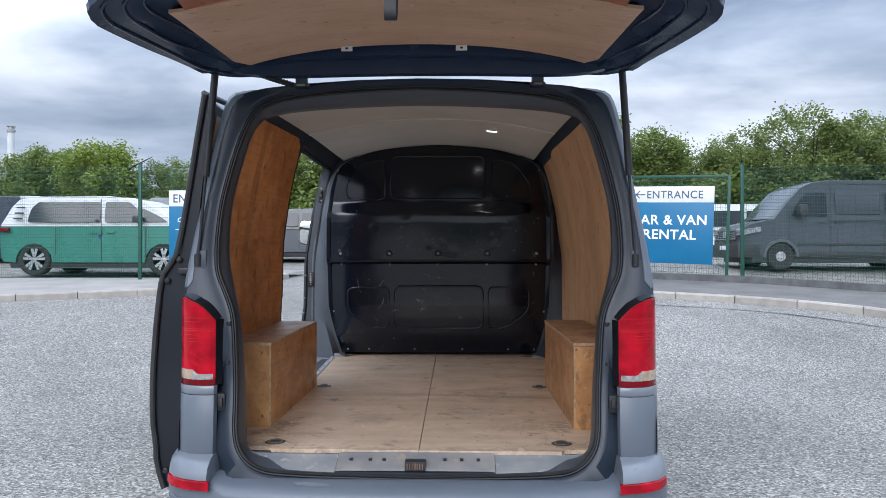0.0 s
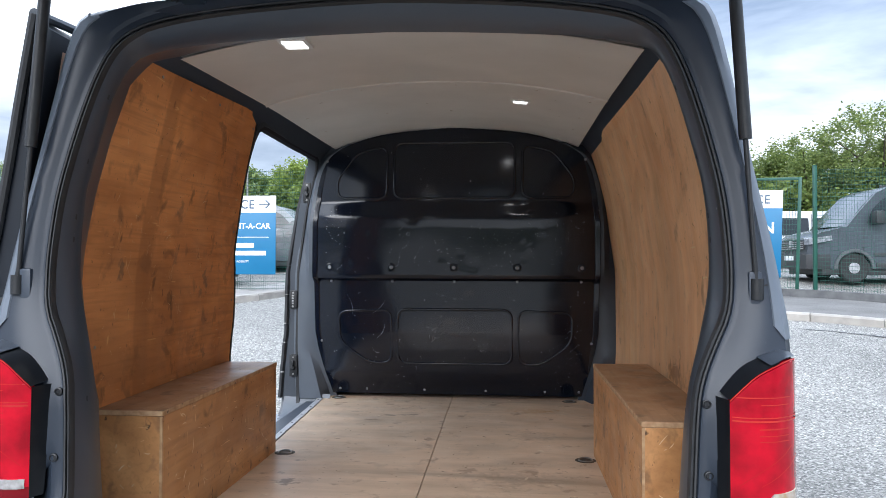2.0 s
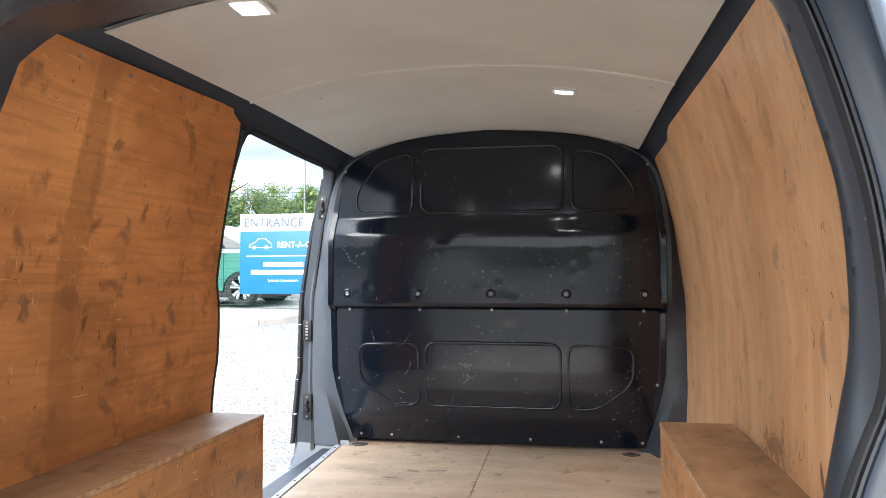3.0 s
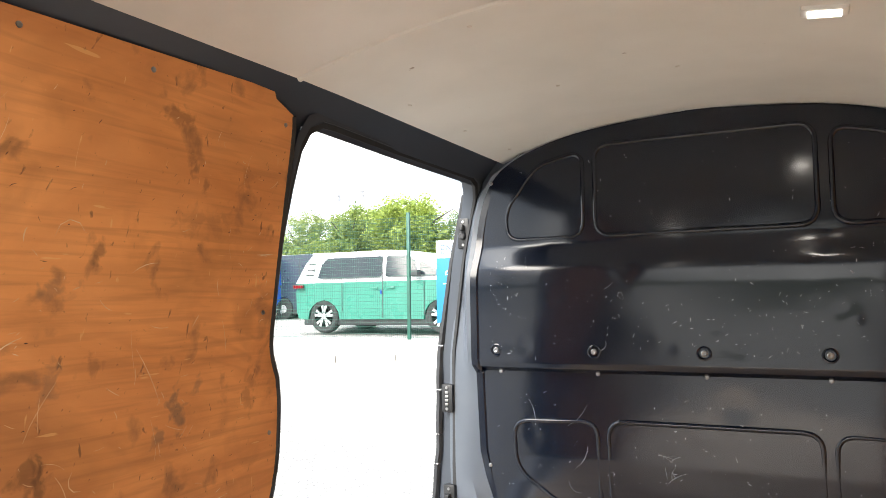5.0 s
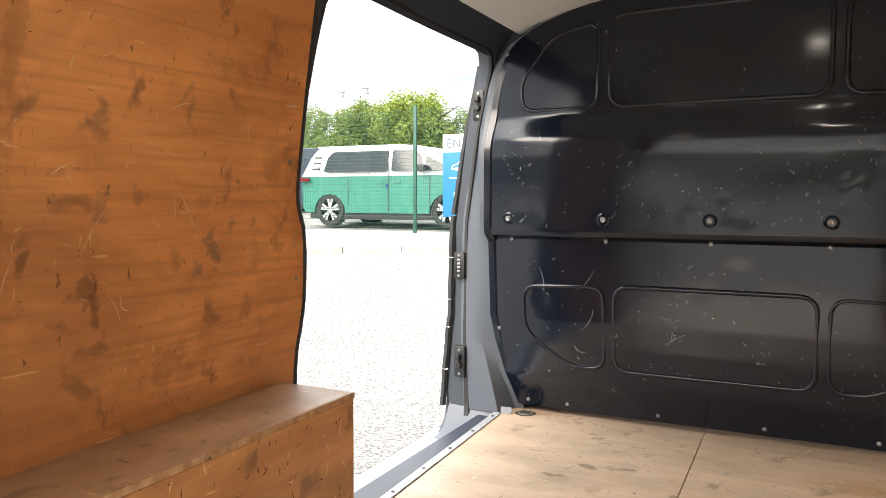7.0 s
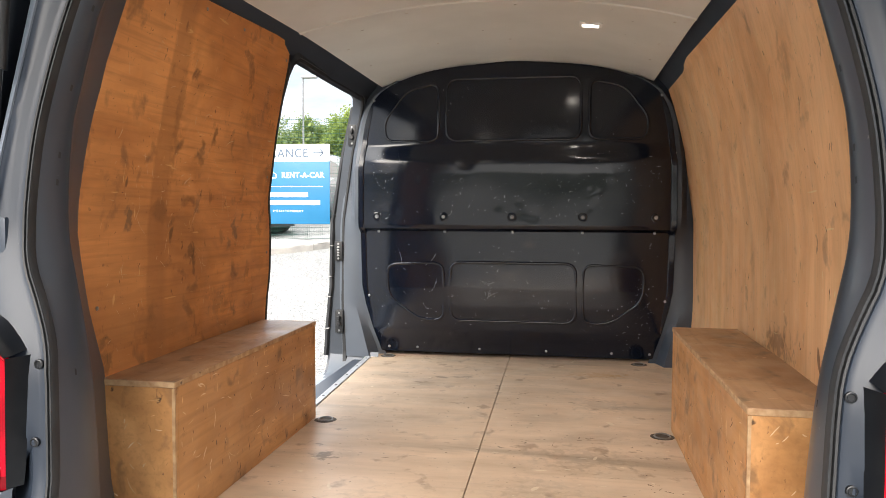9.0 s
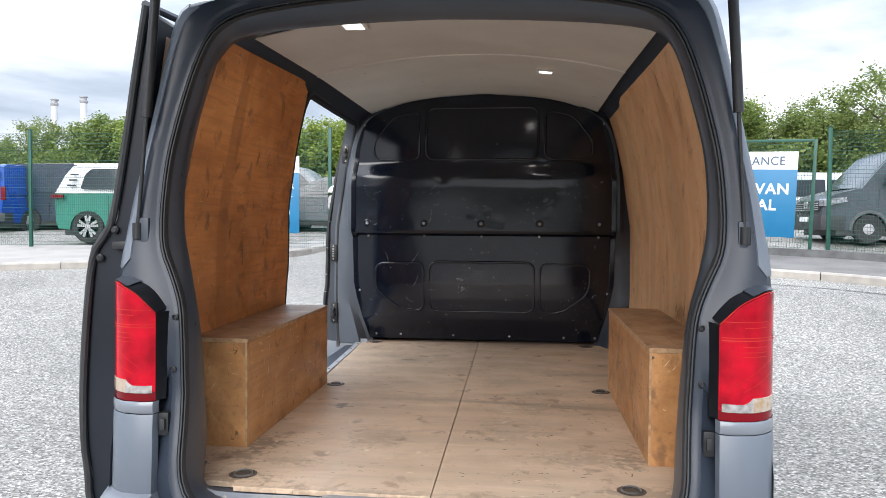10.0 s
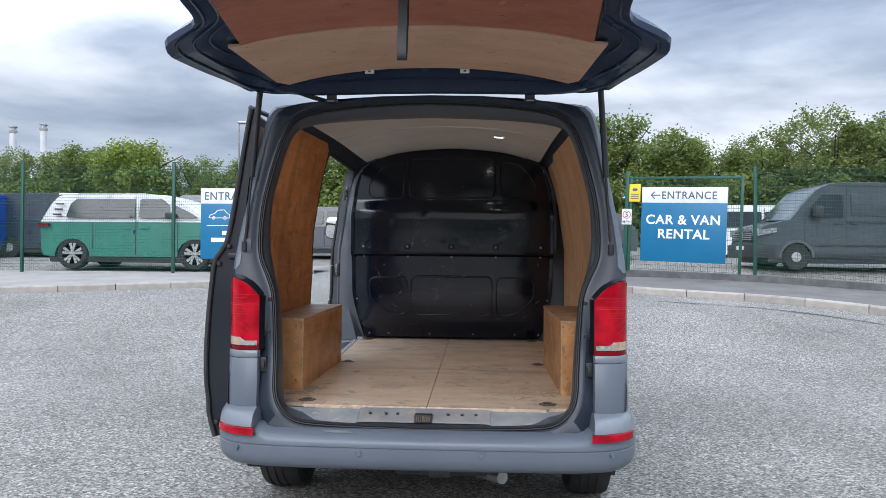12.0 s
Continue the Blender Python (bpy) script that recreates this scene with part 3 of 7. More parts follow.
SIDE = [(0.78, 0.40), (0.88, 0.42), (0.905, 0.50), (0.915, 0.70), (0.905, 0.95), (0.897, 1.14), (0.865, 1.30), (0.835, 1.48), (0.803, 1.65), (0.765, 1.82), (0.752, 1.875), (0.705, 1.943), (0.5, 1.985), (0.25, 2.0), (0, 2.005)]
stations = [(0.16, 0.95, 0), (0.4, 0.985, 0.035), (0.8, 1.03, 0.075), (DOOR_Y0, 1.045, 0.12), (2.0, 1.045, 0.135), (DOOR_Y1, 1.045, 0.14), (3.2, 1.04, 0.125), (3.6, 1.03, 0.08)]
bm = bmesh.new()
rings = []
for y, kx, dz in stations:
    half = [(x * kx, (y if y > 0.2 else rear_y(z) + 0.05), z + dz * max(0, (z - 1.2) / 0.8)) for x, z in SIDE]
    rings.append(half + [(-x, yy, z) for x, yy, z in reversed(half[:-1])])
total = len(rings[0])
hole = {total - 1 - k for k in range(2, 11)}
loft(bm, rings, False, skip=lambda i, j: i in (3, 4) and (j + 1) in hole and j + 1 > total - 11)
# nose: bonnet and windscreen in one falling line
nose = []
for y, kx, top in ((3.6, 1.03, 2.04), (4.05, 1.0, 1.55), (4.3, 0.98, 1.20), (4.75, 0.92, 1.05), (4.92, 0.86, 0.75), (4.93, 0.85, 0.4)):
    half = [(x * kx, y, min(z, top - 0.04 * (x / 0.9) ** 2)) for x, z in SIDE]
    nose.append(half + [(-x, yy, z) for x, yy, z in reversed(half[:-1])])
loft(bm, nose, False)
bmesh.ops.remove_doubles(bm, verts=bm.verts, dist=0.0015)
part("body_shell", bm, M_PAINT, van, "grey painted body side, roof and nose")

# underbody
bm = bmesh.new()
box(bm, -0.88, 0.88, 0.3, 4.8, 0.24, 0.52, 0.03)
part("underbody", bm, M_PLASTIC, van)
bm = bmesh.new()
tube(bm, [(0.18, 0.2, 0.30), (0.34, -0.03, 0.325)], 0.028, 10)
part("exhaust_pipe", bm, M_STEEL, van)
bm = bmesh.new()
box(bm, -0.12, 0.30, 0.02, 0.12, 0.31, 0.36, 0.01)
box(bm, 0.02, 0.12, -0.03, 0.05, 0.315, 0.345, 0.008)
part("towing_bracket", bm, M_PLASTIC, van)

# rear door frame, painted
op = full(OPEN)
outl = full(OUT)
bm = bmesh.new()


def tuck(x, z):
    """The frame steps forward behind the lower corner panels."""
    a, b = min(1.0, max(0.0, (abs(x) - 0.700) / 0.022)), min(1.0, max(0.0, (0.87 - z) / 0.03))
    return 0.075 * a * b


def ring3(outline, dy):
    return [(x, rear_y(z) + dy + tuck(x, z), z) for x, z in outline]


mid = [(a[0] * 0.45 + b[0] * 0.55, a[1] * 0.45 + b[1] * 0.55) for a, b in zip(outl, grow(op, 0.05))]
loft(bm, [ring3(outl, 0.06), ring3(grow(outl, -0.006), 0.02), ring3(grow(outl, -0.02), 0.004), ring3(mid, 0.002), ring3(grow(op, 0.038), 0.002), ring3(grow(op, 0.030), 0.008), ring3(grow(op, 0.016), 0.008),
          ring3(grow(op, 0.013), 0.012), ring3(grow(op, 0.011), 0.03)])
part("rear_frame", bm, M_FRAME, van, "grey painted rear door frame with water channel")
# outer skin of the rear corners, coloured paler than the frame as its lit side
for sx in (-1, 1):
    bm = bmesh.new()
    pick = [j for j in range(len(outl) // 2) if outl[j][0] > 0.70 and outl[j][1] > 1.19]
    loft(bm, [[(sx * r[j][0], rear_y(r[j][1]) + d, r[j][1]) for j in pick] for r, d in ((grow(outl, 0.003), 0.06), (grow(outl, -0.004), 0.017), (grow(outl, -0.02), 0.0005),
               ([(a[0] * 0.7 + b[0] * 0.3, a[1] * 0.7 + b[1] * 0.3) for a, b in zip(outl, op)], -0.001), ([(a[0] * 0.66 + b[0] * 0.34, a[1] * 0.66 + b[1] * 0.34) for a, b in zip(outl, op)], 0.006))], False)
    part("corner_skin", bm, M_BUMP, van, "grey outer skin of the rear corner, coloured paler as lit")
# rubber seal, two thin lips
bm = bmesh.new()
loft(bm, [ring3(grow(op, g), d) for g, d in ((0.0125, 0.02), (0.012, 0.004), (0.009, -0.001), (0.0055, 0.0), (0.0045, 0.008), (0.002, 0.008), (0.001, 0.0), (-0.0025, -0.001), (-0.005, 0.006), (-0.004, 0.02))])
part("door_seal", bm, M_RUBBER, van, "black rubber seal round the rear opening")
# inner pillars and header: from the seal to a folded edge, then back to the ply lining
FOLD = [(0, 0.578), (0.56, 0.578), (0.622, 0.583), (0.646, 0.605), (0.655, 0.65), (0.660, 0.70), (0.664, 0.76), (0.675, 0.90), (0.686, 1.00), (0.700, 1.10), (0.719, 1.20), (0.739, 1.30), (0.738, 1.42), (0.729, 1.52), (0.712, 1.59), (0.688, 1.68), (0.660, 1.775), (0.636, 1.828), (0.595, 1.862), (0.45, 1.885), (0.2, 1.900), (0, 1.905)]
FOLD_Y = [(0.57, 0.07), (0.62, 0.13), (0.70, 0.175), (1.0, 0.195), (1.3, 0.20), (1.75, 0.215), (1.86, 0.235), (1.91, 0.25)]
IN = [(0, 0.585), (0.70, 0.585), (0.79, 0.60), (0.812, 0.9), (0.815, 1.30), (0.79, 1.48), (0.762, 1.64), (0.735, 1.74), (0.69, 1.905), (0.66, 1.94), (0.4, 1.982), (0, 2.0)]
fold = full(FOLD)
inn = full(IN)


def in_ring(k):
    """k runs from 0 at the seal to 1 at the folded edge."""
    r = []
    for (a, b), (c, d) in zip(op, fold):
        y0, y1 = rear_y(b) + 0.012, lerp_at(FOLD_Y, d)
        bulge = 0.010 * math.sin(math.pi * k)
        r.append((a + (c - a) * k - math.copysign(bulge, a) * (abs(a) > 0.3), y0 + (y1 - y0) * k, b + (d - b) * k - (bulge if d > 1.86 else 0)))
    return r


def back_ring(k):
    """k runs from 0 at the folded edge to 1 at the lining."""
    r = []
    for (a, b), (c, d) in zip(fold, inn):
        deep = lerp_at([(0.5, 0.16), (0.62, 0.42), (0.97, 0.42), (1.12, 0.37), (1.3, 0.33), (1.5, 0.345), (1.68, 0.36), (1.82, 0.38), (1.9, 0.45), (1.935, 0.53), (2.0, 0.53)], d)
        y1 = lerp_at(FOLD_Y, b)
        r.append((a + (c - a) * k, y1 + (deep - y1) * k ** 1.6, b + (d - b) * k))
    return r


bm = bmesh.new()
loft(bm, [in_ring(k) for k in (0.0, 0.06, 0.2, 0.4, 0.6, 0.8, 0.94, 1.0)] + [back_ring(k) for k in (0.12, 0.5, 1.0)])
part("inner_pillar_trim", bm, M_INNER, van, "slate grey painted inner door pillars and header")
# inner metal walls behind the lining, roof rails
bm = bmesh.new()
rows = []
for y in (0.3, 0.7, DOOR_Y0, 2.0, DOOR_Y1, 2.75):
    half = [(lining_x(z, y) + 0.016, y, z) for z in (0.45, 0.6, 0.9, 1.15, 1.3, 1.48, 1.64, 1.78, 1.90)]
    e = lerp_at([(0.3, -0.075), (0.7, -0.04), (DOOR_Y0, 0.02), (2.0, 0.03)], y)
    half += [(0.66 + 0.03 * min(1, y), y, min(1.985, 2.0 + e)), (0.45, y, 2.06 + e), (0.2, y, 2.085 + e), (0, y, 2.09 + e)]
    rows.append(half + [(-x, yy, z) for x, yy, z in reversed(half[:-1])])
tot = len(rows[0])
loft(bm, rows, False, skip=lambda i, j: i in (2, 3) and j >= tot - 9)
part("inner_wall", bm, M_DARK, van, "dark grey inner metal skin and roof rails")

# door jamb round the side opening
def jamb_outline(grow_by):
    pts = [(DOOR_Y0 - grow_by, 0.50 - grow_by), (DOOR_Y1 + grow_by, 0.50 - grow_by), (DOOR_Y1 + grow_by - 0.0, 1.15), (DOOR_Y1 - 0.03 + grow_by, 1.925 + grow_by), (DOOR_Y0 - grow_by, 1.925 + grow_by)]
    pts = rounded(pts, 0.09, 6)
    return resample(pts + pts[:1], 97)[:-1]


bm = bmesh.new()
def jx(z, y, k):
    return -(lining_x(z, y) + 0.004 + k * lerp_at([(0.5, 0.13), (0.75, 0.10), (0.95, 0.072), (1.2, 0.070), (1.75, 0.060), (1.95, 0.075)], z))


rings = []
for k, g in ((0.0, 0.02), (0.0, 0.0), (0.35, 0.0), (0.92, 0.004), (1.0, 0.03)):
    rings.append([(jx(z, y, k), y, z) for y, z in jamb_outline(g)])
loft(bm, rings)
part("door_jamb", bm, M_INNER, van, "dark grey side door frame")
bm = bmesh.new()
loft(bm, [[(jx(z, y, k), y, z) for y, z in jamb_outline(g)] for k, g in ((0.02, -0.002), (0.05, -0.013), (0.20, -0.013), (0.24, -0.002))])
part("side_door_seal", bm, M_RUBBER, van, "black ribbed rubber seal of the side door")
# black outer sealing strip on the front jamb, in uneven lengths
bm = bmesh.new()
for z0, z1 in ((0.60, 0.74), (0.745, 0.905), (0.91, 1.01), (1.015, 1.17), (1.175, 1.33), (1.335, 1.88)):
    loft(bm, [[(jx(z, DOOR_Y1, 1.0) + dx, DOOR_Y1 + dy + 0.002 * math.sin(z * 40), z) for dx, dy in ((0.012, -0.004), (0.004, -0.016), (-0.010, -0.012), (-0.012, 0.01))] for z in np.linspace(z0, z1, 8)], False)
part("outer_strip", bm, M_RUBBER, van, "black outer sealing strip of the side opening")

# floor pan
bm = bmesh.new()
box(bm, -0.82, 0.82, 0.06, 2.80, 0.53, 0.583)
box(bm, -0.82, 0.82, 2.765, 2.80, 0.5825, 0.72)
part("floor_pan", bm, M_DARK, van)
# plywood floor in two sheets with a joint
SEAM0, SEAM1 = (0.008, 0.05), (-0.02, 2.62)
for sx in (-1, 1):
    bm = bmesh.new()
    g = 0.0013 * sx
    if sx > 0:
        pts = [(SEAM0[0] + g, 0.055), (0.53, 0.05), (0.545, 0.075), (0.72, 0.09), (0.80, 0.22), (0.82, 2.76), (SEAM1[0] + g, 2.76)]
    else:
        pts = [(SEAM0[0] + g, 0.055), (SEAM1[0] + g, 2.76), (-0.83, 2.76), (-0.83, 2.56), (-0.722, 2.53), (-0.672, 1.45), (-0.80, 1.42), (-0.80, 0.22), (-0.72, 0.11), (-0.55, 0.10), (-0.54, 0.07)]
    prism(bm, pts, 0.585, 0.6, "z", 0.0015)
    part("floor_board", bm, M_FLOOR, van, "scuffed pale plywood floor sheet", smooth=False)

# wheel-arch boxes of ply
for sx, xi, y0, y1, top in ((-1, 0.632, 0.415, 1.40, 0.952), (1, 0.625, 0.388, 1.46, 0.957)):
    wab = new("wheel_arch_box")
    wab.parent = van
    wab["label"] = "worn plywood box over a wheel arch"
    xo = 0.835
    for nm, dims in (("side_board", (xi, xi + 0.015, y0 + 0.0155, y1, 0.6, top - 0.0155)), ("end_board", (xi, xo, y0, y0 + 0.015, 0.6, top - 0.0155)),
                     ("lid_board", (xi - 0.001, xo, y0 - 0.001, y1 + 0.002, top - 0.015, top)), ("front_board", (xi + 0.0155, xo, y1 - 0.015, y1, 0.6, top - 0.0155))):
        bm = bmesh.new()
        x0, x1 = sorted((dims[0] * sx, dims[1] * sx))
        box(bm, x0, x1, *dims[2:], 0.0015)
        part(nm, bm, M_LID if nm == "lid_board" else M_BOX, wab, smooth=False)
    for d in ((xi - 0.0008, xi + 0.006, y0 - 0.0012, y0 + 0.004, 0.602, top - 0.016), (xi - 0.002, xo, y0 - 0.0026, y0 + 0.003, top - 0.0135, top - 0.0015), (xi - 0.0026, xi + 0.003, y0, y1, top - 0.0135, top - 0.0015)):
        bm = bmesh.new()
        x0, x1 = sorted((d[0] * sx, d[1] * sx))
        box(bm, x0, x1, *d[2:])
        part("ply_edge", bm, M_EDGE, wab, "pale ply edge", smooth=False)

# plywood side linings
def lining(sx, outline, material, label):
    """A ply sheet bent to the wall; outline in (y, z)."""
    bm = bmesh.new()
    zs = sorted({z for _, z in outline} | set(np.linspace(0.605, max(z for _, z in outline), 26)))
    front, back = [], []
    rows = []
    for z in zs:
        cuts = []
        n = len(outline)
        for i in range(n):
            (ya, za), (yb, zb) = outline[i], outline[(i + 1) % n]
            if za != zb and min(za, zb) - 1e-9 <= z <= max(za, zb) + 1e-9:
                cuts.append(ya + (yb - ya) * (z - za) / (zb - za))
        lo, hi = min(cuts), max(cuts)
        rows.append([(lo + (hi - lo) * t, z) for t in np.linspace(0, 1, 9)])
    ring = []
    for row in rows:
        ring.append([(sx * lining_x(z, y), y, z) for y, z in row] + [(sx * (lining_x(z, y) + 0.012), y, z) for y, z in reversed(row)])
    loft(bm, ring, True, (True, True))
    return part("side_lining", bm, material, van, label)


LEFT = [(0.38, 0.605), (0.36, 0.98), (0.33, 1.08), (0.30, 1.20), (0.30, 1.32), (0.32, 1.52), (0.34, 1.78), (0.40, 1.88), (0.46, 1.905), (0.60, 1.91), (1.25, 1.942), (1.325, 1.942)]
LEFT_EDGE = [(1.335, 1.93), (1.405, 1.91), (1.412, 1.895), (1.432, 1.79), (1.45, 1.66), (1.453, 1.52), (1.456, 1.40), (1.475, 1.355), (1.505, 1.31), (1.508, 1.22), (1.502, 1.11), (1.475, 1.02), (1.465, 0.96), (1.46, 0.605)]
RIGHT = [(0.38, 0.605), (0.36, 0.98), (0.33, 1.08), (0.30, 1.20), (0.30, 1.32), (0.32, 1.50), (0.34, 1.78), (0.42, 1.88), (0.50, 1.905), (2.55, 1.975), (2.58, 1.6), (2.60, 0.95), (2.60, 0.605)]
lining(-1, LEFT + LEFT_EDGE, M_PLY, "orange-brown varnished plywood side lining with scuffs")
# black rubber edge trim on the front edge of the sheet
bm = bmesh.new()
edge = resample(smooth_line(LEFT_EDGE[1:], 1), 60)
for i in range(len(edge) - 1):
    tube(bm, [(-(lining_x(z, y) + 0.004), y + 0.004, z) for y, z in edge[i:i + 2]], 0.0085, 6, False)
part("edge_trim", bm, M_RUBBER, van, "black rubber edge trim")
lining(1, RIGHT, M_PLYR, "pale brown plywood side lining with scratches")

# ceiling boards
def ceiling_z(x, y):
    side = lerp_at([(0.5, 1.935), (1.4, 1.96), (2.6, 1.965)], y)
    arch = lerp_at([(0.5, 0.066), (1.6, 0.105), (2.6, 0.115)], y)
    return side + arch * (1 - (abs(x) / 0.70) ** 2.2)


for y0, y1 in ((0.53, 1.345), (1.35, 2.56)):
    bm = bmesh.new()
    g = []
    for y in np.linspace(y0, y1, 9):
        row = []
        for x in np.linspace(-0.665, 0.665, 25):
            yy = y - (0.0 if y0 > 1 else 0) + (0.045 * (abs(x) / 0.665) ** 2 * (1 if y == y0 and y0 < 1 else 0))
            row.append((x, yy, ceiling_z(x, y)))
        g.append(row)
    loft(bm, g + [], False)
    loft(bm, [[(x, y, z + 0.008) for x, y, z in r] for r in g], False)
    part("roof_lining", bm, M_LINER, van, "beige curved roof lining board")
bm = bmesh.new()
loft(bm, [[(x, 1.3475 + d, ceiling_z(x, 1.35) + h) for x in np.linspace(-0.665, 0.665, 25)] for d, h in ((-0.009, 0.0005), (-0.004, -0.005), (0.004, -0.006), (0.009, 0.0005))], False)
part("lining_joint", bm, M_LINER, van)

# bulkhead
BK = [(0, 0.60), (0.675, 0.60), (0.71, 0.70), (0.755, 0.87), (0.775, 0.97), (0.778, 1.28), (0.775, 1.60), (0.75, 1.80), (0.70, 1.92), (0.60, 1.99), (0.38, 2.055), (0, 2.08)]
BKY = [(0.60, 2.628), (0.66, 2.605), (0.75, 2.558), (0.88, 2.53), (0.97, 2.518), (1.15, 2.510), (1.252, 2.506), (1.268, 2.470), (1.285, 2.464), (1.45, 2.459), (1.54, 2.457), (1.585, 2.458), (1.61, 2.460), (1.635, 2.465), (1.66, 2.470), (1.68, 2.472), (1.80, 2.474), (2.1, 2.482)]


def bk_y(x, z):
    # slightly crowned across
    a = abs(x) / 0.74
    up = min(1.0, max(0.0, (z - 1.60) / 0.08))
    return lerp_at(BKY, z) - 0.004 + up * 0.034 * a ** 3 + (1 - up) * (0.022 * a ** 10 - 0.006 * a * a)


half = resample(smooth_line(BK, 2), 200)


def bk_w(z):
    """Half width of the bulkhead at a height."""
    if z < 1.6:
        return lerp_at([(0.6, 0.685), (0.72, 0.715), (0.87, 0.755), (0.97, 0.772), (1.28, 0.778), (1.60, 0.775)], z)
    return max(0.02, float(np.interp(z, [p[1] for p in half], [p[0] for p in half])))


# dents: across, height, radius, depth (towards the cab)
rng_d = np.random.default_rng(23)
DENTS = [(float(rng_d.uniform(-0.66, 0.66)), float(z), float(rng_d.uniform(0.012, 0.034)), float(rng_d.uniform(-0.0018, 0.0022))) for z in list(rng_d.uniform(1.30, 1.62, 15)) + list(rng_d.uniform(0.70, 1.22, 12)) + list(rng_d.uniform(1.62, 1.66, 6))]
DENTS += [(-0.64, 1.35, 0.028, 0.002), (-0.58, 1.345, 0.028, 0.002), (0.10, 1.335, 0.03, 0.002), (0.05, 1.30, 0.03, -0.0016), (0.08, 1.16, 0.045, 0.003), (-0.23, 1.60, 0.04, 0.003)]
bm = bmesh.new()
zs = sorted(set(list(np.linspace(0.622, 2.08, 165)) + [1.252, 1.268, 1.285]))


def dent(x, z):
    """Small dents and the slow waviness of thin pressed steel."""
    d = sum(h * math.exp(-((x - a) ** 2 + (z - b) ** 2) / (r * r)) for a, b, r, h in DENTS)
    return d + 0.0022 * math.sin(5.1 * x + 2.0 * z) * math.sin(6.3 * z + 1.1 * x + 0.7) + 0.0012 * math.sin(13.0 * x - 4.0 * z) * math.sin(9.0 * z + 3.0 * x)


rows = []
for z in zs:
    w = bk_w(z)
    rows.append([(w * u, bk_y(w * u, z) + dent(w * u, z) * (1 - u ** 8), z) for u in np.linspace(-1, 1, 161)])
loft(bm, rows, False)
bulk = part("bulkhead", bm, M_BULK, van, "black painted steel bulkhead with pressed panels and scratches", angle=50)


def pressed(outline, w=0.008):
    """A raised bead along a rounded outline on the bulkhead."""
    pts = rounded(outline, 0.055, 6)
    bm = bmesh.new()
    n = len(pts)
    loft(bm, [[(x, bk_y(x, z) + d, z) for x, z in grow(pts, gg)] for gg, d in ((w, 0.001), (w * 0.8, -0.0025), (w * 0.4, -0.0052), (0, -0.006), (-w * 0.4, -0.0052), (-w * 0.8, -0.0025), (-w, 0.001))])
    part("pressed_bead", bm, M_BULK, bulk, angle=80)


pressed([(-0.325, 1.70), (0.325, 1.70), (0.325, 2.0), (-0.325, 2.0)])
pressed([(-0.31, 0.80), (0.31, 0.80), (0.31, 1.098), (-0.31, 1.098)])
for sx in (-1, 1):
    o = [(0.365, 1.70), (0.635, 1.70), (0.645, 1.80), (0.53, 1.95), (0.365, 1.985)]
    o2 = [(0.345, 0.80), (0.47, 0.80), (0.63, 0.92), (0.635, 1.085), (0.345, 1.095)]
    for oo in (o, o2):
        pts = [(sx * x, z) for x, z in oo]
        pressed(pts if sx > 0 else pts[::-1])
# folded rim down both sides
for sx in (-1, 1):
    bm = bmesh.new()
    loft(bm, [[(sx * (bk_w(z) - 0.026 + u), bk_y(0.74, z) + d, z) for z in np.linspace(0.76, 1.93, 40)] for u, d in ((-0.006, 0.002), (0.0, -0.004), (0.022, -0.006), (0.026, 0.004))], False)
    part("folded_rim", bm, M_BULK, bulk)
bm = bmesh.new()
lathe(bm, [(0.023, 0.001), (0.022, -0.002), (0.018, -0.003), (0.014, 0.001), (0.0, 0.001)], "y", 20)
bolt = part("bolt_dimple", bm, M_BULK, bulk)
bm = bmesh.new()
lathe(bm, [(0.0095, 0.0), (0.0095, -0.004), (0.007, -0.006), (0.0035, -0.005), (0.0, -0.003)], "y", 12)
part("bolt", bm, M_STEEL, bolt)
bolt.location = (-0.676, bk_y(-0.676, 1.325) - 0.001, 1.325)
bm = bmesh.new()
lathe(bm, [(0.007, 0.0), (0.007, -0.002), (0.005, -0.004), (0.0, -0.0045)], "y", 10)
rivet = part("rivet", bm, M_STEEL, bulk)
rivet.location = (-0.676, bk_y(-0.66, 1.250) - 0.001, 1.250)
for x in (-0.337, 0.0, 0.338, 0.678):
    copy_thing(bolt, Matrix.Translation((x, bk_y(x, 1.325) - 0.001, 1.325)))
for x, z in [(-0.337, 1.250), (0.0, 1.250), (0.338, 1.250), (0.678, 1.250)] + [(x, 0.647) for x in (-0.645, -0.494, -0.171, 0.168, 0.491, 0.675)] + \
        [(s * x, z) for s in (-1, 1) for x, z in ((0.755, 1.36), (0.757, 1.295), (0.757, 1.13), (0.735, 0.92), (0.765, 1.63), (0.70, 1.905))]:
    copy_thing(rivet, Matrix.Translation((x, bk_y(x, z) - 0.001, z)))
# pillars beside the bulkhead, the left in a paler grey than the right
for sx in (-1, 1):
    bm = bmesh.new()
    rows = []
    for z in np.linspace(0.6, 2.0, 22):
        w = bk_w(z)
        wo = lining_x(z, 2.5) + 0.03
        rows.append([(sx * (w - 0.015), bk_y(w, z) + 0.004, z), (sx * (w + 0.02), bk_y(w, z) - 0.0, z), (sx * (w + 0.05), 2.53, z), (sx * max(wo, w + 0.06), 2.54, z)])
    loft(bm, rows, False)
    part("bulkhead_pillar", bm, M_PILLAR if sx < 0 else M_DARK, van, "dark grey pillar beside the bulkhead")


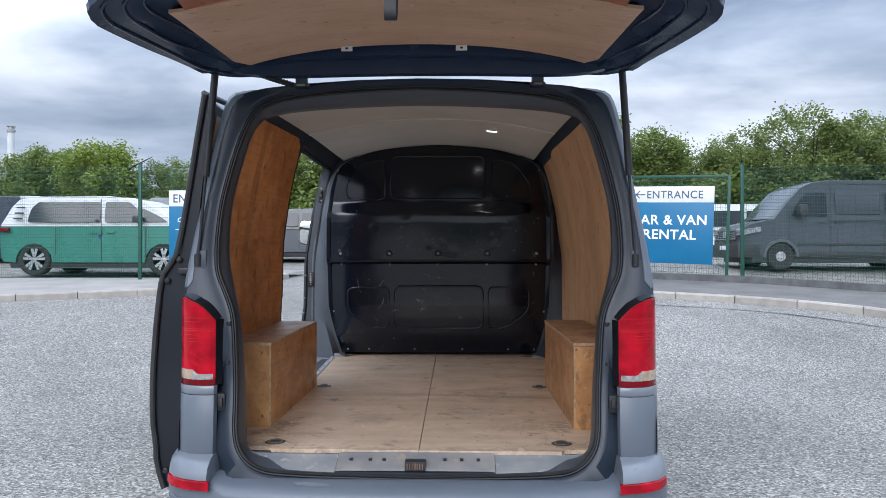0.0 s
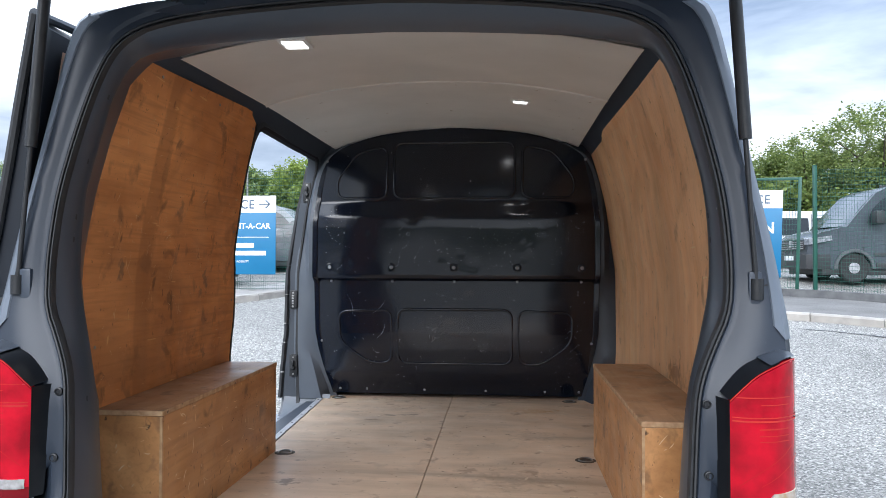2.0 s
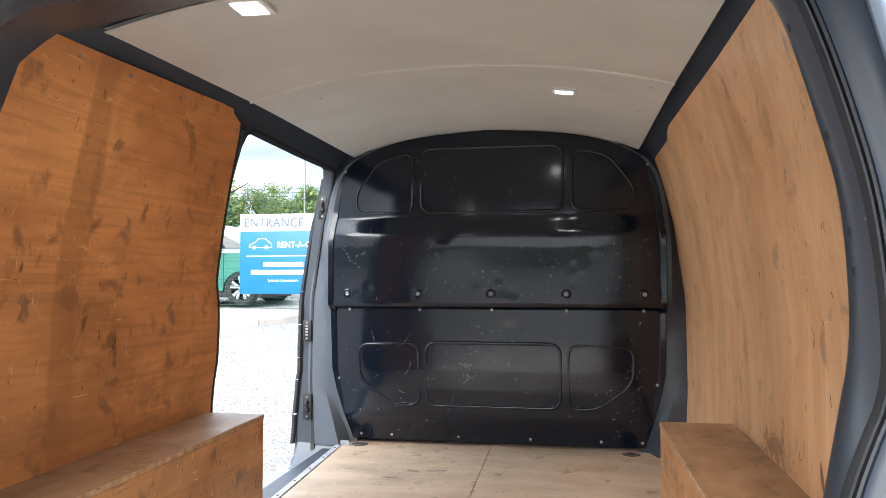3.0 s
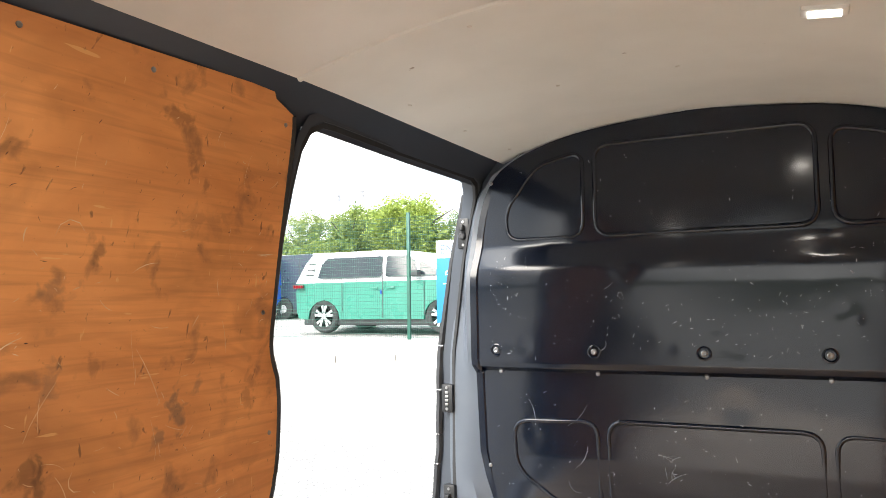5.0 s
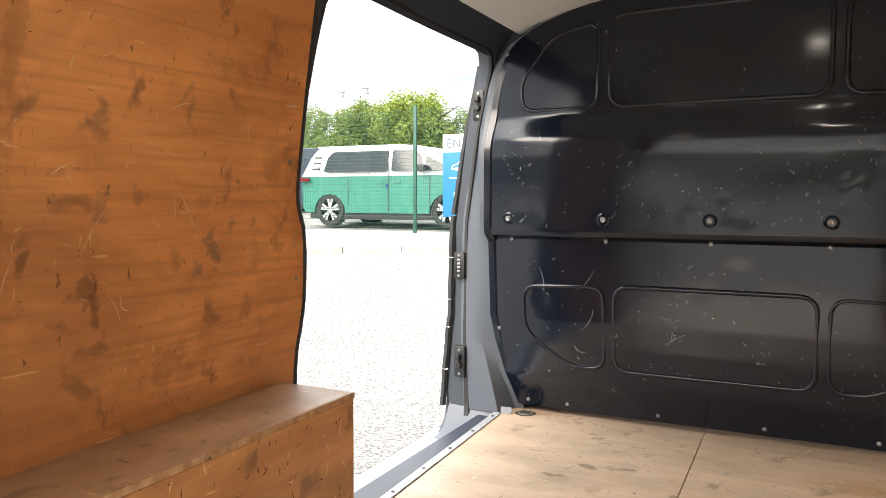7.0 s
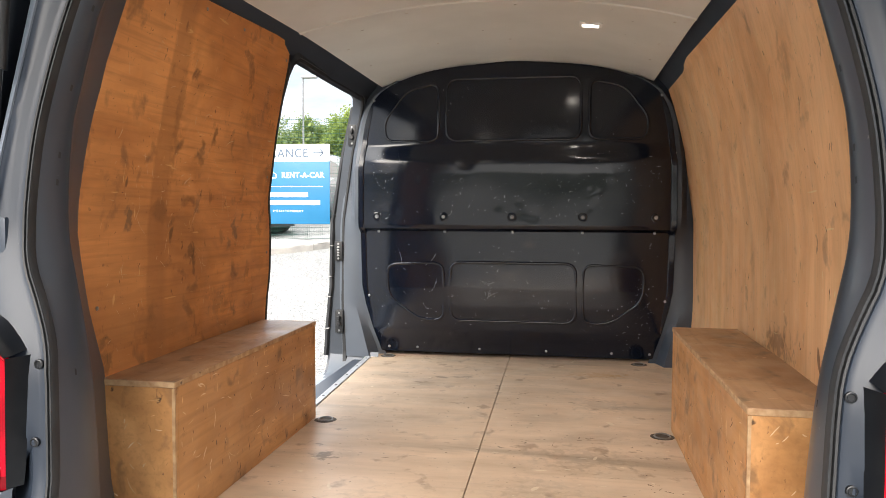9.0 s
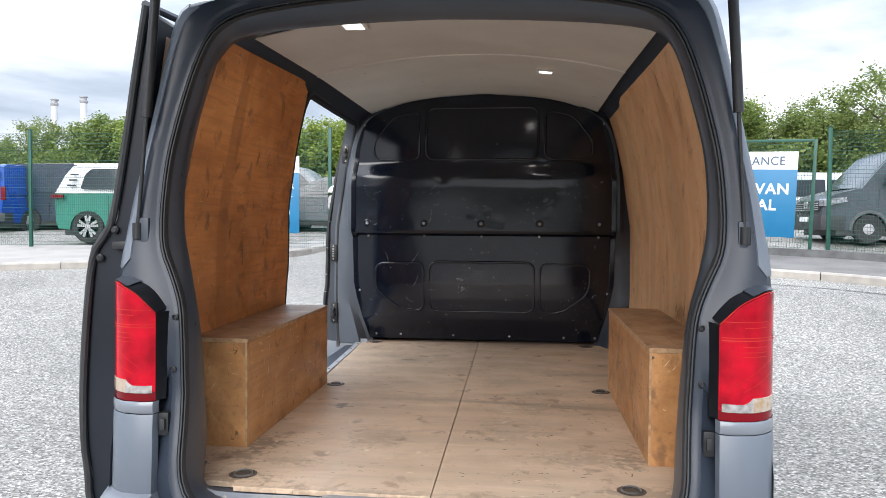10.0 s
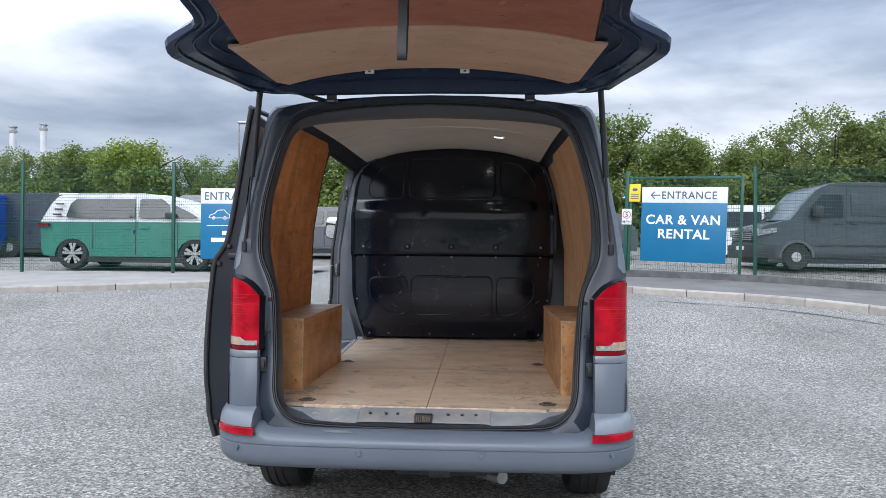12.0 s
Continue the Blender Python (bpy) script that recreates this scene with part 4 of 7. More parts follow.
# ---- scuffs: short tapered scratches a hair proud of a surface ----
def scuffs(name, at, n, seed, material, parent, span_u, span_v, length=(0.006, 0.04), width=0.0011, bend=0.3, lean=None, clusters=7, jitter=0.5):
    rng = np.random.default_rng(seed)
    centres = [(rng.uniform(*span_u), rng.uniform(*span_v)) for _ in range(clusters)]
    bm = bmesh.new()
    for i in range(n):
        if rng.random() < 0.55:
            c = centres[rng.integers(clusters)]
            u, v = c[0] + rng.normal(0, 0.07), c[1] + rng.normal(0, 0.06)
        else:
            u, v = rng.uniform(*span_u), rng.uniform(*span_v)
        if not (span_u[0] < u < span_u[1] and span_v[0] < v < span_v[1]):
            continue
        a = rng.uniform(0, math.tau) if lean is None else rng.normal(lean, jitter)
        L, w, k = rng.uniform(*length) * rng.uniform(0.4, 1.6), width * rng.uniform(0.6, 1.6), rng.normal(0, bend)
        row_a, row_b = [], []
        for t in np.linspace(-0.5, 0.5, 5):
            aa = a + k * t
            pu, pv = u + L * t * math.cos(aa), v + L * t * math.sin(aa)
            ww = w * (1 - 3.2 * t * t)
            row_a.append(at(pu - math.sin(aa) * ww, pv + math.cos(aa) * ww))
            row_b.append(at(pu + math.sin(aa) * ww, pv - math.cos(aa) * ww))
        loft(bm, [row_a, row_b], False)
    ob = part(name, bm, material, parent, smooth=False)
    return tagged(ob, kind="stuff")


M_SCR_PALE = mat("bare_scratch", (0.78, 0.60, 0.42), (0.62, 0.40, 0.22), scale=40, rough=0.7)
M_SCR_GREY = mat("bare_metal_scratch", (0.46, 0.46, 0.45), (0.16, 0.16, 0.16), scale=60, rough=0.5)
M_SCR_DARK = mat("dark_scuff", (0.055, 0.03, 0.018), (0.09, 0.05, 0.03), scale=30, rough=0.7)
on_left = lambda y, z: (-(lining_x(z, y) - 0.0009), y, z)
on_right = lambda y, z: (lining_x(z, y) - 0.0009, y, z)
on_bulk = lambda x, z: (x, bk_y(x, z) - 0.0012, z)
on_floor = lambda x, y: (x, y, 0.6009)
scuffs("scratching", on_bulk, 330, 4, M_SCR_GREY, bulk, (-0.70, 0.70), (0.66, 1.20), (0.002, 0.013), 0.0005, clusters=9)
scuffs("scratching", on_bulk, 280, 6, M_SCR_GREY, bulk, (-0.70, 0.70), (1.30, 1.64), (0.002, 0.013), 0.0005, clusters=9)
scuffs("scratching", on_bulk, 45, 7, M_SCR_GREY, bulk, (-0.60, 0.60), (1.68, 2.0), (0.002, 0.013), 0.0005)
scuffs("long_scratching", on_bulk, 11, 8, M_SCR_GREY, bulk, (-0.68, 0.68), (0.70, 1.62), (0.03, 0.09), 0.00045, bend=1.2)
scuffs("chalky_scratching", on_bulk, 22, 15, M_SCR_GREY, bulk, (-0.15, -0.105), (0.945, 1.005), (0.008, 0.04), 0.0004, bend=0.2, clusters=1)
lin_l = [o for o in van.children if o.name.startswith("side_lining")][0]
lin_r = [o for o in van.children if o.name.startswith("side_lining")][1]
scuffs("pale_scratching", on_left, 150, 11, M_SCR_PALE, lin_l, (0.42, 1.48), (0.98, 1.86), (0.006, 0.03), 0.0005)
scuffs("long_scratching", on_left, 22, 12, M_SCR_PALE, lin_l, (0.5, 1.4), (1.1, 1.8), (0.04, 0.08), 0.0004)
scuffs("dark_scuffing", on_left, 130, 13, M_SCR_DARK, lin_l, (0.40, 1.48), (0.98, 1.86), (0.003, 0.011), 0.0006, lean=0.9)
scuffs("pale_scratching", on_right, 70, 21, M_SCR_PALE, lin_r, (0.45, 2.45), (0.98, 1.86), (0.01, 0.05), 0.0009, lean=1.5)
scuffs("dark_scuffing", on_right, 50, 22, M_SCR_DARK, lin_r, (0.45, 2.45), (0.98, 1.8), (0.008, 0.03), 0.0014, lean=1.4)
boards = [o for o in van.children if o.name.startswith("floor_board")]
scuffs("floor_scuffing", on_floor, 130, 31, M_SCR_DARK, boards[0], (-0.6, 0.58), (0.12, 2.55), (0.006, 0.025), 0.0012)
for o in [c for c in van.children if c.name.startswith("wheel_arch_box")]:
    sx_ = -1 if "001" not in o.name else 1
    sb = [c for c in o.children if c.name.startswith("side_board")][0]
    eb = [c for c in o.children if c.name.startswith("end_board")][0]
    xi_, y0_ = (0.632, 0.415) if sx_ < 0 else (0.625, 0.388)
    scuffs("dark_scuffing", lambda y, z: (sx_ * (xi_ - 0.0009), y, z), 60, 41 + sx_, M_SCR_DARK, sb, (0.44, 1.38), (0.62, 0.93), (0.006, 0.025), 0.0012)
    scuffs("pale_scratching", lambda y, z: (sx_ * (xi_ - 0.0010), y, z), 50, 45 + sx_, M_SCR_PALE, sb, (0.44, 1.38), (0.62, 0.93), (0.008, 0.05), 0.0012)
    scuffs("end_scuffing", lambda x, z: (sx_ * x, y0_ - 0.0009, z), 16, 51 + sx_, M_SCR_PALE, eb, (0.66, 0.80), (0.62, 0.93), (0.008, 0.03), 0.0013)
# a few long scars on the orange sheet
for i, (y, z, L, lean_) in enumerate(((0.90, 1.632, 0.115, 0.14), (1.065, 1.567, 0.05, 0.35), (0.80, 1.435, 0.07, 0.5), (0.819, 1.605, 0.028, 1.5), (1.015, 1.13, 0.035, 2.1), (1.11, 1.36, 0.10, 2.2), (1.28, 1.55, 0.20, -0.1), (0.94, 1.19, 0.04, 2.0), (1.39, 1.60, 0.04, 0.1), (0.62, 1.52, 0.05, 0.1), (0.50, 1.20, 0.03, 1.4))):
    scuffs("scar", on_left, 2, 140 + i, M_SCR_PALE, lin_l, (y - 0.012, y + 0.012), (z - 0.002, z + 0.002), (L, L), 0.0009, bend=0.5, lean=lean_, clusters=1, jitter=0.06)
M_SMEAR = mat("brown_smear", (0.25, 0.12, 0.06), (0.32, 0.16, 0.08), scale=40, rough=0.6)
# screws through the ply along its upper and front edges
bm = bmesh.new()
lathe(bm, [(0.0055, 0.0), (0.005, 0.0016), (0.002, 0.0012), (0.0, 0.0008)], "x", 10)
ply_screw = part("ply_screw", bm, M_STEEL, lin_l)
ply_screw.location = (-(lining_x(1.90, 1.0) - 0.0005), 1.0, 1.90)
for y, z in ((0.55, 1.885), (1.385, 1.885), (1.418, 1.473), (1.475, 1.195), (0.75, 1.895), (0.40, 1.12)):
    copy_thing(ply_screw, Matrix.Translation((-(lining_x(z, y) - 0.0005), y, z)))
# ceiling rivets
M_NAIL = mat("bright_nail_head", (0.66, 0.63, 0.58), (0.58, 0.55, 0.5), scale=30, rough=0.4)
roof = [o for o in van.children if o.name.startswith("roof_lining")]
bm = bmesh.new()
lathe(bm, [(0.006, 0.0), (0.005, -0.002), (0.0, -0.003)], "z", 8)
nail = part("roof_nail", bm, M_NAIL, roof[1])
nail.location = (-0.60, 1.72, ceiling_z(-0.60, 1.72) - 0.0005)
for x, y in ((-0.60, 2.06), (-0.59, 2.4), (-0.33, 2.50), (-0.05, 2.48), (0.28, 2.50), (0.56, 2.45), (-0.3, 1.42), (0.08, 1.42), (0.4, 1.42), (-0.28, 1.95), (0.02, 1.98), (0.60, 1.8), (0.60, 2.1), (0.61, 1.45)):
    copy_thing(nail, Matrix.Translation((x, y, ceiling_z(x, y) - 0.0005)))
scuffs("brown_smearing", on_right, 14, 171, M_SMEAR, lin_r, (0.47, 0.62), (0.985, 1.04), (0.03, 0.06), 0.008, lean=0.6, clusters=2)


# ---- the van: rear end ----
# bumper, swept round the corners
PLAN = [(0.0, -0.165), (0.3, -0.163), (0.55, -0.155), (0.70, -0.14), (0.80, -0.11), (0.87, -0.055), (0.912, 0.03), (0.928, 0.15), (0.93, 0.40)]
plan = resample(smooth_line(PLAN, 2), 26)
plan = [(-x, y) for x, y in reversed(plan[1:])] + plan


def bumper_ring(prof, lift):
    out = []
    for i, (x, y) in enumerate(plan):
        a, b = Vector(plan[max(i - 1, 0)]), Vector(plan[min(i + 1, len(plan) - 1)])
        t = (b - a).normalized()
        n = Vector((-t.y, t.x))
        k = min(1.0, max(0.0, (abs(x) - 0.66) / 0.06))
        out.append([(x + n.x * d, y + n.y * d, z + (lift * k if j < 4 else 0)) for j, (d, z) in enumerate(prof)])
    return out


bm = bmesh.new()
PROF = [(0.16, 0.528), (0.075, 0.526), (0.03, 0.516), (0.008, 0.503), (0.0, 0.488), (0.001, 0.472), (0.006, 0.468), (0.001, 0.464), (0.002, 0.43), (0.012, 0.395), (0.04, 0.372), (0.16, 0.366)]
loft(bm, bumper_ring(PROF, 0.018), False)
bumper = part("rear_bumper", bm, M_BUMP, van, "grey painted rear bumper with parking sensors and a bare scrape")
for sx in (-1, 1):
    # corner of the bumper, its sheen put in as paler grey, sloping out from the panel above to a red reflector
    bm = bmesh.new()
    cols = [[(sx * 0.716, 0.05, 0.606), (sx * 0.714, 0.03, 0.590), (sx * 0.708, 0.0, 0.556), (sx * 0.706, 0.0, 0.538)]]
    for (x, y), (xb, yb) in zip(((0.722, -0.030), (0.757, -0.037), (0.81, -0.029), (0.843, -0.007), (0.866, 0.023), (0.886, 0.10)), ((0.712, -0.140), (0.752, -0.131), (0.80, -0.113), (0.845, -0.084), (0.880, -0.038), (0.908, 0.04))):
        cols.append([(sx * (x + (xb - x) * k), y + (yb - y) * k + 0.012 * math.sin(math.pi * k) * -1, z) for k, z in ((0.0, 0.606), (0.30, 0.598), (0.7, 0.578), (0.96, 0.553), (1.0, 0.541))])
        cols[-1].append((sx * xb, yb + 0.02, 0.535))
    cols[0] = [cols[0][0], cols[0][1], cols[0][1], cols[0][2], cols[0][3], cols[0][3]]
    loft(bm, cols, False)
    part("bumper_corner", bm, M_CORNER, bumper, "bumper corner in a grey paled for its sheen")
    bm = bmesh.new()
    cols = []
    for x, y in ((0.70, -0.146), (0.76, -0.132), (0.80, -0.117), (0.85, -0.083), (0.885, -0.03)):
        cols.append([(sx * x, y + 0.01, 0.541), (sx * x, y - 0.008, 0.538), (sx * x, y - 0.010, 0.511), (sx * x, y + 0.01, 0.507)])
    loft(bm, cols, False, )
    part("reflector", bm, M_RED, bumper, "red reflector strip")
bm = bmesh.new()
lathe(bm, [(0.011, 0.004), (0.011, -0.0025), (0.0095, -0.0032), (0.0092, -0.0015), (0.0, -0.0015)], "y", 18)
sensor = part("parking_sensor", bm, M_BUMP, bumper)
sensor.location = (-0.255, -0.166, 0.447)
for x, y, rz in ((0.251, -0.166, 0), (-0.782, -0.121, -28), (0.79, -0.118, 28)):
    copy_thing(sensor, pose(x, y, 0.452, 0, 0, rz))
bm = bmesh.new()
prism(bm, [(-0.425, 0.0), (-0.40, -0.022), (-0.33, -0.03), (-0.285, -0.028), (-0.30, -0.012), (-0.36, 0.0)], 0.0, 0.001, "z")
sc = part("scrape", bm, M_CORNER, bumper, "bare white scrape", smooth=False)
sc.location, sc.rotation_euler = (0, -0.092, 0.5262), (radians(12), 0, 0)

# corner panels below the lamps, with a light strip
for sx in (-1, 1):
    for nm, z0, z1, mt in (("corner_panel", 0.59, 0.812, M_BUMP), ("corner_strip", 0.814, 0.846, M_CORNER)):
        bm = bmesh.new()
        cols = []
        for x, y in ((0.722, 0.012), (0.727, -0.012), (0.757, -0.020), (0.81, -0.012), (0.843, 0.010), (0.866, 0.040), (0.880, 0.075), (0.886, 0.12)):
            cols.append([(sx * x, y - 0.004 - 0.014 * max(0.0, (0.80 - z) / 0.21) ** 1.3 + (0.004 if z in (z0, z1) else 0), z) for z in (z0, z0 + 0.006, (z0 + z1) / 2, z1 - 0.006, z1)])
        loft(bm, cols, False)
        part(nm, bm, mt, van)

# tail lamps
COLS = [(0.726, -0.002, 1.083), (0.745, -0.012, 1.106), (0.775, -0.015, 1.136), (0.81, -0.009, 1.152), (0.842, 0.012, 1.163), (0.864, 0.038, 1.163), (0.878, 0.072, 1.159), (0.885, 0.118, 1.152)]

ROUND = resample(smooth_line(COLS, 2), 24)


def lamp_sheet(sx, lo, hi, push, inset=0.0):
    cols = []
    for x, y, top in ROUND:
        t = top if hi is None else hi
        t -= inset
        yy = lambda z: y + push + 0.02 * max(0, z - 0.85)
        b = lo + inset
        cols.append([(sx * x, yy(b) + 0.012, b - 0.001), (sx * x, yy(b), b + 0.004)] + [(sx * x, yy(z), z) for z in np.linspace(b + 0.02, t - 0.02, 5)] + [(sx * x, yy(t), t - 0.004), (sx * x, yy(t) + 0.012, t + 0.001)])
    return cols


for sx in (-1, 1):
    lamp = new("tail_lamp")
    lamp.parent = van
    lamp["label"] = "red and clear tail lamp with a black housing"
    bm = bmesh.new()
    loft(bm, lamp_sheet(sx, 0.864, None, 0.0, 0.003), False)
    part("red_lens", bm, M_RED, lamp, "glossy red lens")
    on_lens = lambda u, z, d: (sx * float(np.interp(u, range(8), [c[0] for c in COLS])), float(np.interp(u, range(8), [c[1] for c in COLS])) + 0.02 * max(0, z - 0.85) - d, z)
    # clear lower window, amber towards the flank, under a stepped red edge
    for nm, u0, u1, mt, lab in (("clear_lens", 0.35, 2.9, M_CLEAR, "clear reversing window"), ("indicator", 2.9, 6.3, M_AMBER, "pale amber indicator window")):
        bm = bmesh.new()
        loft(bm, [[on_lens(u, z, d) for z, d in ((0.866, -0.004), (0.868, 0.002), (0.878, 0.003), (0.887 + 0.015 * min(1, max(0, (u - 2.4) / 0.5)), 0.002), (0.889 + 0.015 * min(1, max(0, (u - 2.4) / 0.5)), -0.004))] for u in np.linspace(u0, u1, 9)], False)
        part(nm, bm, mt, lamp, lab)
    bm = bmesh.new()
    loft(bm, [[(x, y, z) for x, y, z in r] for r in lamp_sheet(sx, 0.852, 0.866, 0.001, 0.0)], False)
    part("lower_rim", bm, M_REDD, lamp, "dark red lower rim")
    for z0, z1, a, b, w in ((1.089, 1.089, 0.5, 4.2, 0.0011), (1.075, 1.075, 2.2, 4.0, 0.0009), (1.05, 1.05, 0.2, 6.0, 0.0011), (1.043, 1.043, 0.2, 6.0, 0.0016), (1.028, 1.028, 2.1, 4.0, 0.0011), (1.015, 1.015, 2.1, 4.0, 0.0009), (1.004, 1.004, 2.1, 4.0, 0.0011),
                            (0.918, 0.992, 0.8, 4.4, 0.0009), (0.918, 0.972, 2.2, 5.2, 0.0008)):
        bm = bmesh.new()
        loft(bm, [[on_lens(a + (b - a) * t, z0 + (z1 - z0) * t + d, 0.0014) for d in (-w, w)] for t in np.linspace(0, 1, 7)], False)
        part("lens_rib", bm, M_RIB, lamp)
    bm = bmesh.new()
    loft(bm, [[(sx * x, y + 0.02 * max(0, z - 0.85) - 0.0006, z - 0.003 + d) for d in (-0.0016, 0.0016)] for x, y, z in ROUND], False)
    part("lens_rim", bm, M_RIB, lamp)
    # black inner flank of the housing, and the grey cap over the lens
    bm = bmesh.new()
    loft(bm, [[(sx * (0.726 - 0.016 * k), -0.003 + 0.02 * max(0, z - 0.85) + (rear_y(z) + 0.006) * k + 0.002 * (1 - k), z) for z in np.linspace(0.848, 1.082, 9)] for k in (0.0, 0.15, 0.5, 1.0)], False)
    loft(bm, [[(sx * (x - 0.007 * k), y0 + 0.02 * max(0, z - 0.85) - 0.001 + (rear_y(z + 0.02 * k) + 0.004 - y0) * k, z + 0.009 * k) for x, y0, z in ROUND[:12]] for k in (0.0, 0.1, 0.3, 0.6, 1.0)], False)
    part("housing", bm, M_GLOSS, lamp, "glossy black inner flank of the lamp")
    bm = bmesh.new()
    loft(bm, [[(sx * (x - 0.010 * k), y0 + 0.02 * max(0, z - 0.85) + 0.001 + (rear_y(1.18) + 0.02 - y0) * k * (1 if i < 5 else 0.75), z + 0.003 + 0.010 * math.sin(1.5 * k)) for i, (x, y0, z) in enumerate(ROUND[9:])] for k in (0.0, 0.1, 0.3, 0.6, 1.0)], False)
    part("lamp_cap", bm, M_INNER, lamp, "dusty grey cap over the lamp")
    # fixing screws in the channel and the tailgate latch recess
    for z in (1.065, 0.924):
        bm = bmesh.new()
        lathe(bm, [(0.009, 0.003), (0.009, -0.002), (0.007, -0.003), (0.005, 0.0), (0.0, 0.0)], "y", 14, (sx * 0.694, rear_y(z) + 0.004, z))
        part("lamp_screw", bm, M_PLASTIC, lamp)
    bm = bmesh.new()
    y0 = rear_y(0.79)
    box(bm, sx * 0.706 - 0.014, sx * 0.706 + 0.014, y0 - 0.006, y0 + 0.02, 0.752, 0.815, 0.004)
    rec = part("buffer_plate", bm, M_PLASTIC, van, "black rubber buffer plate")
    bm = bmesh.new()
    box(bm, sx * 0.706 - 0.007, sx * 0.706 + 0.007, y0 - 0.014, y0 - 0.005, 0.77, 0.80, 0.003)
    part("striker", bm, M_RUBBER, rec)
    # punched holes in the inner pillar
    for k, z in ((0.5, 1.755), (0.5, 1.60), (0.5, 1.45), (0.5, 1.40), (0.42, 1.03)):
        a, b = in_ring(k - 0.02), in_ring(k + 0.02)
        j = min(range(len(a)), key=lambda q: abs(a[q][2] - z) + (0 if a[q][0] * sx > 0.3 else 9))
        p = (Vector(a[j]) + Vector(b[j])) / 2
        along = (Vector(a[j + 1]) - Vector(a[j - 1])).normalized()
        side = (Vector(b[j]) - Vector(a[j])).normalized()
        n = along.cross(side).normalized()
        if n.x * sx > 0:
            n = -n
        bm = bmesh.new()
        vs = [bm.verts.new(p + n * 0.0015 + along * u * 0.006 + side * v * 0.003) for u, v in ((-1, -1), (1, -1), (1, 1), (-1, 1))]
        bm.faces.new(vs)
        part("pillar_slot", bm, M_RUBBER, van, smooth=False)

# sill step plate, latch
bm = bmesh.new()
PL = [(-0.036, 0.548), (-0.03, 0.556), (0.035, 0.578), (0.050, 0.592), (0.053, 0.575)]
outer = [(-0.285, 1.0), (-0.262, 1.0), (0.262, 1.0), (0.285, 1.0)]
loft(bm, [[(x, y, z + (0.003 if abs(x) < 0.27 else 0)) for y, z in PL] for x, _ in outer], False)
sill = part("sill_plate", bm, M_SILL, van, "dusty grey plastic sill plate")
for x in (-0.235, -0.165, -0.115, 0.105, 0.165, 0.225):
    bm = bmesh.new()
    box(bm, x - 0.006, x + 0.006, 0.012, 0.030, 0.571, 0.5795)
    part("sill_slot", bm, M_PLASTIC, sill, smooth=False)
for sx in (-1, 1):
    bm = bmesh.new()
    loft(bm, [[(sx * x, y + d, z - 0.004 + e) for y, z in PL] for x, d, e in ((0.287, 0, 0), (0.5, 0.0, 0), (0.58, 0.006, 0.001), (0.652, 0.03, 0.004))], False)
    part("sill_wing", bm, M_WING, sill, "dusty painted sill")
bm = bmesh.new()
box(bm, -0.037, 0.037, -0.038, 0.008, 0.55, 0.584, 0.003)
latch = part("tailgate_latch", bm, M_RUBBER, van, "rusty tailgate latch in the sill")
bm = bmesh.new()
for i in range(7):
    box(bm, -0.030 + i * 0.009, -0.026 + i * 0.009, -0.042, -0.037, 0.556, 0.578)
box(bm, -0.004, 0.004, -0.045, -0.037, 0.556, 0.58, 0.001)
part("catch_teeth", bm, mat("rusty_steel", (0.20, 0.13, 0.09), (0.10, 0.06, 0.04), scale=40, rough=0.8), latch)

# lashing-ring dishes in the floor
M_DISH = mat("worn_black_dish", (0.05, 0.04, 0.032), (0.12, 0.085, 0.06), scale=30, rough=0.7)
bm = bmesh.new()
lathe(bm, [(0.040, 0.0012), (0.037, 0.0022), (0.033, 0.001), (0.0, 0.0008)], "z", 24)
dish = part("lashing_dish", bm, M_DISH, van, "dark lashing-ring dish in the floor")
dish.location = (-0.645, 2.575, 0.6)
bm = bmesh.new()
tube(bm, [(0.026 * math.cos(a), 0.026 * math.sin(a) * 0.9, 0.002 + 0.004 * max(0, math.sin(a))) for a in np.linspace(0, math.tau, 21)], 0.003, 6, False)
part("lashing_ring", bm, M_STEEL, dish, "steel ring")
for x, y in ((0.622, 2.575), (-0.585, 1.37), (0.585, 1.37), (-0.549, 0.165), (0.545, 0.165)):
    copy_thing(dish, Matrix.Translation((x, y, 0.6)))

M_ALU = mat("dull_aluminium", (0.55, 0.56, 0.57), (0.45, 0.46, 0.47), scale=25, rough=0.45, metal=0.35)
# side step with a metal edge strip
bm = bmesh.new()
box(bm, -1.0, -0.66, DOOR_Y0 - 0.02, DOOR_Y1 + 0.02, 0.44, 0.505, 0.01)
M_STEP = mat("pale_grey_step_plastic", (0.30, 0.325, 0.36), (0.24, 0.26, 0.29), scale=9, rough=0.5, bump=0.1, bump_scale=200, spots=(0.16, 0.15, 0.14), spot_scale=30, spot_at=0.68)
step = part("side_step", bm, M_STEP, van, "pale grey plastic side step with notched ribs")
for i in range(2):
    bm = bmesh.new()
    box(bm, -0.905 + i * 0.07, -0.875 + i * 0.07, DOOR_Y0 + 0.04, DOOR_Y1 - 0.16, 0.5055, 0.520, 0.004)
    rib = part("step_rib", bm, M_STEP, step)
    for k in range(22):
        bm = bmesh.new()
        y = DOOR_Y0 + 0.06 + k * 0.041
        box(bm, -0.876 + i * 0.07, -0.866 + i * 0.07, y, y + 0.014, 0.5055, 0.5125)
        part("notch", bm, M_PLASTIC, rib, smooth=False)
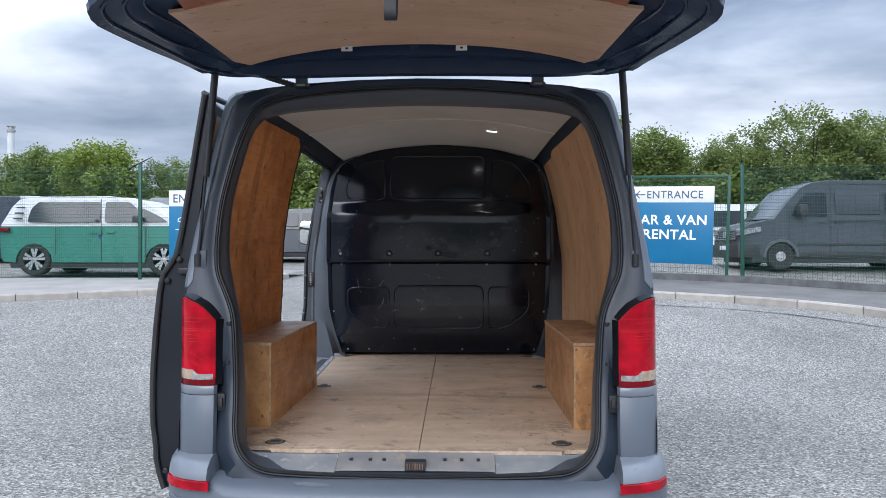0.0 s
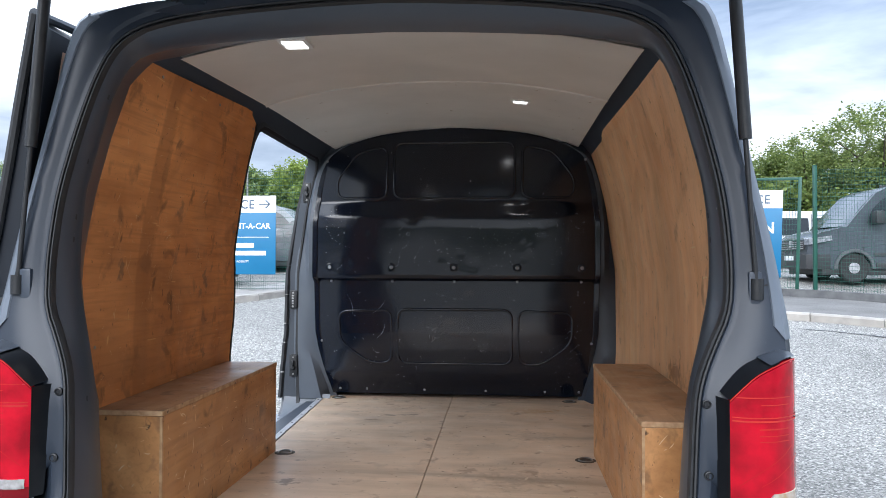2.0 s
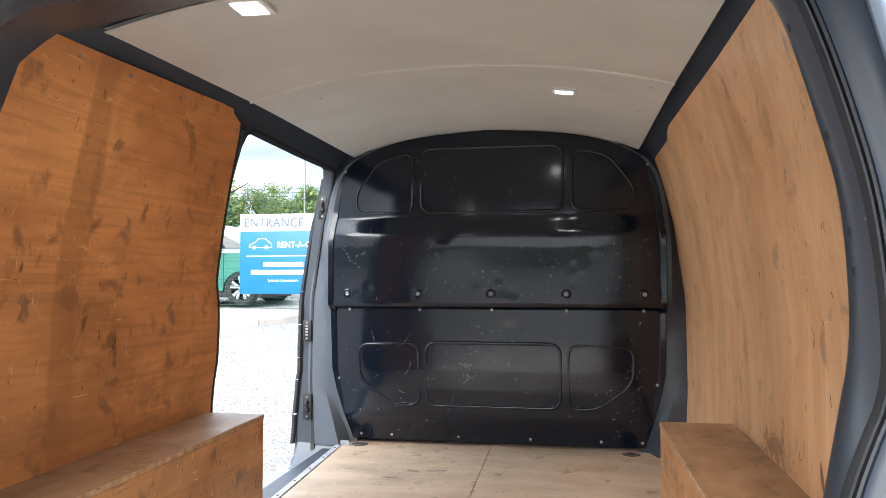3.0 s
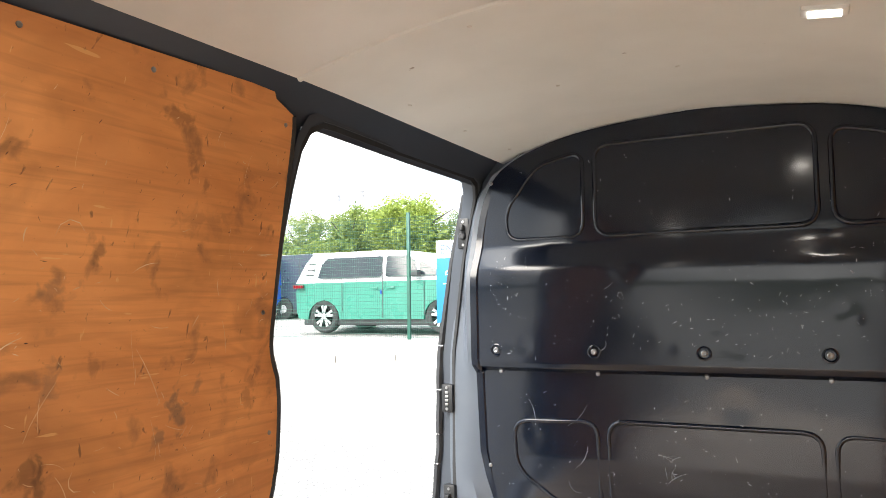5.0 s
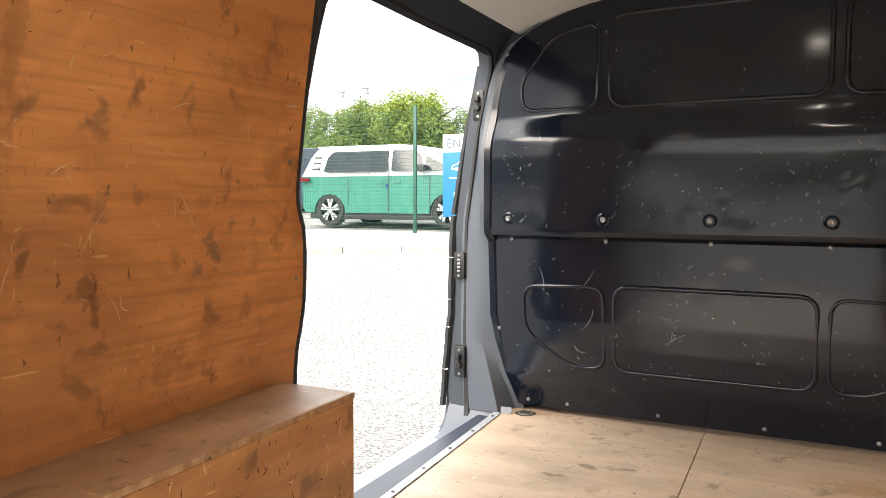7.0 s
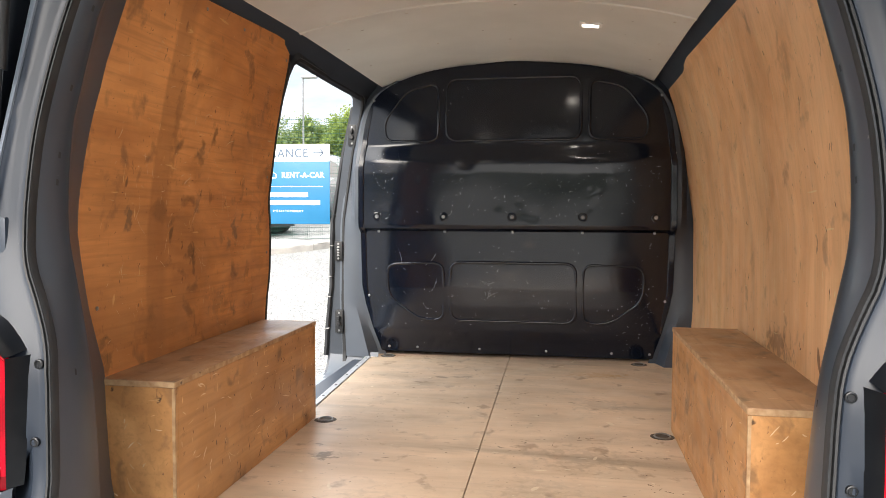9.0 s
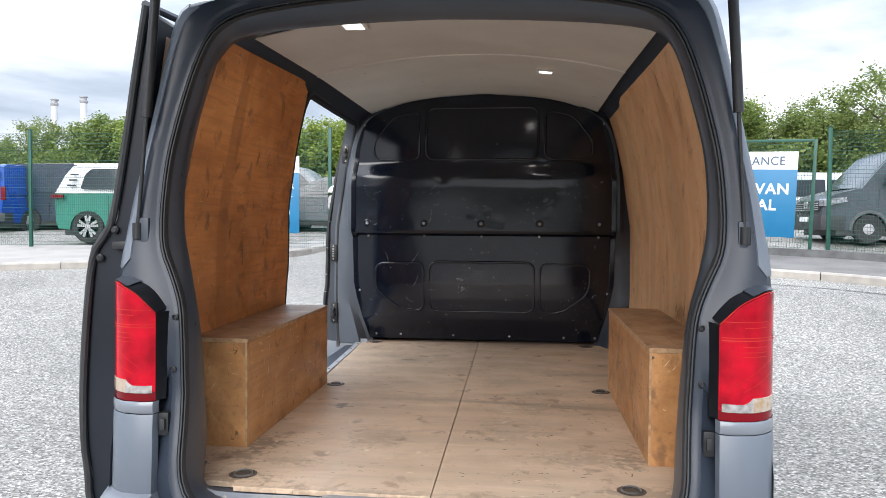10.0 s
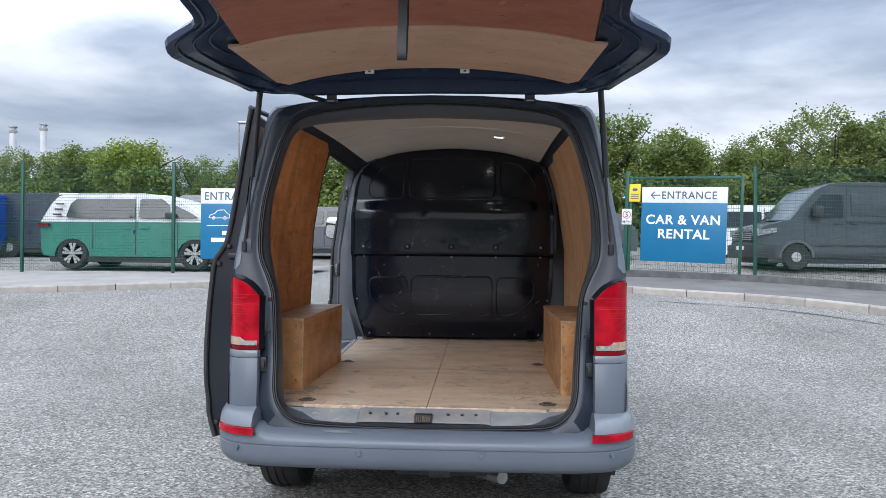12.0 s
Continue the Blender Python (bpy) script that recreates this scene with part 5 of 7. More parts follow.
# curved apron that closes the step against the front pillar
bm = bmesh.new()
loft(bm, [[(-0.69 - 0.26 * t, DOOR_Y1 - 0.14 + 0.14 * k ** 0.6 + 0.01 * t, 0.507 + 0.115 * k ** 1.8) for t in np.linspace(0, 1, 6)] for k in np.linspace(0, 1, 9)], False)
part("step_apron", bm, M_PILLAR, step, "curved grey apron at the end of the step")
bm = bmesh.new()
prism(bm, [(-0.676, 1.44), (-0.704, 1.44), (-0.752, 2.53), (-0.724, 2.53)], 0.54, 0.6045, "z", 0.002)
strip = part("edge_strip", bm, M_ALU, van, "aluminium edge strip along the side step", smooth=False)
for i in range(6):
    y = 1.5 + i * 0.195
    bm = bmesh.new()
    lathe(bm, [(0.006, 0.0), (0.005, 0.0018), (0.0, 0.002)], "z", 10, (-0.693 - (y - 1.5) * 0.0445, y, 0.6045))
    part("strip_screw", bm, M_PLASTIC, strip)

# door catches on the pillar behind the bulkhead
for z, h in ((1.737, 0.11), (1.145, 0.10), (0.78, 0.12)):
    xx = -(lining_x(z, 2.5) + 0.034)
    bm = bmesh.new()
    box(bm, xx - 0.022, xx + 0.022, DOOR_Y1 - 0.028, DOOR_Y1 + 0.01, z - h / 2, z + h / 2, 0.006)
    plate = part("catch_plate", bm, M_PLASTIC, van, "black door catch plate")
    for dz in (-h * 0.38, h * 0.38):
        bm = bmesh.new()
        lathe(bm, [(0.006, 0.0), (0.005, -0.003), (0, -0.003)], "y", 10, (xx, DOOR_Y1 - 0.028, z + dz))
        part("catch_screw", bm, M_STEEL, plate)
    bm = bmesh.new()
    if abs(z - 1.145) < 0.01:
        for k in range(4):
            box(bm, xx - 0.006, xx + 0.006, DOOR_Y1 - 0.032, DOOR_Y1 - 0.027, z - 0.025 + k * 0.014, z - 0.017 + k * 0.014, 0.001)
        part("contact", bm, M_STEEL, plate)
    else:
        lathe(bm, [(0.013, 0.0), (0.013, -0.012), (0.009, -0.016), (0.0, -0.016)], "y", 12, (xx, DOOR_Y1 - 0.028, z - 0.01))
        box(bm, xx - 0.008, xx + 0.008, DOOR_Y1 - 0.05, DOOR_Y1 - 0.028, z + 0.01, z + 0.03, 0.003)
        part("guide_pin", bm, M_PLASTIC, plate)

# cabin lamps
M_LED = bpy.data.materials.new("led_glow")
M_LED.use_nodes = True
M_LED.node_tree.nodes["Principled BSDF"].inputs["Emission Color"].default_value = (1, 0.97, 0.9, 1)
M_LED.node_tree.nodes["Principled BSDF"].inputs["Emission Strength"].default_value = 1.3
M_WHITE = mat("white_plastic", (0.75, 0.75, 0.73), (0.68, 0.68, 0.66), scale=10, rough=0.4)
for x, y, z, w, d, rx in ((0.341, 1.665, ceiling_z(0.341, 1.665) - 0.001, 0.042, 0.024, 0), (-0.33, 0.60, ceiling_z(0.33, 0.60) - 0.001, 0.044, 0.05, 0)):
    lampu = new("load_lamp")
    lampu.parent = van
    lampu["label"] = "small lit white interior lamp"
    lampu.matrix_world = pose(x, y, z, rx, 6 if x > 0 else 0, 0)
    bm = bmesh.new()
    box(bm, -w, w, -d, d, -0.008, 0.004, 0.004)
    part("bezel", bm, M_WHITE, lampu)
    bm = bmesh.new()
    box(bm, -w * 0.72, w * 0.72, -d * 0.7, d * 0.7, -0.0115, -0.007, 0.002)
    part("diffuser", bm, M_LED, lampu)
    li = new("load_lamp_light", bpy.data.lights.new("load_lamp_light", "AREA"))
    li.data.shape, li.data.size, li.data.size_y, li.data.energy = "RECTANGLE", w * 1.4, d * 1.4, LAMP_WATTS
    li.data.color = (1.0, 0.95, 0.88)
    li.matrix_world = pose(x, y, z - 0.016, rx, 0, 0)

# ---- tailgate, raised ----
GATE = [(0.185, 0.62, 2.0), (0.16, 0.70, 2.005), (0.10, 0.755, 2.02), (0.0, 0.79, 2.032), (-0.2, 0.835, 2.04), (-0.42, 0.88, 2.045), (-0.53, 0.894, 2.046), (-0.58, 0.899, 2.048), (-0.625, 0.885, 2.05), (-0.67, 0.82, 2.055), (-0.715, 0.745, 2.06), (-0.78, 0.712, 2.066), (-0.95, 0.705, 2.079), (-1.10, 0.69, 2.09), (-1.20, 0.66, 2.10), (-1.235, 0.55, 2.105)]
GATE = resample(smooth_line(GATE, 2), 48)
tailgate = new("tailgate")
tailgate.parent = van
tailgate["label"] = "raised grey tailgate lined with two plywood boards"


def dome(x):
    """The tailgate is bowed across, highest in the middle."""
    return 0.062 * max(0.0, 1 - (abs(x) / 0.76) ** 2)


def gate_z(x, w, zc, y):
    k = abs(x) / max(w, 0.01)
    drop = lerp_at([(-1.235, 0.02), (-0.7, 0.025), (-0.55, 0.062), (-0.3, 0.058), (0.0, 0.045), (0.185, 0.012)], y)
    groove = 0.012 * math.exp(-((abs(x) - 0.70) / 0.03) ** 2) - 0.008 * math.exp(-((abs(x) - 0.77) / 0.025) ** 2)
    return zc + dome(x) - drop * k ** 4 + (groove if -0.6 < y < 0.05 else 0)


bm = bmesh.new()
us = list(np.linspace(-1, 1, 41))
under = [[(w * u, y, gate_z(w * u, w, zc, y)) for u in us] for y, w, zc in GATE]
over = [[(w * u * 1.004, y, gate_z(w * u, w, zc, y) + 0.022 + 0.075 * (1 - abs(u) ** 8) * (1 if 0 < i < len(GATE) - 1 else 0.3)) for u in us] for i, (y, w, zc) in enumerate(GATE)]
loft(bm, [a + b[::-1] for a, b in zip(under, over)], True, (True, True))
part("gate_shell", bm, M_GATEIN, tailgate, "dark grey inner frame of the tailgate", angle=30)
for nm, pts, mt, lab in (("upper_board", [(-0.61, 0.03), (0.61, 0.03), (0.645, 0.0), (0.690, -0.53), (-0.690, -0.53), (-0.645, 0.0)], M_GATEPLY, "pale plywood board"),
                         ("lower_board", [(-0.64, -0.534), (0.64, -0.534), (0.60, -1.13), (-0.60, -1.13)], M_REDPLY, "red-brown plywood board")):
    bm = bmesh.new()
    g = [[(x, y) for x in np.linspace(-1, 1, 25)] for y in np.linspace(0, 1, 9)]
    hi_l = [p for p in pts if p[0] > 0]
    near, far = max(p[1] for p in pts), min(p[1] for p in pts)
    sheet = []
    for r in g:
        row = []
        for u, t in r:
            y = near + (far - near) * t
            w = float(np.interp(-y, [-p[1] for p in sorted(hi_l, key=lambda q: -q[1])], [p[0] for p in sorted(hi_l, key=lambda q: -q[1])]))
            # both long edges of the pale board bow towards the free end in the middle
            bow = -0.05 * (1 - u * u) * (1 - t if nm == "upper_board" else 0) - 0.028 * (1 - u * u) * (t if nm == "upper_board" else 1 - t)
            row.append((w * u, y + bow, 0.0))
        sheet.append(row)
    loft(bm, sheet, False)
    r = bmesh.ops.extrude_face_region(bm, geom=list(bm.faces))
    for v in r["geom"]:
        if isinstance(v, bmesh.types.BMVert):
            v.co.z += 0.01
    for v in bm.verts:
        w_, zc_ = (float(np.interp(-v.co.y, [-q[0] for q in GATE], [q[k] for q in GATE])) for k in (1, 2))
        v.co.z += gate_z(v.co.x, w_, zc_, v.co.y) - (0.022 if nm == "upper_board" else 0.018)
    part(nm, bm, mt, tailgate, lab, smooth=False)
for x in (-0.246, 0.165):
    bm = bmesh.new()
    box(bm, x - 0.02, x + 0.02, -0.024, -0.020, 2.048, 2.0675, 0.001)
    lab_ = part("sticker", bm, M_WHITE, tailgate, "small white sticker")
    bm = bmesh.new()
    box(bm, x - 0.005, x + 0.005, -0.0255, -0.0242, 2.054, 2.061)
    part("sticker_print", bm, M_PLASTIC, lab_)
bm = bmesh.new()
for y0, y1, z0, z1, w in ((0.03, 0.09, 2.004, 2.05, 0.62), (0.08, 0.13, 1.975, 2.03, 0.70)):
    loft(bm, [[(x, y0, z1 + dome(x)), (x, y0 + 0.006, z0 + dome(x) * (0.75 if y0 < 0.05 else 0.30) + 0.03 * abs(x / 0.7) ** 8), (x, y1 - 0.006, z0 - 0.002 + dome(x) * (0.75 if y0 < 0.05 else 0.30) + 0.03 * abs(x / 0.7) ** 8), (x, y1, z1 + dome(x))] for x in np.linspace(-w, w, 25)], True, (True, True))
part("gate_header", bm, M_GATEIN, tailgate)
# raised ribs along the flanks of the tailgate and a dark border round its boards
for sx in (-1, 1):
    for u, r in ((0.955, 0.007), (0.885, 0.006), (0.82, 0.005)):
        bm = bmesh.new()
        line = [(sx * u * w, y, gate_z(u * w, w, zc, y) - 0.001) for y, w, zc in GATE[4:-4]]
        tube(bm, smooth_line(line, 1), r, 6)
        part("gate_rib", bm, M_GATEIN, tailgate)
    bm = bmesh.new()
    tube(bm, [(sx * x, y, z) for x, y, z in ((0.615, 0.012, 2.016 + dome(0.615)), (0.634, -0.02, 2.018 + dome(0.634)), (0.647, -0.555, 2.032 + dome(0.647)), (0.606, -1.13, 2.079 + dome(0.606)))], 0.006, 6)
    part("board_border", bm, M_RUBBER, tailgate)
# pull strap
bm = bmesh.new()
path = [(0.0, -0.86, 2.12), (0.002, -0.90, 2.06), (0.004, -0.93, 1.98), (0.004, -0.95, 1.90), (0.004, -0.965, 1.862), (0.004, -0.985, 1.852), (0.004, -1.0, 1.866), (0.004, -0.99, 1.93), (0.003, -0.965, 2.0), (0.0, -0.93, 2.12)]
path = smooth_line(path, 2)
loft(bm, [[(x - 0.014, y, z), (x + 0.014, y, z), (x + 0.014, y + 0.003, z + 0.001), (x - 0.014, y + 0.003, z + 0.001)] for x, y, z in path], True)
part("pull_strap", bm, M_RUBBER, tailgate, "black webbing pull strap")
bm = bmesh.new()
box(bm, -0.035, 0.035, -0.95, -0.85, 2.10, 2.135, 0.008)
part("strap_plate", bm, M_PLASTIC, tailgate)
for sx in (-1, 1):
    # hinge
    hx = -0.443 if sx < 0 else 0.452
    bm = bmesh.new()
    box(bm, hx - 0.028, hx + 0.028, 0.12, 0.19, 1.955, 1.968, 0.003)
    box(bm, hx - 0.022, hx + 0.022, 0.125, 0.15, 1.965, 2.02, 0.003)
    box(bm, hx - 0.03, hx + 0.03, 0.10, 0.14, 2.005, 2.03, 0.004)
    hinge = part("hinge", bm, M_DARK, tailgate)
    bm = bmesh.new()
    box(bm, hx - 0.016, hx + 0.016, 0.117, 0.121, 1.957, 1.965, 0.001)
    part("hinge_pin", bm, M_STEEL, hinge)
    # gas strut
    strut = new("gas_strut")
    strut.parent = van
    strut["label"] = "black gas strut holding the tailgate"
    lo, hi = Vector((sx * (0.825 if sx < 0 else 0.808), 0.095, 1.298)), Vector((sx * 0.757, 0.085, 2.012))
    cut = lo + (hi - lo) * 0.44
    for nm, a, b, r, mt in (("rod", lo, cut, 0.0055, M_PLASTIC), ("cylinder", cut, hi, 0.0135, M_PLASTIC)):
        bm = bmesh.new()
        tube(bm, [a, b], r, 12)
        part(nm, bm, mt, strut)
    bm = bmesh.new()
    tube(bm, [lo - Vector((0, 0, 0.022)), lo + Vector((0, 0, 0.022))], 0.014, 12)
    part("ball_socket", bm, M_PLASTIC, strut)
    bm = bmesh.new()
    box(bm, sx * 0.805 - 0.014, sx * 0.805 + 0.014, 0.09, 0.13, 1.235, 1.335, 0.006)
    part("strut_bracket", bm, M_DARK, van)
bm = bmesh.new()
lathe(bm, [(0.019, 0.02), (0.019, -0.010), (0.016, -0.013), (0.005, -0.011), (0.003, -0.008), (0.0, -0.008)], "y", 20, (0.834, 0.110, 1.293))
part("bump_stop", bm, M_PLASTIC, van, "round black rubber bump stop")
bm = bmesh.new()
pts = smooth_line([(-0.60, 0.10, 2.0), (-0.55, 0.13, 1.985), (-0.49, 0.16, 1.972), (-0.46, 0.19, 1.965)], 2)
pts = resample(pts, 28)
for i in range(len(pts) - 1):
    tube(bm, [pts[i], pts[i + 1]], 0.012 if i % 2 else 0.0095, 8)
part("cable_conduit", bm, M_PLASTIC, van, "ribbed black cable conduit")

# ---- sliding side door, slid back along the body ----
door = new("sliding_door")
door.parent = van
door["label"] = "dark grey sliding side door slid fully back"
DO = [(0.815, 1.925), (0.845, 1.75), (0.868, 1.60), (0.915, 1.33), (0.94, 1.285), (0.978, 1.25), (1.0, 1.05), (1.013, 0.85), (1.012, 0.68), (0.998, 0.60), (1.0, 0.54), (0.968, 0.435), (0.945, 0.445)]
DI = [(0.79, 1.90), (0.81, 1.75), (0.83, 1.60), (0.86, 1.33), (0.873, 1.285), (0.89, 1.25), (0.905, 1.05), (0.908, 0.85), (0.908, 0.68), (0.906, 0.60), (0.905, 0.54), (0.904, 0.50), (0.904, 0.47)]
bm = bmesh.new()
rings = []
for y, s in ((0.125, 0.985), (0.135, 0.996), (0.16, 1.0), (0.5, 1.02), (0.9, 1.035), (1.3, 1.037), (1.33, 1.03)):
    rings.append([(-x * s, y, z) for x, z in DO] + [(-x * (s if s < 1.01 else s + 0.004), y, z) for x, z in reversed(DI)])
loft(bm, rings, True, (True, True))
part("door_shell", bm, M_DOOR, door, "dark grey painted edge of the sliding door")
bm = bmesh.new()
tube(bm, [(-x * 0.993, 0.118, z) for x, z in resample(smooth_line(DO[:12], 2), 40)], 0.011, 8)
part("edge_seal", bm, M_RUBBER, door, "black rubber edge seal")
bm = bmesh.new()
loft(bm, [[(-x, y, z) for x, z in ((0.79, 1.86), (0.812, 1.72), (0.832, 1.58), (0.856, 1.42))] for y in (0.2, 0.8, 1.25)], False)
part("door_board", bm, M_GATEPLY, door, "pale plywood board on the door")
for z, x in ((1.30, 0.905), (1.22, 0.95), (0.50, 0.955)):
    bm = bmesh.new()
    lathe(bm, [(0.012, 0.0), (0.012, -0.008), (0.007, -0.012), (0.0, -0.012)], "y", 12, (-x, 0.122, z))
    part("door_buffer", bm, M_PLASTIC, door)
bm = bmesh.new()
box(bm, -0.905, -0.845, 0.10, 0.17, 1.245, 1.268, 0.004)
part("door_roller", bm, M_PLASTIC, door)
bm = bmesh.new()
tube(bm, [(-0.812, 0.12, 1.93), (-0.79, 0.6, 1.95), (-0.79, 1.3, 1.965)], 0.012, 8)
part("drip_rail", bm, M_PAINT, door)

# wheels
for x, y in ((-0.80, 0.87), (0.80, 0.87), (-0.80, 3.87), (0.80, 3.87)):
    wheel = new("wheel")
    wheel.parent = van
    wheel.location = (x, y, 0.332)
    bm = bmesh.new()
    lathe(bm, [(0.215, -0.085), (0.25, -0.104), (0.295, -0.108), (0.322, -0.097), (0.331, -0.08), (0.333, -0.06), (0.327, -0.058), (0.327, -0.05), (0.333, -0.048), (0.334, -0.02), (0.328, -0.018), (0.328, -0.008), (0.334, -0.006), (0.334, 0.02),
               (0.328, 0.022), (0.328, 0.032), (0.333, 0.034), (0.332, 0.07), (0.322, 0.097), (0.295, 0.108), (0.25, 0.104), (0.215, 0.085)], "x", 40)
    part("tyre", bm, M_TYRE, wheel, "black road tyre")
    bm = bmesh.new()
    lathe(bm, [(0.218, -0.09), (0.205, -0.06), (0.19, -0.02), (0.19, 0.03), (0.205, 0.07), (0.218, 0.09)], "x", 32)
    lathe(bm, [(0.195, 0.03 if x > 0 else -0.03), (0.12, 0.05 if x > 0 else -0.05), (0.05, 0.045 if x > 0 else -0.045), (0, 0.045 if x > 0 else -0.045)], "x", 32)
    part("rim", bm, M_STEEL, wheel)

# exterior mirror beyond the side opening
wing = new("door_mirror")
wing.parent = van
bm = bmesh.new()
box(bm, -1.195, -1.02, 3.48, 3.60, 1.395, 1.605, 0.055)
box(bm, -1.08, -0.92, 3.52, 3.58, 1.41, 1.45, 0.012)
part("mirror_housing", bm, M_PLASTIC, wing, "black mirror housing")
M_MIRROR = mat("mirror_glass", (0.8, 0.82, 0.84), (0.8, 0.82, 0.84), rough=0.02, rough_var=0.01, metal=1.0)
bm = bmesh.new()
prism(bm, rounded([(-1.185, 1.407), (-1.03, 1.407), (-1.03, 1.595), (-1.185, 1.595)], 0.05, 5), 3.473, 3.479, "y", 0.002)
part("mirror_pane", bm, M_MIRROR, wing, "mirror glass")


# ---- fence, gate and signs ----
M_EDGING = mat("dark_edging_concrete", (0.14, 0.14, 0.14), (0.09, 0.09, 0.092), scale=5, rough=0.9, bump=0.4, bump_scale=50)


def fence_bay(group, a, b, h=2.36, post_at_end=False, top=2.30):
    """One bay of welded-mesh fence from a to b, with its post at a."""
    ax, ay = a
    bx, by = b
    za, zb = ground_z(ax, ay) + 0.10, ground_z(bx, by) + 0.10
    bay = thing("mesh_fence", "green welded-mesh security fence bay with steel post", "fence", group)
    ends = [(ax, ay, za)] + ([(bx, by, zb)] if post_at_end else [])
    for x, y, z in ends:
        bm = bmesh.new()
        box(bm, x - 0.03, x + 0.03, y - 0.03, y + 0.03, z - 0.2, z + h, 0.006)
        box(bm, x - 0.033, x + 0.033, y - 0.033, y + 0.033, z + h, z + h + 0.012, 0.003)
        part("post", bm, M_FENCE, bay, "green steel post")
    L = math.dist(a, b)
    vs, fs = [], []

    def bar(p, q, r):
        d = (Vector(q) - Vector(p)).normalized()
        s = d.cross(Vector((0.3, 0.9, 0.1))).normalized() * r
        t = d.cross(s).normalized() * r
        k = len(vs)
        for c in (Vector(p), Vector(q)):
            vs.extend([tuple(c + s), tuple(c + t), tuple(c - s), tuple(c - t)])
        for i in range(4):
            j = (i + 1) % 4
            fs.append((k + i, k + j, k + 4 + j, k + 4 + i))

    n = int(L / 0.042)
    for i in range(1, n):
        t = i / n
        x, y, z = ax + (bx - ax) * t, ay + (by - ay) * t, za + (zb - za) * t
        bar((x, y, z + 0.03), (x, y, z + top), 0.0022)
    for j in range(34):
        zz = 0.05 + (top - 0.07) * j / 33
        bar((ax, ay - 0.006, za + zz), (bx, by - 0.006, zb + zz), 0.0029)
    me = bpy.data.meshes.new("mesh_panel")
    me.from_pydata(vs, [], fs)
    me.materials.append(M_FENCE)
    ob = new("mesh_panel", me)
    ob.parent = bay
    return bay


LEFT_POSTS = [(-32.7, 11.5), (-29.4, 11.6), (-26.1, 11.7), (-22.8, 11.8), (-19.5, 11.9), (-16.2, 12.0), (-12.95, 12.1), (-9.65, 12.2), (-6.36, 12.25), (-3.5, 12.3)]
for i in range(len(LEFT_POSTS) - 1):
    fence_bay("left fence", LEFT_POSTS[i], LEFT_POSTS[i + 1], post_at_end=i == len(LEFT_POSTS) - 2)
RIGHT_POSTS = [(5.74, 12.3), (8.4, 10.4), (10.6, 8.0), (12.2, 5.1), (13.3, 2.0), (14.2, -1.2)]
for i in range(len(RIGHT_POSTS) - 1):
    fence_bay("right fence", RIGHT_POSTS[i], RIGHT_POSTS[i + 1])

# low concrete edging under the right fence and the gate
EDGING = [(3.1, 13.42), (5.74, 12.24), (8.35, 10.36), (10.55, 7.96), (12.15, 5.06)]
for (ax, ay), (bx, by) in zip(EDGING, EDGING[1:]):
    bm = bmesh.new()
    d = (Vector((bx, by)) - Vector((ax, ay))).normalized()
    nn = Vector((-d.y, d.x)) * 0.075
    rings = []
    for t in np.linspace(0, 1, 5):
        x, y = ax + (bx - ax) * t, ay + (by - ay) * t
        z = ground_z(x, y)
        rings.append([(x + nn.x * s, y + nn.y * s, z + h) for s, h in ((-1, 0.0), (-0.9, 0.245), (0.9, 0.25), (1, 0.0))])
    loft(bm, rings, False, (True, True))
    tagged(part("edging", bm, M_EDGING, smooth=False), "dark weathered concrete edging under the fence", "edging", "fence edging", "structure")

# open gate leaf carrying the right sign
gate_m = Matrix.Translation((3.345, 13.263, ground_z(3.4, 13.3) + 0.19)) @ Matrix.Rotation(math.atan2(-1.05, 2.42), 4, "Z") @ Matrix.Rotation(radians(1.8), 4, "Y")
gate = thing("swing_gate", "open green mesh gate leaf with steel frame", "gate", m=gate_m)
GW, GH = 2.32, 2.08
for nm, d in (("stile", (0, 0.06, 0, GH)), ("stile", (GW - 0.06, GW, 0, GH)), ("rail", (0.06, GW - 0.06, 0, 0.05)), ("rail", (0.06, GW - 0.06, GH - 0.05, GH))):
    bm = bmesh.new()
    box(bm, d[0], d[1], -0.025, 0.025, d[2], d[3], 0.005)
    part(nm, bm, M_FENCE, gate)
bm = bmesh.new()
for i in range(1, 50):
    x = GW * i / 50
    box(bm, x - 0.0025, x + 0.0025, -0.0025, 0.0025, 0.05, GH - 0.05)
for j in range(1, 22):
    z = GH * j / 22
    box(bm, 0.06, GW - 0.06, -0.004, 0.004, z - 0.003, z + 0.003)
part("mesh_infill", bm, M_FENCE, gate, smooth=False)
bm = bmesh.new()
box(bm, -0.09, -0.01, -0.045, 0.045, -0.1, GH + 0.12, 0.008)
part("gate_post", bm, M_FENCE, gate)

M_BLUE = mat("blue_sign_vinyl", (0.004, 0.135, 0.285), (0.006, 0.150, 0.31), scale=3, rough=0.4)
M_SIGNW = mat("white_sign_vinyl", (0.78, 0.79, 0.80), (0.72, 0.73, 0.74), scale=3, rough=0.45)
M_SIGNT = mat("sign_letter_white", (0.85, 0.86, 0.87), (0.82, 0.83, 0.84), scale=3, rough=0.5)
M_SIGNG = mat("sign_letter_slate", (0.07, 0.11, 0.16), (0.08, 0.12, 0.17), scale=3, rough=0.5)
M_YELLOW = mat("yellow_sign_vinyl", (0.85, 0.62, 0.02), (0.8, 0.57, 0.02), scale=3, rough=0.5)


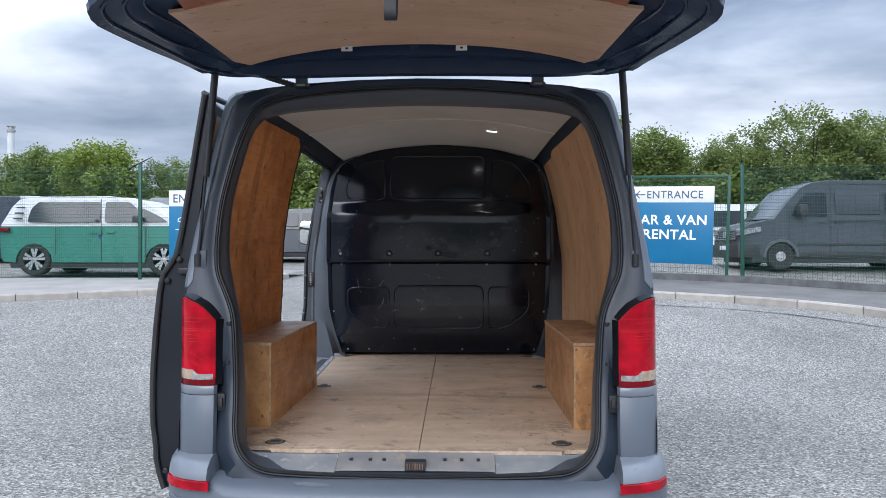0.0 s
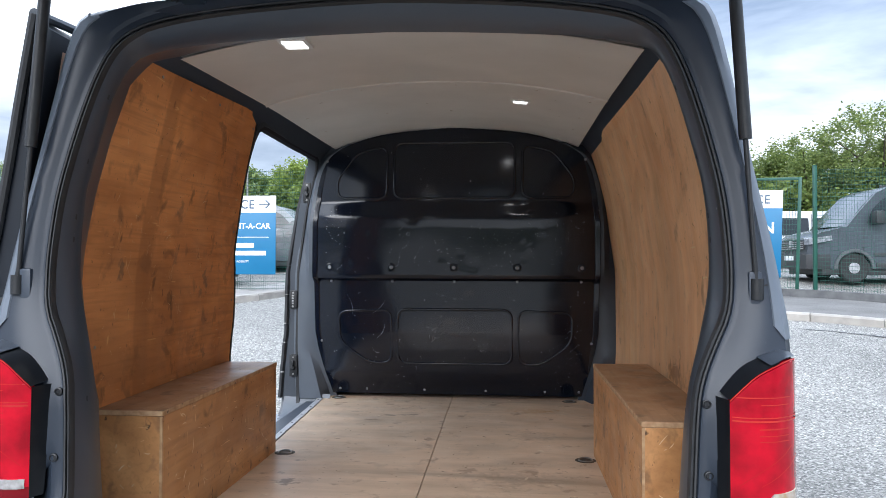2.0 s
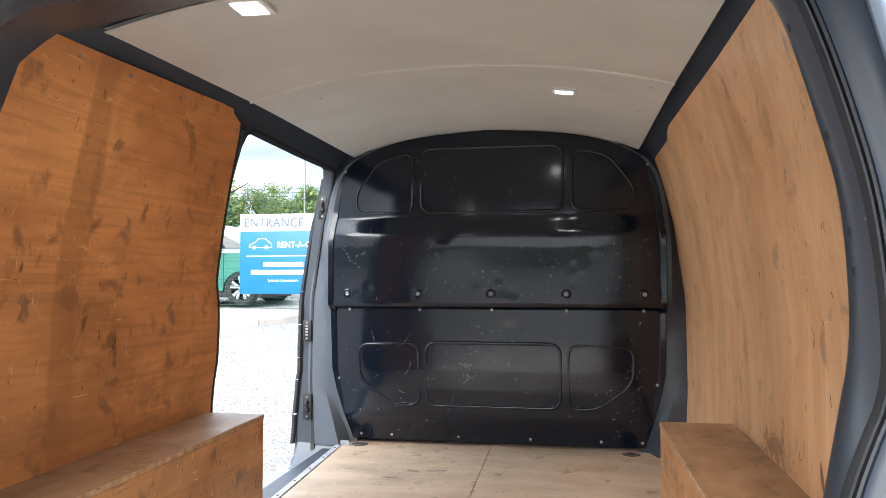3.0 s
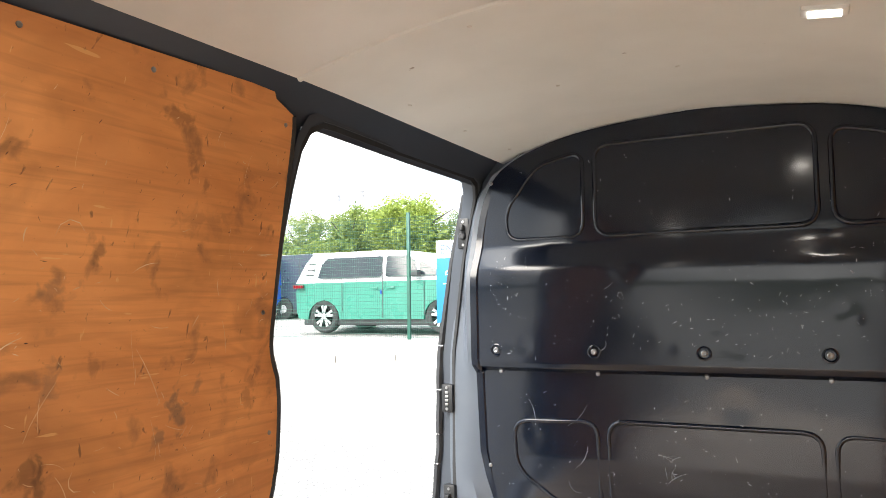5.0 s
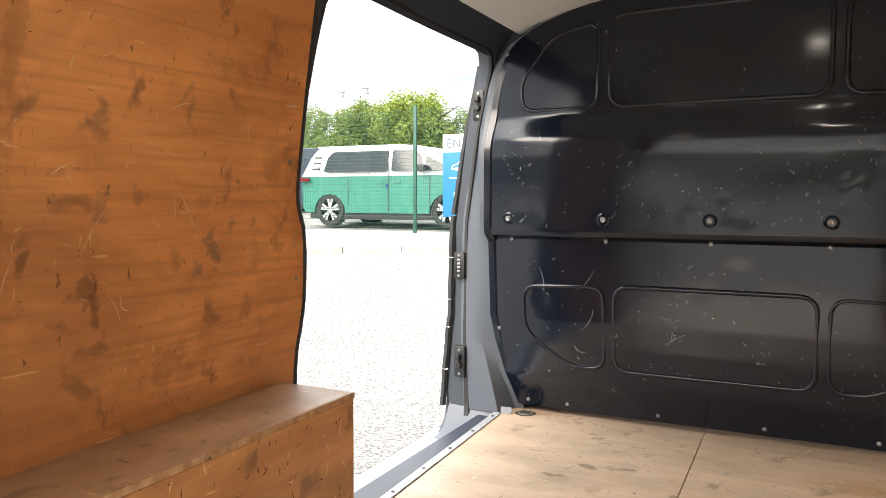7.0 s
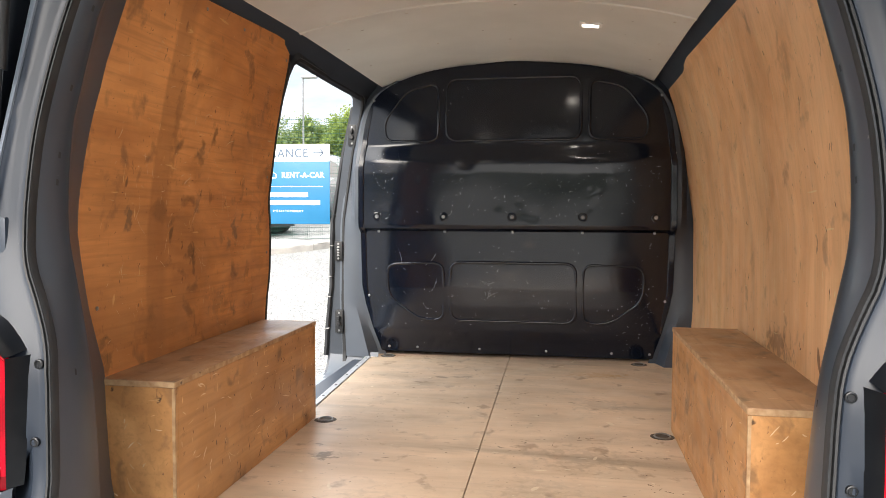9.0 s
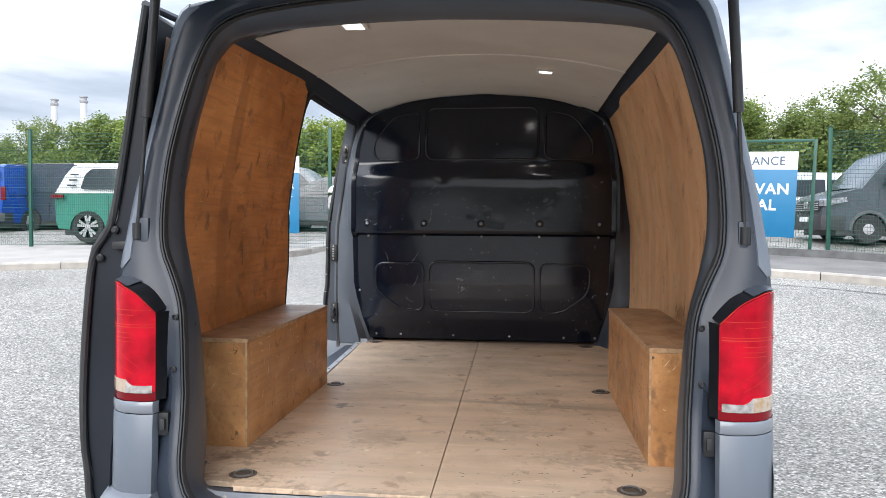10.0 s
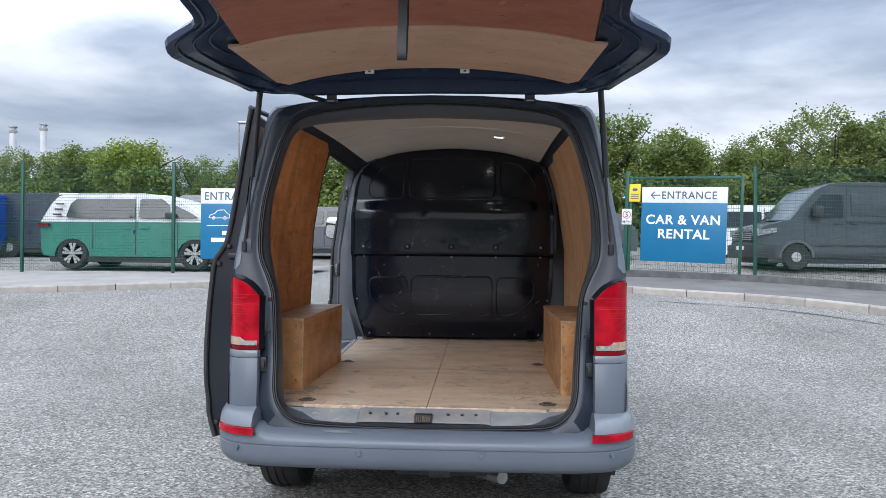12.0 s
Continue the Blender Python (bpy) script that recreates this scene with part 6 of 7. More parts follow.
def lettering(words, size, x, z, y, material, parent, align="CENTER", bold=0.0, width=1.0):
    cu = bpy.data.curves.new("lettering", "FONT")
    cu.body, cu.size, cu.align_x, cu.extrude, cu.offset = words, size, align, 0.0015, bold
    cu.space_character = 1.08
    cu.materials.append(material)
    ob = new("lettering", cu)
    ob.parent = parent
    ob.matrix_basis = pose(x, y, z, 90, 0, 0) @ Matrix.Diagonal((width, 1, 1, 1))
    return ob


def bar(parent, x, z, w, h, y, material, name="print_bar"):
    bm = bmesh.new()
    box(bm, x - w / 2, x + w / 2, y - 0.001, y + 0.001, z - h / 2, z + h / 2)
    return part(name, bm, material, parent, smooth=False)


def arrow(parent, x, z, w, right, material, y):
    s = 1 if right else -1
    bm = bmesh.new()
    t = 0.011
    box(bm, x - w / 2, x + w / 2, y - 0.001, y + 0.001, z - t, z + t)
    for d in (-1, 1):
        tip = Vector((x + s * w / 2, z))
        tail = Vector((x + s * (w / 2 - 0.075), z + d * 0.075))
        n = Vector((-(tail - tip).y, (tail - tip).x)).normalized() * t
        vs = [bm.verts.new((p.x, y - 0.001, p.y)) for p in (tip + n, tip - n, tail - n, tail + n)]
        bm.faces.new(vs)
    part("arrow", bm, material, parent, smooth=False)


def sign_board(name, label, m, w, h, head):
    s = thing(name, label, "sign", m=m)
    bm = bmesh.new()
    box(bm, 0, w, 0, 0.02, 0, h - head, 0.002)
    part("blue_panel", bm, M_BLUE, s, "bright blue lower panel")
    bm = bmesh.new()
    box(bm, 0, w, 0, 0.02, h - head + 0.0005, h, 0.002)
    part("white_panel", bm, M_SIGNW, s, "white header panel")
    return s


# right sign, on the gate
sg = sign_board("entrance_sign", "blue and white car and van rental sign on a gate", gate_m @ pose(0.28, -0.06, 0.27, 0, 0, 0), 1.74, 1.58, 0.33)
lettering("ENTRANCE", 0.225, 0.97, 1.335, -0.003, M_SIGNG, sg, bold=0.002, width=0.92)
arrow(sg, 0.29, 1.41, 0.19, False, M_SIGNG, -0.003)
lettering("CAR & VAN", 0.275, 0.86, 0.80, -0.003, M_SIGNT, sg, bold=0.006)
lettering("RENTAL", 0.275, 0.88, 0.50, -0.003, M_SIGNT, sg, bold=0.006)
# yellow camera notice and speed sign on the gate
yn = thing("warning_notice", "small yellow notice on the green gate", "sign", m=gate_m @ pose(0.0, -0.05, 1.54))
bm = bmesh.new()
box(bm, 0, 0.24, 0, 0.01, 0, 0.38, 0.002)
part("plate", bm, M_YELLOW, yn)
bm = bmesh.new()
box(bm, 0.07, 0.16, -0.002, 0, 0.23, 0.29, 0.002)
box(bm, 0.15, 0.18, -0.002, 0, 0.25, 0.275, 0.002)
part("camera_symbol", bm, M_SIGNG, yn)
for k in range(3):
    bar(yn, 0.12, 0.16 - k * 0.045, 0.17, 0.018, -0.002, M_SIGNG)
sp = thing("speed_sign", "white speed limit plate with red ring", "sign", m=gate_m @ pose(-0.14, -0.06, 1.04))
bm = bmesh.new()
box(bm, 0, 0.21, 0, 0.01, 0, 0.34, 0.002)
part("plate", bm, M_SIGNW, sp)
bm = bmesh.new()
loft(bm, [[(0.105 + r * math.cos(a), y, 0.215 + r * math.sin(a)) for a in np.linspace(0, math.tau, 29)[:-1]] for r, y in ((0.088, 0.0), (0.088, -0.002), (0.073, -0.002), (0.073, 0.0))])
part("ring", bm, mat("sign_red", (0.6, 0.02, 0.03), (0.55, 0.02, 0.03), rough=0.4), sp, "red ring")
lettering("5", 0.15, 0.105, 0.165, -0.003, M_SIGNG, sp, bold=0.002)
lettering("MPH", 0.085, 0.105, 0.03, -0.003, M_SIGNG, sp, bold=0.001)

# left sign, on the fence
sl = sign_board("rental_sign", "blue and white car rental sign on a fence", pose(-5.72, 12.12, 1.12, 0, 0, 0), 1.66, 1.48, 0.32)
lettering("ENTRANCE", 0.235, 0.66, 1.24, -0.003, M_SIGNG, sl, bold=0.002, width=0.92)
arrow(sl, 1.44, 1.32, 0.20, True, M_SIGNG, -0.003)
lettering("RENT-A-CAR", 0.15, 1.14, 0.86, -0.003, M_SIGNT, sl, bold=0.003, width=0.9)
bar(sl, 0.83, 0.70, 1.4, 0.012, -0.003, M_SIGNT)
bar(sl, 0.85, 0.545, 0.78, 0.085, -0.003, M_SIGNT)
bar(sl, 0.85, 0.40, 1.25, 0.085, -0.003, M_SIGNT)
lettering("THE KEY TO MOBILITY", 0.055, 0.85, 0.225, -0.003, M_SIGNT, sl)
# outline of a car
bm = bmesh.new()
car = [(0.18, 0.86), (0.20, 0.92), (0.30, 0.95), (0.36, 1.02), (0.50, 1.03), (0.58, 0.95), (0.62, 0.93), (0.62, 0.86)]
for i in range(len(car)):
    p, q = Vector(car[i]), Vector(car[(i + 1) % len(car)])
    n = Vector((-(q - p).y, (q - p).x)).normalized() * 0.007
    bm.faces.new([bm.verts.new((v.x, -0.003, v.y)) for v in (p + n, q + n, q - n, p - n)])
for cx in (0.28, 0.52):
    lathe(bm, [(0.035, -0.002), (0.035, -0.004), (0.022, -0.004), (0.022, -0.002)], "y", 16, (cx, 0, 0.86))
part("car_symbol", bm, M_SIGNT, sl, smooth=False)

# ---- parked vehicles ----
M_GLASS = mat("dark_vehicle_glass", (0.02, 0.025, 0.03), (0.03, 0.035, 0.04), scale=2, rough=0.06, rough_var=0.02, spec=0.45)
# base colour lighter than the side glass to carry the sky's reflection
M_SCREEN = mat("windscreen_glass", (0.06, 0.07, 0.08), (0.08, 0.09, 0.10), scale=2, rough=0.1, rough_var=0.02, coat=0.4)
M_TRIM = mat("dark_vehicle_trim", (0.025, 0.026, 0.028), (0.035, 0.036, 0.038), scale=10, rough=0.5)
M_WHEEL = mat("grey_steel_wheel", (0.42, 0.42, 0.43), (0.28, 0.28, 0.29), scale=12, rough=0.5, metal=0.2)
M_ALLOY = mat("alloy_wheel", (0.62, 0.63, 0.64), (0.5, 0.51, 0.52), scale=10, rough=0.3, metal=0.7)
M_LENS = mat("headlamp_lens", (0.32, 0.33, 0.35), (0.16, 0.17, 0.18), scale=14, rough=0.12, coat=0.4)


def car_paint(name, c, rough=0.28):
    return mat(name, c, tuple(v * 0.9 for v in c), scale=2, rough=rough, rough_var=0.05, coat=0.12)


def arch_line(pts_bottom, wheels, r):
    """The lower edge of a body from front to back with wheel arches cut in."""
    z = pts_bottom
    out = []
    for cx in wheels:
        for k in range(9):
            a = math.pi * k / 8
            out.append((cx - r * math.cos(a), z + max(0.0, r * math.sin(a) + 0.02)))
    return out


def vehicle(name, label, m, length, width, belt, low, up, wheels, r, body, cabin, panes, seams=(), handles=(), steel=False, group="parked vehicles", tumble=0.13, front=()):
    """A parked vehicle; x runs along it, low and up are side outlines (x, z) below and above the belt."""
    v = thing(name, label, "van" if "van" in name else "car", group, m=m)
    hw = width / 2
    bottom = 0.30
    bm = bmesh.new()
    outline = arch_line(bottom, wheels, r * 1.13) + low
    prism(bm, outline, -hw, hw, "y")
    for vert in bm.verts:
        # rounded corners in plan and a slight tuck-in low down
        ex = min(vert.co.x, length - vert.co.x)
        k = max(0.0, 1 - ex / 0.45)
        vert.co.y *= (1 - 0.16 * k * k) * (1 - 0.03 * max(0, (0.7 - vert.co.z)))
    part("lower_body", bm, body, v, angle=30)
    bm = bmesh.new()
    top = max(z for _, z in up)

    def side(z):
        return hw - 0.01 - tumble * max(0.0, (z - belt) / (top - belt))
    lo, hi = [], []
    for x, z in up:
        ex = min(x, length - x)
        k = max(0.0, 1 - ex / 0.6) * 0.10
        lo.append((x, -side(z) * (1 - k), z))
        hi.append((x, side(z) * (1 - k), z))
    loft(bm, [lo, [(x, y * 0.93, z + 0.012) for x, y, z in lo], [(x, y * 0.93, z + 0.012) for x, y, z in hi], hi], True, (True, True))
    part("cabin", bm, cabin, v, angle=30)
    for pane in panes:
        for s in (-1, 1):
            bm = bmesh.new()
            pts = rounded(pane, 0.05, 3)
            a = [bm.verts.new((x, s * (side(z) + 0.004), z)) for x, z in pts]
            b = [bm.verts.new((x, s * (side(z) - 0.02), z)) for x, z in pts]
            bm.faces.new(a)
            for i in range(len(a)):
                bm.faces.new((a[i], a[(i + 1) % len(a)], b[(i + 1) % len(a)], b[i]))
            part("side_window", bm, M_GLASS, v, smooth=False)
    for x, z0, z1 in seams:
        for s in (-1, 1):
            bm = bmesh.new()
            box(bm, x - 0.008, x + 0.008, s * hw - 0.004, s * hw + 0.002, z0, z1)
            part("door_gap", bm, M_TRIM, v, smooth=False)
    for x, z in handles:
        bm = bmesh.new()
        box(bm, x - 0.10, x + 0.10, -hw - 0.02, -hw + 0.01, z - 0.015, z + 0.015, 0.008)
        part("door_handle", bm, body, v)
    for cx in wheels:
        for s in (-1, 1):
            w = new("wheel")
            w.parent = v
            w.location = (cx, s * (hw - 0.12), r)
            bm = bmesh.new()
            lathe(bm, [(r * 0.66, -0.10), (r * 0.9, -0.115), (r * 0.985, -0.09), (r, -0.05), (r, 0.05), (r * 0.985, 0.09), (r * 0.9, 0.115), (r * 0.66, 0.10)], "y", 28)
            part("tyre", bm, M_TYRE, w)
            bm = bmesh.new()
            if steel:
                lathe(bm, [(r * 0.66, s * 0.09), (r * 0.60, s * 0.07), (r * 0.50, s * 0.075), (r * 0.34, s * 0.105), (r * 0.2, s * 0.11), (0.0, s * 0.11)], "y", 24)
                part("rim", bm, M_WHEEL, w)
            else:
                lathe(bm, [(r * 0.68, s * 0.10), (r * 0.64, s * 0.09), (r * 0.60, s * 0.03), (0.0, s * 0.03)], "y", 24)
                part("rim", bm, M_TRIM, w)
                bm = bmesh.new()
                for k in range(5):
                    a = math.tau * k / 5 + 0.3
                    for off, tw in ((-0.22, 0.033), (0.22, 0.033)):
                        p, q = (0.10 * r, a), (0.66 * r, a + off)
                        c1, c2 = Vector((p[0] * math.cos(p[1]), p[0] * math.sin(p[1]))), Vector((q[0] * math.cos(q[1]), q[0] * math.sin(q[1])))
                        n = Vector((-(c2 - c1).y, (c2 - c1).x)).normalized() * tw
                        quad = [c1 + n * 0.7, c1 - n * 0.7, c2 - n, c2 + n]
                        f = [bm.verts.new((t.x, s * 0.105, t.y)) for t in quad]
                        g = [bm.verts.new((t.x, s * 0.06, t.y)) for t in quad]
                        bm.faces.new(f)
                        for i in range(4):
                            bm.faces.new((f[i], f[(i + 1) % 4], g[(i + 1) % 4], g[i]))
                lathe(bm, [(0.07, s * 0.108), (0.0, s * 0.112)], "y", 12)
                part("spokes", bm, M_ALLOY, w, "bright alloy spokes", smooth=False)
    # dark sill and floor
    bm = bmesh.new()
    box(bm, 0.3, length - 0.3, -hw + 0.06, hw - 0.06, 0.18, 0.45, 0.03)
    part("underbody", bm, M_TRIM, v)
    for nm, d, mt in front:
        bm = bmesh.new()
        box(bm, *d, 0.012)
        part(nm, bm, mt, v)
    return v


def at_yard(x, y, turn=0.0, lift=0.0):
    return Matrix.Translation((x, y, ground_z(x, y) + lift)) @ Matrix.Rotation(radians(turn), 4, "Z")


M_GREEN, M_VWHITE, M_SLATE, M_NAVY, M_VBLUE, M_SILVER = car_paint("green_metallic", (0.030, 0.195, 0.140)), car_paint("white_car_paint", (0.72, 0.74, 0.76)), car_paint("slate_grey_paint", (0.058, 0.068, 0.080), 0.25), \
    car_paint("dark_navy_paint", (0.022, 0.03, 0.05)), car_paint("bright_blue_paint", (0.006, 0.06, 0.36)), car_paint("silver_grey_paint", (0.22, 0.24, 0.26))

# two-tone people carrier, nose to the right
gv = vehicle("two_tone_van", "green and white electric people carrier with alloy wheels", at_yard(-10.77, 15.5, 0, 0.02), 4.71, 1.98, 1.17,
             [(4.55, 0.34), (4.70, 0.55), (4.71, 0.85), (4.60, 1.05), (4.40, 1.17), (0.06, 1.17), (0.0, 0.95), (0.03, 0.5), (0.12, 0.34)][0:],
             [(0.04, 1.17), (4.42, 1.17), (4.0, 1.40), (3.50, 1.72), (3.2, 1.82), (2.6, 1.87), (0.75, 1.86), (0.48, 1.80), (0.30, 1.62)], (0.90, 3.97), 0.39, M_GREEN, M_VWHITE,
             [[(0.72, 1.27), (2.45, 1.27), (2.45, 1.74), (0.95, 1.74), (0.80, 1.60)], [(2.56, 1.27), (3.35, 1.27), (3.32, 1.58), (3.12, 1.74), (2.56, 1.74)], [(3.42, 1.27), (4.05, 1.27), (3.85, 1.40), (3.42, 1.60)]],
             ((1.42, 0.5, 1.16), (2.50, 0.36, 1.80), (3.55, 0.42, 1.16)), ((2.28, 1.02), (2.72, 1.02)),
             front=(("tail_light", (-0.005, 0.28, -0.965, -0.90, 1.05, 1.14), M_REDD), ("tail_light", (-0.005, 0.28, 0.90, 0.965, 1.05, 1.14), M_REDD), ("charge_label", (2.44, 2.475, -0.994, -0.988, 0.88, 0.98), M_VBLUE),
                    ("roof_spoiler", (0.42, 0.9, -0.75, 0.75, 1.84, 1.885), M_VWHITE)))
for k in range(3):
    bm = bmesh.new()
    box(bm, 0.40 + 0.03 * k, 0.60 + 0.03 * k, -0.985 + 0.02 * k, -0.93, 1.33 + k * 0.13, 1.365 + k * 0.13, 0.006)
    part("pillar_vent", bm, M_TRIM, gv)
for s in (-1, 1):
    bm = bmesh.new()
    box(bm, 3.30, 3.48, s * 1.07 - 0.09, s * 1.07 + 0.09, 1.25, 1.40, 0.03)
    part("door_mirror", bm, M_TRIM, gv)

M_SLATE2 = mat("faded_grey_moulding", (0.10, 0.105, 0.11), (0.08, 0.085, 0.09), scale=10, rough=0.55)
# large grey panel van, nose to the left and turned a little to the yard
cv = vehicle("large_panel_van", "dark grey high-roof panel van parked behind the fence", at_yard(7.24, 17.5, 1.5, -0.03), 5.98, 2.04, 1.30,
             [(5.90, 0.34), (5.98, 0.55), (5.98, 1.30), (0.80, 1.30), (0.25, 1.16), (0.05, 1.02), (0.0, 0.62), (0.06, 0.36)][::1],
             [(0.83, 1.28), (5.97, 1.28), (5.92, 2.12), (5.80, 2.27), (2.3, 2.30), (1.85, 2.24), (1.55, 2.10), (1.18, 1.70)], (1.02, 4.66), 0.345, M_SLATE, M_SLATE,
             [[(1.30, 1.36), (2.2, 1.36), (2.2, 1.97), (1.70, 1.97), (1.45, 1.72)]], ((1.22, 0.45, 1.30), (2.28, 0.40, 2.15), (3.65, 0.40, 2.15)), ((2.08, 1.22), (2.50, 1.22)), steel=True, tumble=0.10,
             front=(("grille", (-0.02, 0.06, -0.72, 0.72, 0.78, 0.98), M_TRIM), ("badge", (-0.035, -0.015, -0.09, 0.09, 0.84, 1.0), M_ALLOY), ("bumper", (-0.06, 0.5, -0.98, 0.98, 0.32, 0.66), M_TRIM),
                    ("headlamp", (0.02, 0.48, 0.74, 0.99, 0.90, 1.08), M_LENS), ("number_plate", (-0.075, -0.055, -0.26, 0.26, 0.52, 0.63), M_SIGNW),
                    ("side_moulding", (1.45, 5.9, -1.035, -1.0, 0.62, 0.70), M_TRIM), ("waist_moulding", (2.32, 5.9, -1.028, -1.0, 1.24, 1.262), M_TRIM), ("sill_cladding", (1.5, 4.15, -1.03, -0.9, 0.34, 0.47), M_TRIM), ("roof_gutter", (1.9, 5.85, -0.93, -0.90, 2.20, 2.215), M_TRIM), ("aerial", (1.95, 2.1, -0.3, -0.26, 2.24, 2.34), M_TRIM)))
bm = bmesh.new()
loft(bm, [[(0.87, -0.93, 1.325), (1.16, -0.90, 1.70), (1.52, -0.86, 2.085)], [(0.78, 0, 1.33), (1.08, 0, 1.71), (1.45, 0, 2.10)], [(0.87, 0.93, 1.325), (1.16, 0.90, 1.70), (1.52, 0.86, 2.085)]], False)
part("windscreen", bm, M_SCREEN, cv, "windscreen with the sky reflection put into its paler glass")
for cx in (1.02, 4.66):
    bm = bmesh.new()
    loft(bm, [[(cx - r * math.cos(a), y, 0.33 + max(0.0, r * math.sin(a))) for r, y in ((0.385, -1.0), (0.395, -1.04), (0.455, -1.04), (0.465, -1.0))] for a in np.linspace(0, math.pi, 17)], False)
    part("arch_trim", bm, M_SLATE2, cv, "dull grey wheel-arch moulding")
for k in range(4):
    bm = bmesh.new()
    box(bm, -0.045, -0.015, -0.70, 0.70, 0.795 + k * 0.05, 0.812 + k * 0.05, 0.004)
    part("grille_bar", bm, M_WHEEL, cv)
bm = bmesh.new()
loft(bm, [[(0.02, -0.94, 1.03), (0.10, -0.985, 1.045), (0.50, -1.018, 1.10), (0.52, -1.018, 0.99), (0.10, -0.985, 0.90), (0.02, -0.94, 0.89)], [(0.0, -0.72, 1.03), (0.0, -0.72, 1.045), (0.02, -0.72, 1.06), (0.02, -0.72, 0.99), (0.0, -0.72, 0.90), (0.0, -0.72, 0.89)]], True, (True, True))
part("headlamp_glass", bm, M_LENS, cv, "clear angled headlamp glass")
bm = bmesh.new()
box(bm, 1.36, 1.58, -1.33, -1.07, 1.36, 1.66, 0.05)
box(bm, 1.50, 1.60, -1.10, -0.98, 1.38, 1.44, 0.015)
part("mirror_body", bm, M_TRIM, cv, "black door mirror")
for x0, x1 in ((2.42, 3.56), (3.74, 5.72)):
    bm = bmesh.new()
    box(bm, x0, x1, -0.985, -0.955, 1.42, 1.98, 0.012)
    part("blank_panel", bm, M_SLATE, cv, "pressed blank window panel")


def plain_van(name, label, m, paint, cab=None, rear_glass=False):
    return vehicle(name, label, m, 4.90, 1.90, 1.15,
                   [(4.85, 0.36), (4.90, 0.6), (4.86, 0.95), (4.55, 1.08), (4.1, 1.15), (0.05, 1.15), (0.0, 0.6), (0.05, 0.36)],
                   [(0.05, 1.13), (4.25, 1.13), (3.55, 1.75), (3.25, 1.90), (2.8, 1.95), (0.30, 1.94), (0.15, 1.86)], (0.95, 3.98), 0.335, paint, cab or paint,
                   [[(3.0, 1.22), (3.85, 1.22), (3.45, 1.62), (3.2, 1.74), (3.0, 1.74)]] + ([[(0.4, 1.22), (1.5, 1.22), (1.5, 1.74), (0.45, 1.74)], [(1.62, 1.22), (2.85, 1.22), (2.85, 1.74), (1.62, 1.74)]] if rear_glass else []),
                   ((2.92, 0.4, 1.85), (1.56, 0.4, 1.85)), ((3.1, 1.02), (2.75, 1.02)), steel=True,
                   front=(("tail_light", (-0.015, 0.06, -0.90, -0.78, 0.95, 1.32), M_REDD), ("tail_light", (-0.015, 0.06, 0.78, 0.90, 0.95, 1.32), M_REDD), ("rear_window", (0.0, 0.12, -0.68, 0.68, 1.22, 1.74), M_GLASS),
                          ("number_plate", (-0.03, 0.0, -0.26, 0.26, 0.94, 1.05), M_YELLOW), ("rear_bumper", (-0.06, 0.3, -0.93, 0.93, 0.36, 0.60), M_TRIM), ("headlamp", (4.55, 4.84, -0.90, -0.62, 0.86, 1.02), M_LENS), ("headlamp", (4.55, 4.84, 0.62, 0.90, 0.86, 1.02), M_LENS),
                          ("grille", (4.80, 4.92, -0.6, 0.6, 0.72, 0.95), M_TRIM)))


plain_van("blue_panel_van", "bright blue panel van parked tail to the fence", at_yard(-14.75, 17.1, 90, -0.05), M_VBLUE)
plain_van("dark_panel_van", "dark navy panel van parked side on", at_yard(-14.7, 18.9, 0, -0.1), M_NAVY)
plain_van("grey_panel_van", "grey panel van behind the people carrier", at_yard(-10.2, 22.0, 0, -0.1), M_SILVER)
plain_van("white_van", "white van with side windows in the car park", at_yard(10.9, 22.6, 180, -0.25), M_VWHITE, rear_glass=True)


def hatchback(label, m, paint):
    return vehicle("parked_car", label, m, 4.3, 1.8, 0.98,
                   [(4.25, 0.34), (4.3, 0.6), (4.2, 0.82), (3.3, 0.98), (0.05, 0.98), (0.0, 0.6), (0.05, 0.34)],
                   [(0.05, 0.96), (3.35, 0.96), (2.65, 1.40), (2.3, 1.52), (0.9, 1.54), (0.45, 1.42)], (0.8, 3.42), 0.32, paint, paint,
                   [[(0.55, 1.04), (1.45, 1.04), (1.45, 1.42), (0.85, 1.42)], [(1.55, 1.04), (2.85, 1.04), (2.35, 1.40), (1.55, 1.42)]], ((1.5, 0.4, 0.97),), ((1.25, 0.88), (2.2, 0.88)),
                   front=(("headlamp", (3.9, 4.24, -0.86, -0.55, 0.66, 0.80), M_LENS), ("headlamp", (3.9, 4.24, 0.55, 0.86, 0.66, 0.80), M_LENS)))


hatchback("dark hatchback parked inside the entrance", at_yard(-2.9, 19.0, 180, -0.05), M_SLATE)
hatchback("dark grey car parked behind the gate", at_yard(4.9, 20.5, 180, -0.1), M_SLATE)

# ---- chimneys, lamp posts, totem ----
M_STACK = mat("pale_chimney_steel", (0.62, 0.63, 0.64), (0.52, 0.53, 0.55), scale=0.5, rough=0.6)
for x, top in ((-80.8, 22.3), (-75.4, 22.7)):
    ch = thing("chimney", "tall pale industrial chimney with a dark cap", "chimney", "far chimneys", m=Matrix.Translation((x, 120, 2.4)))
    bm = bmesh.new()
    lathe(bm, [(0.62, 0.0), (0.55, top - 3.4)], "z", 20)
    part("flue", bm, M_STACK, ch)
    bm = bmesh.new()
    lathe(bm, [(0.56, top - 3.5), (0.70, top - 3.2), (0.70, top - 3.0), (0.5, top - 2.95), (0.5, top - 2.5), (0.72, top - 2.45), (0.72, top - 2.3)], "z", 16)
    part("cap", bm, M_WHEEL, ch, "dark cap")
